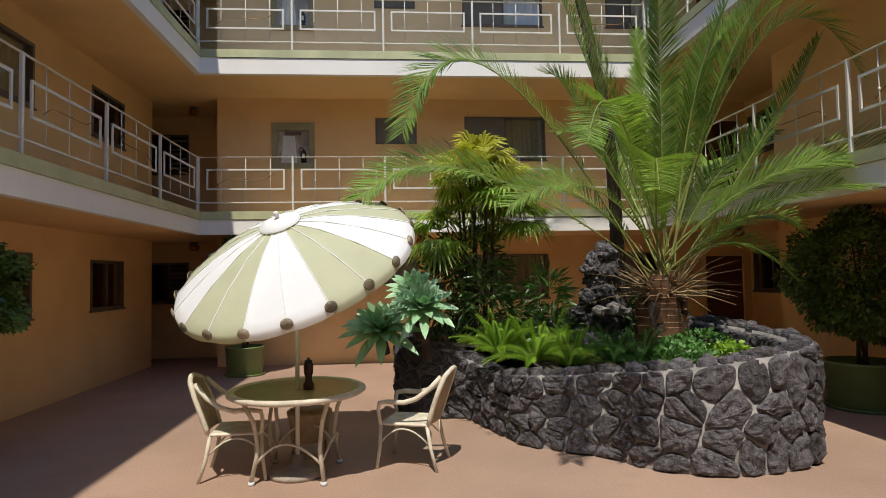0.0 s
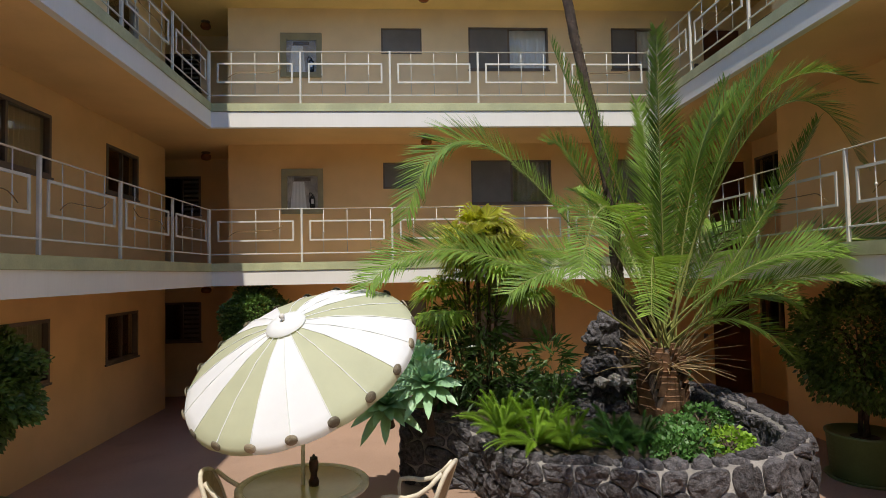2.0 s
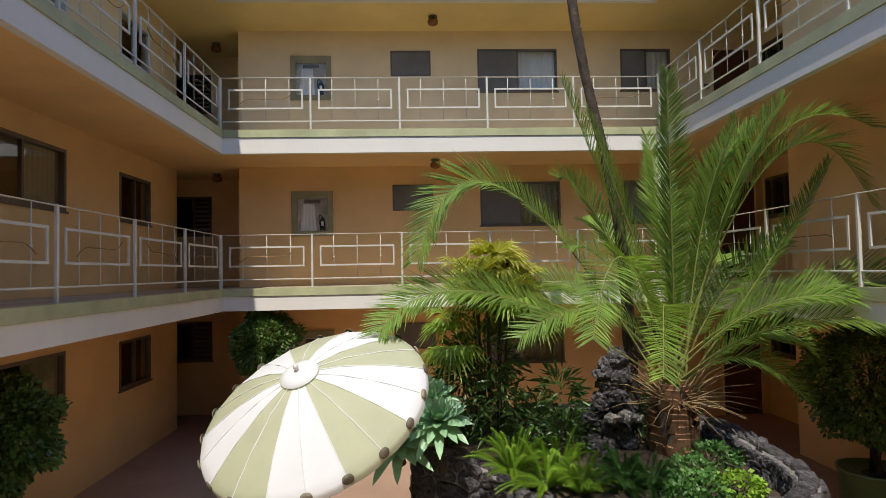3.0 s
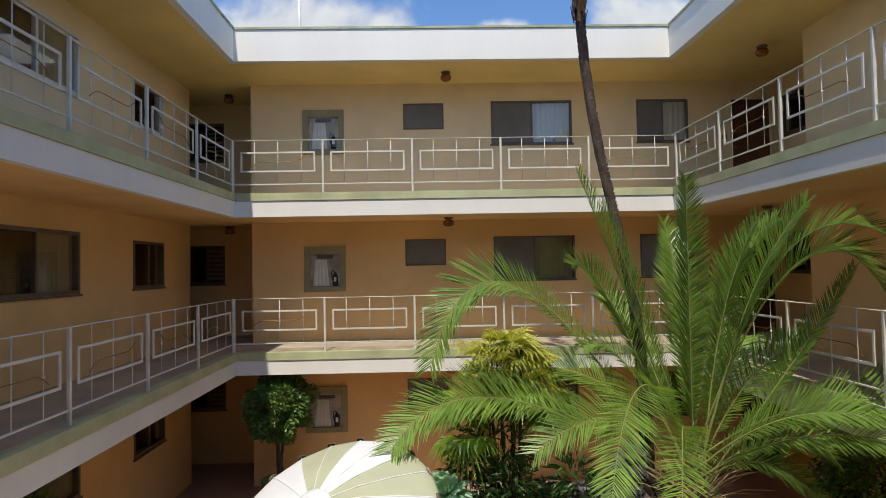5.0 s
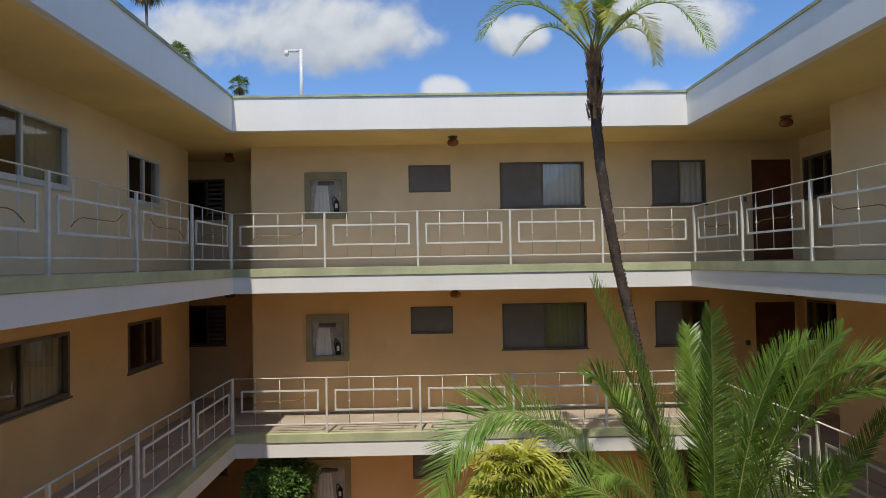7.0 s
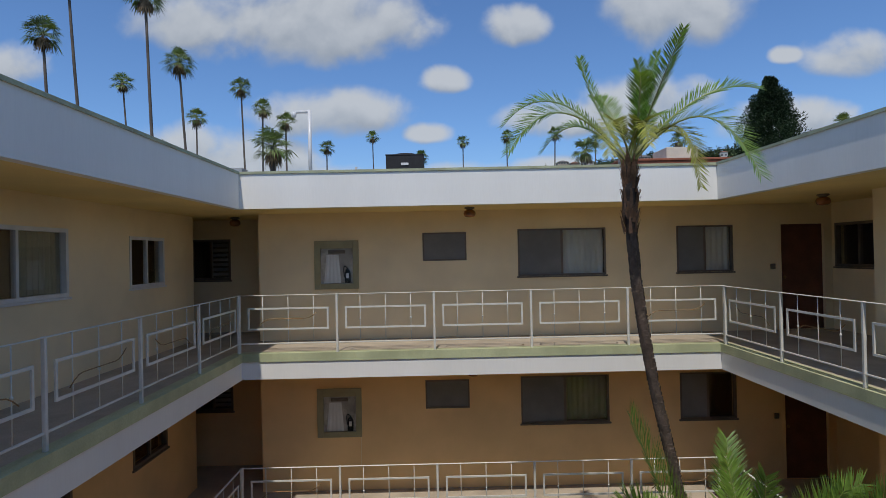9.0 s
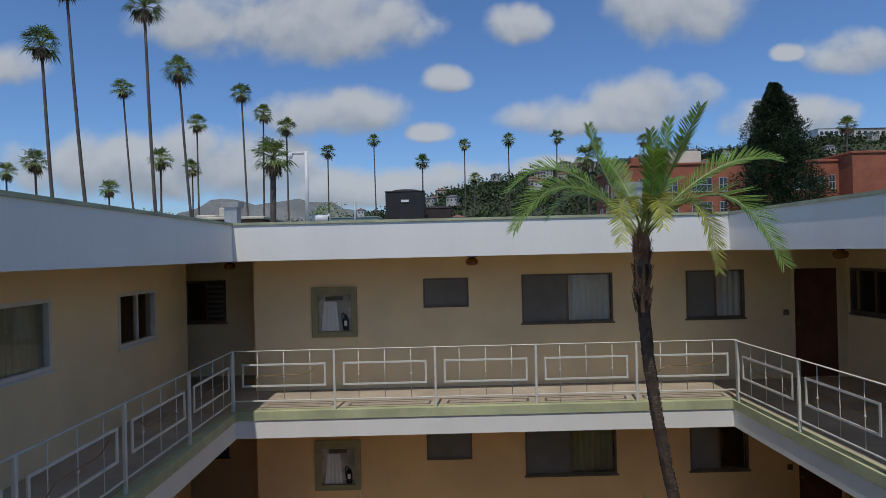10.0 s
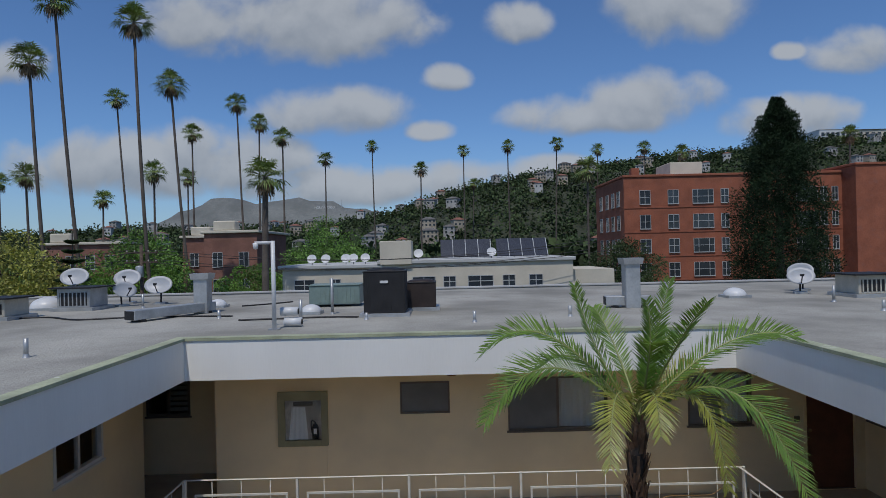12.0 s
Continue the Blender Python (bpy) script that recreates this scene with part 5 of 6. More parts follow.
def chair_meshes():
    out = []
    seat = G()
    seat.box((-0.22, -0.23, 0.405), (0.25, 0.23, 0.435))
    out.append(("seat", seat.mesh("seat", "wicker", bevel=0.012)))
    back = G()
    rows = []
    for i in range(9):
        t = i / 8
        z = 0.43 + 0.45 * t
        xx = -0.22 - 0.13 * t - 0.03 * t * t
        half = 0.215 + 0.02 * math.sin(math.pi * t) - 0.05 * max(0, t - 0.75) * 4 * 0.6
        rows.append([(xx - 0.035 * (1 - (j / 4 - 1) ** 2), half * (j / 4 - 1), z + 0.05 * (1 - (j / 4 - 1) ** 2) * t) for j in range(9)])
    for off in (0.0, -0.02):
        k = len(back.v)
        for row in rows:
            back.v += [(p[0] + off, p[1], p[2]) for p in row]
        for i in range(8):
            for j in range(8):
                q = (k + i * 9 + j, k + i * 9 + j + 1, k + (i + 1) * 9 + j + 1, k + (i + 1) * 9 + j)
                back.f.append(q if off == 0 else q[::-1])
                back.m.append(0)
    out.append(("backrest", back.mesh("backrest", "tan_wicker", smooth=True)))
    rim = [rows[i][0] for i in range(9)] + rows[8][1:8] + [rows[i][8] for i in range(8, -1, -1)]
    out.append(("back_rim", G().tube([(p[0] - 0.01, p[1], p[2]) for p in rim], 0.024, 7).mesh("back_rim", "wicker", smooth=True)))
    for s in (-1, 1):
        out.append(("leg", G().tube([(0.24, 0.225 * s, 0.43), (0.25, 0.235 * s, 0.2), (0.28, 0.245 * s, 0.0)], [0.019, 0.018, 0.016], 7).mesh("leg", "wicker", smooth=True)))
        out.append(("leg", G().tube([(-0.21, 0.21 * s, 0.43), (-0.25, 0.22 * s, 0.2), (-0.31, 0.235 * s, 0.0)], [0.019, 0.018, 0.016], 7).mesh("leg", "wicker", smooth=True)))
        out.append(("armrest", G().tube([(0.24, 0.235 * s, 0.42), (0.255, 0.255 * s, 0.55), (0.24, 0.265 * s, 0.625), (0.15, 0.27 * s, 0.64), (0.0, 0.265 * s, 0.635), (-0.12, 0.25 * s, 0.67), (-0.24, 0.235 * s, 0.755), (-0.35, 0.19 * s, 0.875)],
                                        [0.018, 0.019, 0.022, 0.025, 0.025, 0.024, 0.023, 0.022], 8).mesh("armrest", "wicker", smooth=True)))
        out.append(("brace", G().tube(arc((0.24, 0.225 * s, 0.25), (0.02, 0.22 * s, 0.38), (-0.22, 0.215 * s, 0.25), 8), 0.009, 5).mesh("brace", "wicker", smooth=True)))
    return out


CHAIR = chair_meshes()
chair(-1.40, 5.385, 3, "cream woven resin arm chair west of the table")
chair(0.10, 5.474, 161, "cream woven resin arm chair beside the planter")
stool = thing("wicker_stool", "brown woven stool pushed under the table", "stool", (-0.86, 5.80, GZ))
part("seat", G().lathe([(0.0, 0.44), (0.19, 0.44), (0.21, 0.425), (0.21, 0.40), (0.0, 0.40)], sides=20).mesh("seat", "tan_wicker", smooth=True), stool)
part("skirt", G().lathe([(0.205, 0.40), (0.18, 0.28), (0.17, 0.16)], sides=20).mesh("skirt", "tan_wicker", smooth=True), stool)
for k in range(4):
    a = 0.785 + k * 1.5708
    part("leg", G().tube([(0.17 * math.cos(a), 0.17 * math.sin(a), 0.40), (0.19 * math.cos(a), 0.19 * math.sin(a), 0.0)], 0.014, 6).mesh("leg", "tan_wicker", smooth=True), stool)

# ---- things on the roof ----
M["metal_grey"] = material("galvanised_metal", (0.45, 0.46, 0.46), 0.45, 0.5, spread=0.12, scale=3, fine=30, bump=0.1)
M["metal_dark"] = material("dark_grille", (0.022, 0.021, 0.022), 0.6, 0.2, spread=0.2, scale=4, fine=90, bump=0.4)
M["metal_brown"] = material("brown_grille", (0.045, 0.032, 0.028), 0.6, 0.2, spread=0.2, scale=4, fine=90, bump=0.4)
M["metal_green"] = material("green_casing", (0.20, 0.27, 0.245), 0.5, 0.1, spread=0.1, scale=3, fine=30, bump=0.1)
M["beige_metal"] = material("beige_casing", (0.50, 0.46, 0.38), 0.5, 0.1, spread=0.1, scale=3, fine=30, bump=0.1)
M["plastic"] = material("white_plastic", (0.66, 0.66, 0.65), 0.4, spread=0.05, scale=3)
M["dishgrey"] = material("dish_paint", (0.44, 0.45, 0.46), 0.45, spread=0.06, scale=3)


def roof_thing(name, label, category, x, y, turn=0.0, group=""):
    return thing(name, label, category, pose(x, y, ROOF, 0, 0, turn), group)


def condenser(x, y, w, d, h, mat, label, slats=True):
    c = roof_thing("condenser_unit", label, "air conditioner", x, y, group="rooftop condensers")
    part("skid", G().box((-w / 2 - 0.08, -d / 2 - 0.06, 0), (w / 2 + 0.08, d / 2 + 0.06, 0.07)).mesh("skid", "metal_grey"), c)
    part("casing", G().box((-w / 2, -d / 2, 0.07), (w / 2, d / 2, h - 0.05)).mesh("casing", mat, bevel=0.012), c)
    part("top_grille", G().lathe([(w * 0.49, h - 0.05), (w * 0.46, h - 0.01), (w * 0.3, h + 0.02), (0.0, h + 0.03)], sides=20).mesh("top_grille", mat, smooth=True), c)
    part("top_pan", G().box((-w / 2 - 0.01, -d / 2 - 0.01, h - 0.055), (w / 2 + 0.01, d / 2 + 0.01, h - 0.03)).mesh("top_pan", "metal_dark", bevel=0.006), c)
    n = int(w / 0.05)
    for i in range(n):
        u = -w / 2 + w * (i + 0.5) / n
        part("grille_bar", G().box((u - 0.006, -d / 2 - 0.008, 0.12), (u + 0.006, -d / 2 - 0.001, h - 0.1)).mesh("grille_bar", mat), c)
    return c


big_ac = condenser(-0.79, 13.95, 0.82, 0.8, 0.93, "metal_dark", "tall black air conditioning condenser on a skid")
part("badge", G().box((-0.08, -0.422, 0.66), (0.08, -0.41, 0.71)).mesh("badge", "plastic"), big_ac, "small pale maker's badge, blank")
condenser(-0.1, 14.9, 0.62, 0.6, 0.64, "metal_brown", "short dark brown air conditioning condenser")
green_ac = roof_thing("package_unit", "long grey-green packaged air conditioner", "air conditioner", -2.2, 16.3)
part("casing", G().box((-0.6, -0.35, 0.06), (0.6, 0.35, 0.5)).mesh("casing", "metal_green", bevel=0.012), green_ac)
for i in range(9):
    part("rib", G().box((-0.36 + i * 0.1, -0.362, 0.1), (-0.32 + i * 0.1, -0.351, 0.46)).mesh("rib", "metal_green"), green_ac)
part("lid", G().box((-0.62, -0.37, 0.5), (0.62, 0.37, 0.53)).mesh("lid", "metal_green", bevel=0.006), green_ac)

mast = roof_thing("camera_mast", "white pole with a small camera on a side arm", "pole", -2.5, 11.96)
part("pole", G().tube([(0, 0, 0), (0, 0, 1.50)], 0.036, 12).mesh("pole", "plastic", smooth=True), mast)
part("arm", G().tube([(0.02, 0, 1.47), (-0.30, 0, 1.47)], 0.028, 10).mesh("arm", "plastic", smooth=True), mast)
part("camera_head", G().lathe([(0.0, -0.08), (0.035, -0.07), (0.045, -0.03), (0.045, 0.03), (0.0, 0.035)], (-0.29, 0, 1.44), 12).mesh("camera_head", "plastic", smooth=True), mast)
part("base_plate", G().box((-0.09, -0.09, 0), (0.09, 0.09, 0.02)).mesh("base_plate", "metal_grey"), mast)


def box_vent(x, y, w, h, label):
    v = roof_thing("vent_stack", label, "vent", x, y, group="vent stacks")
    part("shaft", G().box((-w / 2, -w / 2, 0), (w / 2, w / 2, h)).mesh("shaft", "metal_grey", bevel=0.01), v)
    flare = G()
    lo, hi = w / 2 + 0.003, w / 2 + 0.06
    flare.ring((-lo, -lo, lo, lo), (-hi, -hi, hi, hi), h - 0.01, h + 0.03)
    flare.v = [(x * (1 if z > h else 0.9), y * (1 if z > h else 0.9), z if z > h else h - 0.10) for x, y, z in flare.v]
    part("cap", flare.mesh("cap", "metal_grey"), v, "flared sheet-metal cap")
    return v


box_vent(-5.0, 15.2, 0.30, 0.86, "square galvanised vent stack on the gravel roof")
box_vent(4.26, 14.2, 0.30, 1.0, "square galvanised vent stack beside a duct")


def skylight(x, y, r):
    s = roof_thing("skylight_dome", "white plastic skylight dome on a curb", "skylight", x, y, group="skylight domes")
    part("curb", G().box((-r, -r, 0), (r, r, 0.06)).mesh("curb", "metal_grey"), s)
    part("dome", G().lathe([(r * 0.95 * math.cos(a), 0.06 + r * 0.65 * math.sin(a)) for a in (i * math.pi / 16 for i in range(9))], sides=20).mesh("dome", "plastic", smooth=True), s)


for x, y, r in ((-2.42, 14.45, 0.22), (-5.2, 16.6, 0.22), (7.3, 16.0, 0.27), (-9.8, 17.2, 0.4)):
    skylight(x, y, r)


def dish(x, y, z, r, turn, tip=28):
    d = roof_thing("satellite_dish", "grey oval satellite dish on a bent mast", "satellite dish", x, y, turn, group="satellite dishes")
    part("mast", G().tube([(0, 0.1, 0), (0, 0.12, z * 0.6), (0, 0.03, z)], 0.022, 8).mesh("mast", "metal_dark", smooth=True), d)
    rows = [(r * s, r * 0.22 * s * s) for s in (0.0, 0.25, 0.5, 0.75, 1.0)]
    bowl = G().lathe(rows + [(r * 1.0, r * 0.22 - 0.02)], sides=28)
    m = pose(0, 0, z, 90 - tip, 0, 0)
    bowl.v = [tuple(m @ Vector((p[0], p[1] * 0.72, p[2]))) for p in bowl.v]
    part("reflector", bowl.mesh("reflector", "dishgrey", smooth=True), d)
    part("feed_arm", G().tube([m @ Vector((0, -r * 0.6, 0.05)), m @ Vector((0, -r * 0.35, r * 0.9))], 0.014, 6).mesh("feed_arm", "metal_dark"), d)
    part("feed_horn", G().tube([m @ Vector((0, -r * 0.35, r * 0.82)), m @ Vector((0, -r * 0.2, r * 0.9))], [0.04, 0.05], 8).mesh("feed_horn", "metal_dark"), d)
    part("foot", G().box((-0.14, -0.05, 0), (0.14, 0.25, 0.05)).mesh("foot", "metal_grey"), d)


for x, y, z, r, turn in ((-9.0, 17.1, 0.80, 0.34, 8), (-8.35, 18.4, 0.70, 0.35, 10), (-7.3, 18.0, 0.50, 0.36, 6), (9.25, 16.6, 0.42, 0.31, -24), (-8.05, 17.6, 0.42, 0.32, 60), (9.75, 17.4, 0.50, 0.32, -50)):
    dish(x, y, z, r, turn)


def cooler(x, y, w, h, mat, label):
    c = roof_thing("roof_cooler", label, "air conditioner", x, y, group="roof coolers")
    part("frame", G().box((-w / 2 - 0.12, -w / 2 - 0.1, 0), (w / 2 + 0.12, w / 2 + 0.1, 0.08)).mesh("frame", "metal_grey"), c)
    part("casing", G().box((-w / 2, -w / 2, 0.08), (w / 2, w / 2, h)).mesh("casing", mat, bevel=0.01), c)
    part("opening", G().box((-w / 2 + 0.06, -w / 2 - 0.006, 0.13), (w / 2 - 0.06, -w / 2 - 0.002, h - 0.1)).mesh("opening", "metal_dark"), c)
    for i in range(7):
        u = -w / 2 + 0.1 + (w - 0.2) * i / 6
        part("slat", G().box((u - 0.022, -w / 2 - 0.014, 0.13), (u + 0.008, -w / 2 - 0.007, h - 0.1)).mesh("slat", mat), c)
    part("lid", G().box((-w / 2 - 0.14, -w / 2 - 0.12, h), (w / 2 + 0.14, w / 2 + 0.12, h + 0.035)).mesh("lid", "metal_dark"), c)


cooler(-8.7, 16.9, 0.8, 0.55, "metal_grey", "rusty louvred roof cooler with a flat lid")
cooler(-9.3, 14.9, 0.75, 0.45, "beige_metal", "beige roof cooler on sleepers")
cooler(10.1, 15.6, 0.8, 0.5, "beige_metal", "beige roof cooler with dark vents")


def duct(x, y, turn, length, label):
    d = roof_thing("roof_duct", label, "duct", x, y, turn, group="roof ducts")
    part("sleeve", G().box((0, -0.14, 0.05), (length, 0.14, 0.24)).mesh("sleeve", "metal_grey", bevel=0.01), d)
    part("mouth", G().box((-0.012, -0.125, 0.06), (-0.004, 0.125, 0.23)).mesh("mouth", "metal_dark"), d)
    for u in (0.2, length - 0.2):
        part("block", G().box((u - 0.05, -0.16, 0), (u + 0.05, 0.16, 0.05)).mesh("block", "metal_dark"), d)


duct(-5.75, 13.5, 66, 2.1, "long grey sheet-metal duct lying on the roof")
duct(3.75, 14.35, -6, 0.9, "short grey sheet-metal duct by the vent stack")


def vent_pipe(x, y, h, r=0.03):
    p = roof_thing("vent_pipe", "thin grey plumbing vent pipe", "pipe", x, y, group="vent pipes")
    part("pipe", G().tube([(0, 0, 0), (0, 0, h)], r, 10).mesh("pipe", "metal_grey", smooth=True), p)
    part("flashing", G().lathe([(r * 1.7, 0.0), (r * 1.15, 0.03), (r, 0.05)], sides=12).mesh("flashing", "metal_grey", smooth=True), p)


for x, y, h in ((-1.95, 14.3, 0.75), (-1.1, 13.15, 0.13), (0.9, 12.35, 0.2), (-5.1, 9.7, 0.25), (-2.3, 13.0, 0.42), (-4.2, 14.0, 0.16), (8.6, 14.4, 0.35), (8.3, 12.6, 0.2), (2.7, 12.9, 0.2), (-7.2, 16.9, 0.35), (6.5, 18.0, 0.3)):
    vent_pipe(x, y, h)
pole = thing("utility_pole", "weathered wooden utility pole with crossarm and transformer", "utility pole", (-21.4, 45, -0.35))
part("shaft", G().tube([(0, 0, 0), (0, 0, 11.2)], [0.17, 0.12], 10).mesh("shaft", "palm_bark", smooth=True), pole)
for h in (10.6, 9.9):
    part("crossarm", G().box((-1.2, -0.06, h), (1.2, 0.06, h + 0.12)).mesh("crossarm", "palm_bark"), pole)
    for u in (-1.05, -0.5, 0.5, 1.05):
        part("insulator", G().lathe([(0.0, 0.12), (0.05, 0.12), (0.06, 0.18), (0.03, 0.24), (0.0, 0.25)], (u, 0, h), 8).mesh("insulator", "beige_metal", smooth=True), pole)
part("transformer", G().lathe([(0.0, 0.0), (0.24, 0.0), (0.26, 0.04), (0.26, 0.72), (0.22, 0.80), (0.0, 0.84)], (0.05, -0.42, 8.9), 16).mesh("transformer", "metal_grey", smooth=True), pole, "grey transformer can")
for h in (10.84, 10.14):
    for u in (-1.05, 1.05):
        part("wire", G().tube([(u + 34 * q, 1.5 * q, h - 2.2 * (1 - (2 * abs(q) - 1) ** 2) * 0.5) for q in (i / 8 for i in range(-8, 9))], 0.02, 4).mesh("wire", "metal_dark"), pole)
blower = roof_thing("roof_blower", "small white twin roof blower with dark mouths", "blower", -2.25, 12.3)
for u, z in ((0.0, 0.09), (-0.06, 0.27)):
    part("drum", G().tube([(u - 0.17, 0, z), (u + 0.13, 0, z)], 0.075, 14).mesh("drum", "plastic", smooth=True), blower)
    part("mouth", G().tube([(u + 0.131, 0, z), (u + 0.14, 0, z)], 0.05, 12).mesh("mouth", "metal_dark"), blower)
hose = G()
for pts in (((-9.9, 14.2), (-8.4, 14.9), (-7.2, 14.2), (-5.9, 14.5), (-4.0, 14.2)), ((-3.6, 13.4), (-2.0, 13.6), (-1.3, 13.5)), ((-4.6, 16.6), (-4.0, 17.1), (-3.6, 17.6))):
    hose.tube(smooth_path([(x, y, ROOF + 0.02) for x, y in pts], 5, False), 0.018, 6)
solid("roof_cable", hose.mesh("roof_cable", "metal_dark"), "dark cables lying on the gravel roof", "cable")

# ---- neighbourhood ----
M["brick"] = material("red_brick", (0.33, 0.105, 0.055), 0.85, spread=0.14, scale=0.6, fine=6, bump=0.1, stain=(0.27, 0.10, 0.065), stain_at=(0.5, 0.75))
M["brick_brown"] = material("brown_brick", (0.27, 0.125, 0.09), 0.85, spread=0.18, scale=0.5, fine=6, bump=0.1)
M["cream"] = material("cream_plaster", (0.62, 0.56, 0.45), 0.8, spread=0.07, scale=0.5, fine=8, bump=0.05)
M["grey_plaster"] = material("grey_plaster", (0.50, 0.50, 0.48), 0.8, spread=0.08, scale=0.5, fine=8, bump=0.05)
M["tile_roof"] = material("clay_roof", (0.28, 0.12, 0.08), 0.85, spread=0.2, scale=0.8, fine=4, bump=0.1)
M["dark_roof"] = material("shingle_roof", (0.16, 0.15, 0.14), 0.9, spread=0.2, scale=0.8, fine=4, bump=0.1)
M["winglass"] = material("far_window_glass", (0.05, 0.06, 0.07), 0.12, spread=0.3, scale=0.3, bump=0)
M["sash"] = material("sash_paint", (0.46, 0.46, 0.45), 0.5, spread=0.12, scale=0.4, fine=5, bump=0)
M["solar"] = material("solar_panel", (0.035, 0.04, 0.055), 0.25, 0.0, spread=0.1, scale=2, bump=0)
M["wood_near"] = material("street_tree_leaf", (0.16, 0.30, 0.05), 0.6, spread=0.3, scale=0.25, fine=3, bump=0, per_island=0.4, translucent=0.15)
M["wood_yellow"] = material("yellow_tree_leaf", (0.34, 0.34, 0.07), 0.6, spread=0.25, scale=0.3, fine=3, bump=0, per_island=0.35, translucent=0.15)
M["wood_far"] = material("hillside_leaf", (0.065, 0.095, 0.038), 0.7, spread=0.35, scale=0.06, fine=1.5, bump=0, per_island=0.45, gloss=0.15)
M["conifer"] = material("conifer_needles", (0.030, 0.052, 0.024), 0.7, spread=0.3, scale=0.5, fine=5, bump=0, per_island=0.4, gloss=0.1)
M["hill"] = material("hill_scrub", (0.05, 0.058, 0.030), 0.9, spread=0.35, scale=0.03, fine=0.5, bump=0)
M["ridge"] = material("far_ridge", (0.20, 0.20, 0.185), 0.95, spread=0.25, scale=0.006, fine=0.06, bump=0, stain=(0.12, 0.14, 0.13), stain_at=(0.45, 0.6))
M["washing"] = material("fan_palm_leaf", (0.20, 0.27, 0.075), 0.5, spread=0.25, scale=0.5, fine=6, bump=0, per_island=0.35, translucent=0.15)
M["skirt"] = material("dead_palm_leaf", (0.22, 0.15, 0.085), 0.9, spread=0.25, scale=0.8, fine=6, bump=0, per_island=0.3)
M["far_trunk"] = material("grey_palm_trunk", (0.13, 0.105, 0.085), 0.9, spread=0.2, scale=1.0, fine=9, bump=0.3)


def pane_window(parent, x, y, z, w, h, double=False, side=0, mat="sash"):
    """A framed window on a far wall that faces the courtyard (side 0) or its west end (side 1)."""
    def place(u, d, v):
        return (x + u, y - d, z + v) if side == 0 else (x - d, y + u, z + v)

    def bx(g, u0, u1, d0, d1, v0, v1):
        a, b = place(u0, d0, v0), place(u1, d1, v1)
        g.box(tuple(map(min, a, b)), tuple(map(max, a, b)))
    fr = G()
    t = 0.055
    bx(fr, -w / 2, w / 2, 0.0, 0.08, h / 2 - t, h / 2), bx(fr, -w / 2, w / 2, 0.0, 0.14, -h / 2 - t, -h / 2 + t)
    bx(fr, -w / 2, -w / 2 + t, 0.0, 0.08, -h / 2 + t, h / 2 - t), bx(fr, w / 2 - t, w / 2, 0.0, 0.08, -h / 2 + t, h / 2 - t)
    win = part("window", fr.mesh("window_frame", mat), parent)
    rail = G()
    bx(rail, -w / 2 + t, w / 2 - t, 0.0, 0.06, -0.03, 0.03)
    part("meeting_rail", rail.mesh("meeting_rail", mat), win)
    for k in range(1, 4, 2) if double else (2,):
        u = -w / 2 + w * k / 4
        bar = G()
        bx(bar, u - 0.03, u + 0.03, 0.0, 0.064, -h / 2 + t, h / 2 - t)
        part("glazing_bar", bar.mesh("glazing_bar", mat), win)
    g = G()
    bx(g, -w / 2 + t, w / 2 - t, 0.004, 0.03, -h / 2 + t, h / 2 - t)
    part("pane", g.mesh("pane", "winglass"), win)
    return win


def block(name, label, x0, y0, x1, y1, z1, mat, z0=-0.35, cap=0.25, category="building", cap_mat=None):
    b = thing(name, label, category, (0, 0, z0))
    off = -z0
    g = G().box((x0, y0, 0), (x1, y1, z1 + off))
    part("wall", g.mesh("wall", mat), b)
    part("roof", G().box((x0 - cap, y0 - cap, z1 + off), (x1 + cap, y1 + cap, z1 + off + 0.3)).mesh("roof", cap_mat or mat, bevel=0.05), b)
    return b


# red brick apartment block behind the conifer
brick = block("apartment_building", "four-storey red brick apartment building with white windows", 23.2, 75, 52, 88, 18.5, "brick", cap=0.15)
for z in (16.0, 12.95, 9.95, 7.0, 4.0, 1.2):
    for u, w, dbl in ((25.8, 1.35, False), (29.3, 1.35, False), (33.0, 2.6, True), (35.7, 1.0, False), (45.9, 2.7, True), (48.0, 0.9, False), (49.4, 0.8, False)):
        pane_window(brick, u, 75, z + 0.35, w, 1.75, dbl)
    for u in (77.2, 79.6, 82.2, 85.2):
        pane_window(brick, 23.2, u, z + 0.35, 1.2, 1.9, False, 1)
    part("string_course", G().box((23.1, 74.93, z - 1.0), (50.2, 75.0, z - 0.85)).mesh("string_course", "brick"), brick)
part("penthouse", G().box((29.8, 77, 19.1), (33.9, 82, 20.9)).mesh("penthouse", "cream", bevel=0.05), brick, "cream rooftop stair house")
part("chimney", G().box((25.2, 78, 19.1), (26.2, 79, 20.4)).mesh("chimney", "brick"), brick)
wing = block("apartment_building", "red brick wing with a plain windowless corner", 50.3, 72.5, 70, 86, 19.1, "brick", cap=0.15)
for z in (16.0, 12.95, 9.95, 7.0):
    pane_window(wing, 55.5, 72.5, z + 0.35, 1.4, 1.9)
    pane_window(wing, 60.0, 72.5, z + 0.35, 1.4, 1.9)

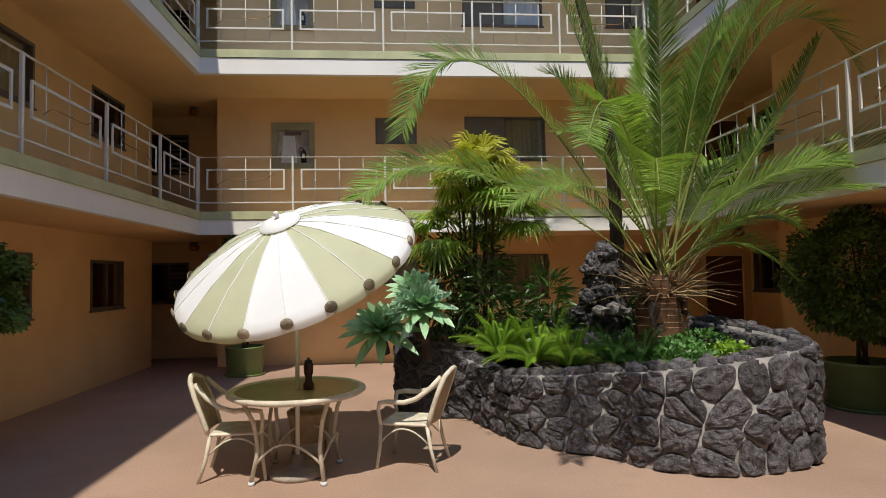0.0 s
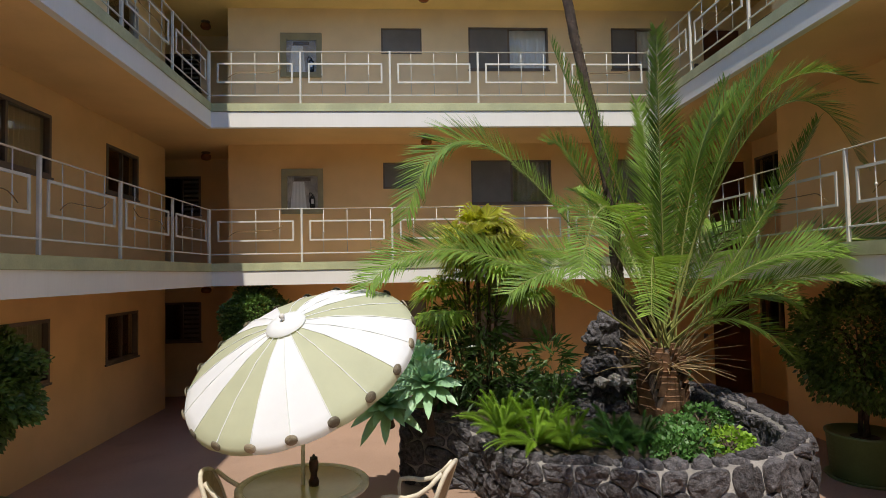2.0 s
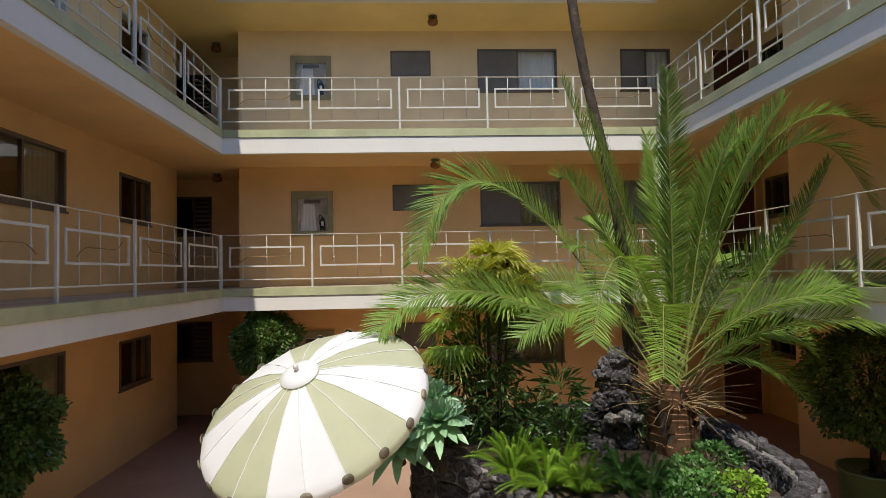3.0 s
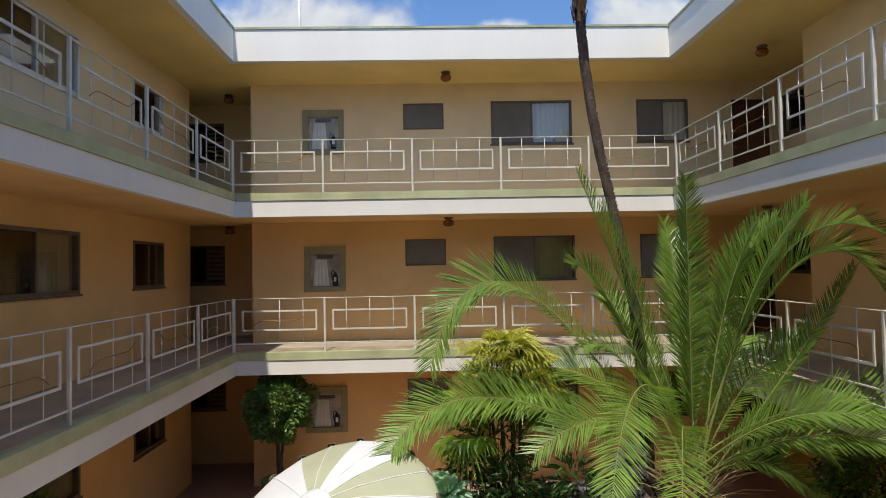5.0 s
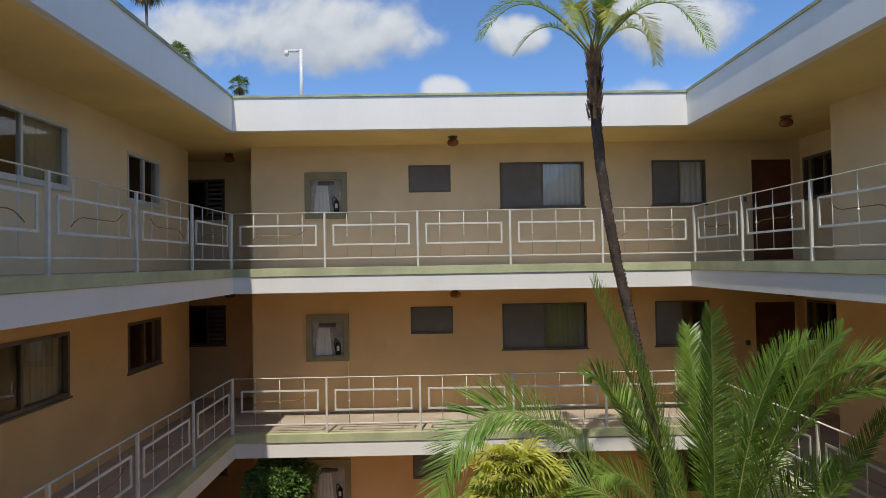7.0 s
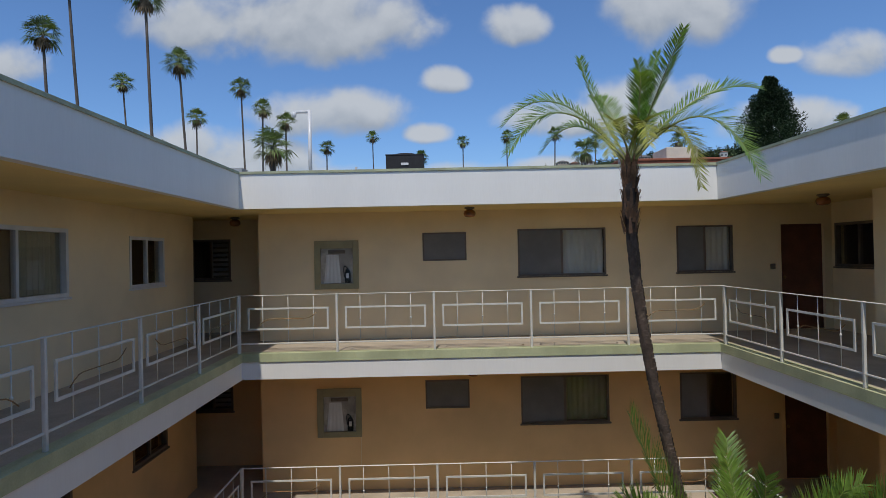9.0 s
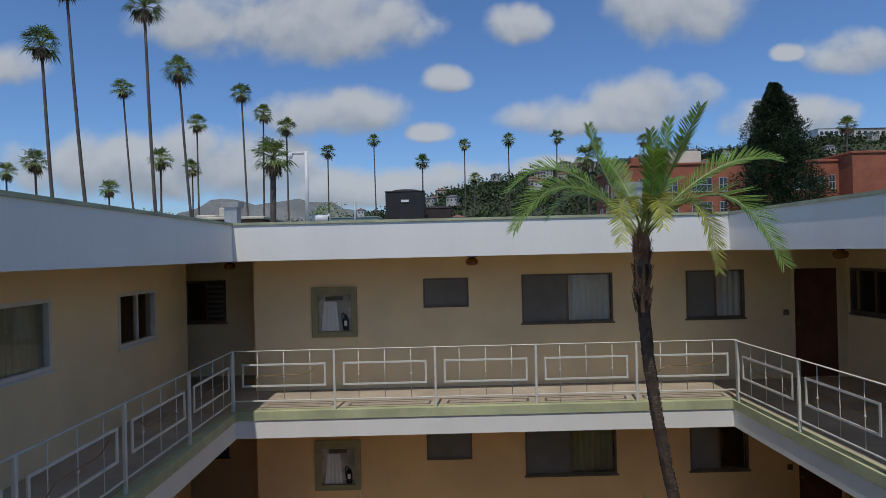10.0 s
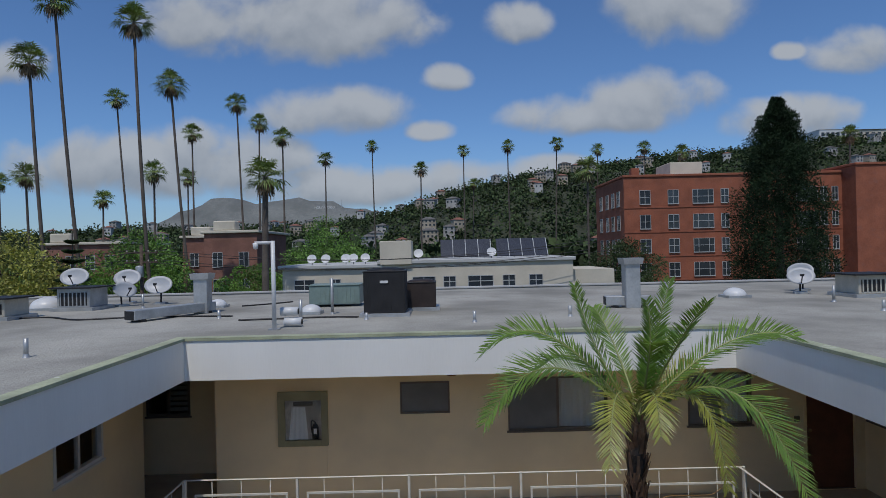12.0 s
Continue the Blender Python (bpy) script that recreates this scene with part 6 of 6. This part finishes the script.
# low cream building across the lane, with stair house and solar panels
low = block("apartment_building", "low cream apartment building with a stair tower", -12.0, 48, -4.4, 60, 8.75, "cream", cap=0.3, cap_mat="grey_plaster")
low2 = block("apartment_building", "long cream apartment wing under solar panels", -4.4, 47.8, 10.6, 60, 9.0, "cream", cap=0.2, cap_mat="grey_plaster")
for u, w in ((-10.3, 1.6), (-7.9, 0.9), (-5.3, 0.7)):
    pane_window(low, u, 48, 7.85, w, 0.9)
for u, w in ((-1.0, 1.8), (1.0, 1.0), (3.4, 2.0), (5.6, 1.0), (7.7, 1.1)):
    pane_window(low2, u, 47.8, 7.9, w, 0.9)
part("stair_tower", G().box((-4.35, 47.5, 9.3), (-1.9, 50.5, 11.15)).mesh("stair_tower", "cream", bevel=0.04), low2)
part("porch", G().box((10.7, 48.5, 0), (14.0, 56, 8.6)).mesh("porch", "cream"), low2)
for x0 in (0.35, 4.9):
    arr = thing("solar_panel", "tilted bank of four dark solar panels", "solar panel", (x0, 49.5, 9.3), group="solar panel banks")
    for k in range(4):
        g = G()
        a = k * 1.03
        g.face([(a, 0, 0.15), (a + 0.97, 0, 0.15), (a + 0.97, 1.2, 1.55), (a, 1.2, 1.55)])
        g.face([(a, 0.04, 0.10), (a, 1.24, 1.50), (a + 0.97, 1.24, 1.50), (a + 0.97, 0.04, 0.10)])
        part("panel", g.mesh("panel", "solar"), arr)
        part("strut", G().tube([(a + 0.5, 1.2, 0.0), (a + 0.5, 1.2, 1.5)], 0.03, 5).mesh("strut", "metal_grey"), arr)
        part("edge_strip", G().tube([(a + 1.0, 0, 0.15), (a + 1.0, 1.2, 1.55)], 0.025, 4).mesh("edge_strip", "plastic"), arr)
for k, (x, y) in enumerate(((-9.9, 49), (-8.8, 49), (-7.2, 49), (-6.6, 49), (-5.7, 49.4), (-1.4, 48.6), (4.4, 49))):
    d = thing("satellite_dish", "pale satellite dish on the neighbouring roof", "satellite dish", (x, y, 9.05 if x < -4.4 else 9.3), group="satellite dishes")
    bowl = G().lathe([(0.0, 0.0), (0.2, 0.03), (0.38, 0.1)], sides=18)
    m = pose(0, 0, 0.45, 62, 0, 0)
    bowl.v = [tuple(m @ Vector(p)) for p in bowl.v]
    part("reflector", bowl.mesh("reflector", "plastic", smooth=True), d)
    part("mast", G().tube([(0, 0.05, 0), (0, 0.05, 0.42)], 0.03, 6).mesh("mast", "metal_dark"), d)

# older brick blocks among the street trees
for x0, x1, y0, z1 in ((-45.5, -36.5, 70, 11.6), (-31, -25.4, 74, 12.2), (-25.2, -19.5, 66, 12.4)):
    b = block("apartment_building", "older brown brick apartment block behind street trees", x0, y0, x1, y0 + 12, z1, "brick_brown", cap=0.3, cap_mat="cream")
    n = int((x1 - x0) / 2.1)
    for i in range(n):
        for z in (9.9, 7.0, 4.1):
            pane_window(b, x0 + (x1 - x0) * (i + 0.5) / n, y0, z, 1.1, 1.6)
    part("parapet_hood", G().box((x0 + 1, y0 - 0.05, z1 + 0.65), (x0 + 3.4, y0 + 1.2, z1 + 1.7)).mesh("parapet_hood", "cream", bevel=0.1), b)


# ---- far palms ----
def palm_crown_mesh(seed, leaves=44):
    """A round head of hand-shaped leaves with a short skirt of dead ones; radius about one."""
    r = random.Random(seed)
    g = G()
    for k in range(leaves):
        a, e = k * 2.39996, r.uniform(-0.75, 1.35)
        d = Vector((math.cos(a) * math.cos(e), math.sin(a) * math.cos(e), math.sin(e)))
        stem = 0.42 * r.uniform(0.8, 1.2)
        g.tube([(0, 0, 0), d * stem], 0.012, 3, 0, caps=False)
        fan_leaf(g, d * stem, d, r.uniform(0.45, 0.62), rays=9, mi=0, open_=1.2, seed=seed * 100 + k)
    for k in range(26):
        a = k * 2.39996
        d = Vector((math.cos(a) * 0.45, math.sin(a) * 0.45, -1.0))
        fan_leaf(g, Vector((math.cos(a) * 0.12, math.sin(a) * 0.12, -0.1 - 0.03 * (k % 8))), d, r.uniform(0.35, 0.7), rays=6, mi=1, open_=0.6, seed=k)
    return g.mesh("crown", ["washing", "skirt"])


CROWNS = [palm_crown_mesh(s) for s in (1, 2, 3)]


def street_palm(x, y, z, foot_x, girth, size, k):
    p = thing("street_palm", "tall slender fan palm rising above the roofs", "palm tree", (foot_x, y, -0.35), group="street palms")
    top = Vector((x - foot_x, 0, z + 0.35))
    bow = 0.25 * (x - foot_x) + rnd.uniform(-0.2, 0.2)
    line = [Vector((top.x * t + bow * math.sin(math.pi * t) * 0.4, 0, top.z * t)) for t in (i / 8 for i in range(9))]
    part("trunk", G().tube(line, [girth * (1.25 - 0.5 * i / 8) for i in range(9)], 8).mesh("trunk", "far_trunk", smooth=True), p)
    part("crown", CROWNS[k % 3], p, at=Matrix.Translation(top) @ pose(0, 0, 0, 0, 0, 73 * k) @ Matrix.Scale(size, 4))


NEAR_PALMS = [(-30.3, 46.5, 25.0, -28.7), (-29.0, 47.6, 30.0, -26.5), (-22.3, 46.4, 27.7, -21.0), (-39.8, 76.1, 30.0, -37.4), (-23.9, 55.9, 25.7, -21.8), (-32.5, 81.0, 26.5, -32.4), (-24.8, 76.1, 29.1, -23.8), (-23.5, 81.0, 27.6, -23.8), (-20.0, 79.3, 25.3, -20.0), (-12.4, 45.4, 15.7, -12.6), (-30.8, 66.7, 19.3, -31.0), (-35.6, 86.7, 21.3, -35.9), (-43.6, 79.4, 17.8, -43.8), (-41.1, 61.4, 18.5, -40.4), (-57.2, 79.5, 20.3, -57.4)]
FAR_PALMS = [(-19.1, 103.6, 26.2, -19.3), (-12.9, 120.4, 31.2, -12.4), (-2.7, 103.5, 24.1, -2.9), (5.4, 120.4, 30.0, 5.5), (13.4, 112.9, 29.3, 13.6), (21.3, 106.3, 28.4, 20.4), (7.8, 128.8, 24.3, 7.2), (32.3, 120.2, 29.6, 31.7), (16.6, 66.5, 18.5, 16.7), (36.8, 106.3, 27.4, 36.4), (37.0, 90.6, 23.9, 36.6), (59.4, 86.3, 25.3, 58.2)]
for k, (x, y, z, fx) in enumerate(NEAR_PALMS + FAR_PALMS):
    street_palm(x, y, z, fx, 0.27 if k == 9 else 0.135, 2.0 if k in (9, 23) else 1.75, k)


# ---- trees, hills ----
def leafy_tree(x, y, height, radius, mat, seed, label, clumps=40, per=420, leaf=0.20):
    t = thing("street_tree", label, "tree", (x, y, -0.35), group="street trees")
    r = random.Random(seed)
    g, wood = G(), G()
    cz = height - radius * 0.85
    wood.tube([(0, 0, 0), (0.1, 0, cz * 0.4), (0.0, 0.1, cz)], [0.3, 0.24, 0.12], 8)
    for k in range(clumps):
        while True:
            v = Vector((r.uniform(-1, 1), r.uniform(-1, 1), r.uniform(-0.8, 1)))
            if 0.45 < v.length < 1:
                break
        c = Vector((v.x * radius, v.y * radius, cz + v.z * radius * 0.85))
        rr = radius * r.uniform(0.22, 0.36)
        leaf_cloud(g, per, blob(c.x, c.y, c.z, rr, rr, rr * 0.8, 0.4), leaf, r, slim=0.6)
        if k % 3 == 0:
            wood.tube([(0, 0, cz * 0.6), c * 0.6 + Vector((0, 0, cz * 0.3)), c], [0.1, 0.06, 0.02], 5)
    part("crown", g.mesh("crown", mat), t)
    part("trunk", wood.mesh("trunk", "far_trunk", smooth=True), t)


leafy_tree(-29.5, 43, 11.6, 4.0, "wood_yellow", 1, "yellow-green flowering street tree")
leafy_tree(-23.8, 50, 11.9, 4.8, "wood_near", 2, "round bright green street tree", 46)
leafy_tree(-11.8, 64, 13.4, 5.2, "wood_near", 3, "broad bright green street tree", 46)
leafy_tree(-18.2, 60, 9.2, 3.4, "wood_near", 4, "green street tree before brick flats")
leafy_tree(-36, 52, 11.5, 4.2, "wood_far", 5, "dark green street tree")
leafy_tree(-33.5, 46, 10.0, 3.4, "wood_near", 6, "small bright green street tree")
leafy_tree(-47, 60, 12.0, 5.0, "wood_near", 7, "broad green street tree")
leafy_tree(18.5, 60, 10.5, 4.0, "wood_far", 8, "dark green tree beside the brick flats")

conifer = thing("conifer_tree", "dark ragged conifer taller than the brick flats", "tree", (30.90, 55, -0.35))
g, r = G(), random.Random(5)
for k in range(340):
    h = 2.5 + 20.6 * (k / 339)
    a = k * 2.39996
    half = 4.3 * min(1.0, (h - 1.5) / 4.0) * min(1.0, (max(0.0, 23.4 - h) / 11.5) ** 0.75)
    reach = half * r.uniform(0.45, 1.16) * (1 + 0.35 * noise.noise((math.cos(a) * 1.5, math.sin(a) * 1.5, h * 0.35))) + 0.12
    c = Vector((math.cos(a) * reach * 0.8, math.sin(a) * reach * 0.8, h))
    rr = max(0.2, min(0.9, reach * 0.34))
    leaf_cloud(g, 300, blob(c.x, c.y, c.z, rr, rr, rr * 1.15, 0.1), 0.24, r, slim=0.32, flat=-0.5)
part("crown", g.mesh("crown", "conifer"), conifer)
wood = G().tube([(0, 0, 0), (0, 0, 12), (0, 0, 21.8)], [0.5, 0.3, 0.05], 8)
for k in range(60):
    h = 4 + 18 * k / 60
    a = k * 2.4
    L = 3.6 * (1 - (h - 4) / 19)
    wood.tube([(0, 0, h), (math.cos(a) * L, math.sin(a) * L, h + 0.5)], [0.08, 0.02], 4)
part("trunk", wood.mesh("trunk", "far_trunk"), conifer)
star = thing("norfolk_pine", "tiered star pine among street trees", "tree", (-23.9, 41.0, -0.35))
g = G()
for k in range(13):
    h = 3.5 + 0.66 * k
    L = 2.1 * (1 - k / 14.0)
    for j in range(9):
        a = j * 0.698 + k * 0.3
        d = Vector((math.cos(a), math.sin(a), 0.18))
        for i in range(9):
            p = Vector((0, 0, h)) + d * (L * (i + 1) / 9)
            w = Vector((-d.y, d.x, 0)) * 0.16
            g.face([p - w, p + d * 0.25 - w * 0.4, p + d * 0.25 + w * 0.4, p + w])
            g.face([p - Vector((0, 0, 0.14)), p + d * 0.25, p + Vector((0, 0, 0.14)), p - d * 0.05])
part("crown", g.mesh("crown", "wood_far"), star)
part("trunk", G().tube([(0, 0, 0), (0, 0, 12.1)], [0.2, 0.03], 7).mesh("trunk", "far_trunk"), star)


def hill_height(x, y):
    ridge = 34 + 40 * (1 - math.exp(-max(0.0, x + 28) / 150))
    west = 0.70 + 0.30 / (1 + math.exp(-(x + 40) / 14))
    rise = max(0.0, min(1.0, (y - 165) / 195))
    rise = rise * rise * (3 - 2 * rise)
    back = 1 - 0.4 * max(0.0, min(1.0, (y - 380) / 120))
    return ridge * west * rise * back * (1 + 0.10 * noise.noise((x * 0.02, y * 0.02, 0))) - 1.0


g = G()
NX, NY = 98, 26
for j in range(NY + 1):
    for i in range(NX + 1):
        x, y = -420 + 980 * i / NX, 150 + 350 * j / NY
        g.v.append((x, y, hill_height(x, y)))
for j in range(NY):
    for i in range(NX):
        a = j * (NX + 1) + i
        g.f.append((a, a + 1, a + NX + 2, a + NX + 1))
        g.m.append(0)
structure("hillside", g.mesh("hillside", "hill", smooth=True), "wooded hillside with scattered houses", "hill")

r = random.Random(17)
g = G()
for k in range(6800):
    y = r.uniform(170, 385) if k % 4 else r.uniform(335, 385)
    x = -0.85 * y + (r.random() ** 0.9) * 1.85 * y
    z = hill_height(x, y)
    s = r.uniform(1.6, 4.2)
    leaf_cloud(g, 28, blob(x, y, z + s * 0.45, s, s, s * r.uniform(0.7, 1.5), 0.3), 1.35, r, slim=0.8)
for k in range(950):
    y = r.uniform(85, 240)
    x = r.uniform(-1.0 * y, 0.35 * y)
    s = r.uniform(2.5, 5.0)
    leaf_cloud(g, 40, blob(x, y, r.uniform(2.0, 7.5) + (y - 85) * 0.022, s, s, s * 0.9, 0.3), 1.7, r, slim=0.8)
tagged(new("woods", g.mesh("woods", "wood_far")), "far dark green woods covering town and hillside", "woods", kind="stuff")

M["tan_plaster"] = material("tan_plaster", (0.42, 0.36, 0.28), 0.85, spread=0.2, scale=0.3, fine=3, bump=0)
M["dull_plaster"] = material("dull_plaster", (0.45, 0.43, 0.40), 0.85, spread=0.2, scale=0.3, fine=3, bump=0)
HOUSE_KINDS = []
for wall, roof_mat, w, d, h in (("tan_plaster", "tile_roof", 8, 6, 4.4), ("dull_plaster", "dark_roof", 9, 6, 4.0), ("dull_plaster", "dark_roof", 7, 6, 5.0), ("tan_plaster", "dark_roof", 10, 7, 5.0), ("grey_plaster", "tile_roof", 6, 5, 4.0)):
    wl = G().box((-w / 2, -d / 2, -3), (w / 2, d / 2, h))
    rf = G()
    e = 0.5
    a, b, t = w / 2 + e, d / 2 + e, h + d * 0.26
    pts = [(-a, -b, h), (a, -b, h), (a, b, h), (-a, b, h), (-a + b, 0, t), (a - b, 0, t)]
    for q in ((0, 1, 5, 4), (2, 3, 4, 5), (1, 2, 5), (3, 0, 4), (3, 2, 1, 0)):
        rf.face([pts[i] for i in q])
    HOUSE_KINDS.append((wl.mesh("wall", wall), rf.mesh("roof", roof_mat), w, d, h))
WIN = G().box((-0.6, -0.06, -0.7), (0.6, 0.02, 0.7)).mesh("window", "winglass")


def house(x, y, z, kind, turn, label="hillside house with pale walls and hipped roof"):
    wl, rf, w, d, h = HOUSE_KINDS[kind]
    hs = thing("house", label, "house", pose(x, y, z, 0, 0, turn) @ Matrix.Scale(0.66, 4), group="hillside houses")
    part("wall", wl, hs), part("roof", rf, hs)
    n = int(w // 2.4)
    for i in range(n):
        for v in (1.5, 3.9) if h > 4.8 else (1.7,):
            part("window", WIN, hs, at=(-w / 2 + w * (i + 0.5) / n, -d / 2, v))


r = random.Random(23)
for k in range(90):
    y = r.uniform(215, 372)
    x = -0.65 * y + r.random() * 1.5 * y
    house(x, y, hill_height(x, y) + r.uniform(2.0, 4.2), k % 5, r.uniform(-25, 25))
for k, (x, y, z) in enumerate(((-34, 205, 6), (-24, 215, 9), (-14, 225, 12), (-44, 190, 4), (-4, 240, 15), (8, 250, 20), (-28, 235, 13))):
    house(x, y, max(z, hill_height(x, y) + 2), (k * 2) % 5, 8 * k - 20)
flats = block("apartment_building", "white apartment block high on the hillside", 226, 350, 242, 362, 76.5, "plastic", z0=60, cap=0.3)
for i in range(5):
    for z in (1.8, 4.8, 7.8, 10.8):
        part("window", WIN, flats, at=Matrix.Translation((228 + 3 * i, 349.9, z + 3)) @ Matrix.Scale(1.5, 4))
flats2 = block("apartment_building", "cream hillside apartments with balconies", 244, 345, 275, 358, 75, "cream", z0=58, cap=0.6, cap_mat="dark_roof")
for i in range(8):
    for z in (6.5, 10.0, 13.5):
        part("window", WIN, flats2, at=Matrix.Translation((247 + 3.6 * i, 344.9, z + 1)) @ Matrix.Scale(1.5, 4))

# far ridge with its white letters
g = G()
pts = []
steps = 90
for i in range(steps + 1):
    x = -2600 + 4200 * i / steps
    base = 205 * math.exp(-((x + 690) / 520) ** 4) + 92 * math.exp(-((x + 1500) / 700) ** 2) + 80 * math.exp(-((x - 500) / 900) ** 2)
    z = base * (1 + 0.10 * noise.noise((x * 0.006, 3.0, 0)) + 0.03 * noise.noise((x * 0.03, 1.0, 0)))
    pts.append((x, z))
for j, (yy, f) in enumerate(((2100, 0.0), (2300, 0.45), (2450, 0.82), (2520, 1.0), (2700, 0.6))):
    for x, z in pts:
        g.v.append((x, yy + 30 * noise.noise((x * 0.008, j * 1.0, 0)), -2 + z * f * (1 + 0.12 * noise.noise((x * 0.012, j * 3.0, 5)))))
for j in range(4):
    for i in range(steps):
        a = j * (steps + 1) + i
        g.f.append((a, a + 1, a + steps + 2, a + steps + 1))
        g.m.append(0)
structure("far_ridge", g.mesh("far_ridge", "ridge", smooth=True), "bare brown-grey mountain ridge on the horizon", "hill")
words = bpy.data.curves.new("hillside_sign", "FONT")
words.body, words.size, words.extrude, words.align_x = "HOLLYWOOD", 12.5, 0.4, "CENTER"
words.materials.append(M["plastic"])
sign = solid("hillside_sign", words, "white hillside letters on the far ridge", "sign", pose(-462, 2385, 193, 90, 0, 0))
tower = G().tube([(-415, 2520, 195), (-415, 2520, 240)], [2.2, 0.5], 5)
solid("radio_mast", tower.mesh("radio_mast", "metal_grey"), "thin radio mast on the far ridge", "mast")
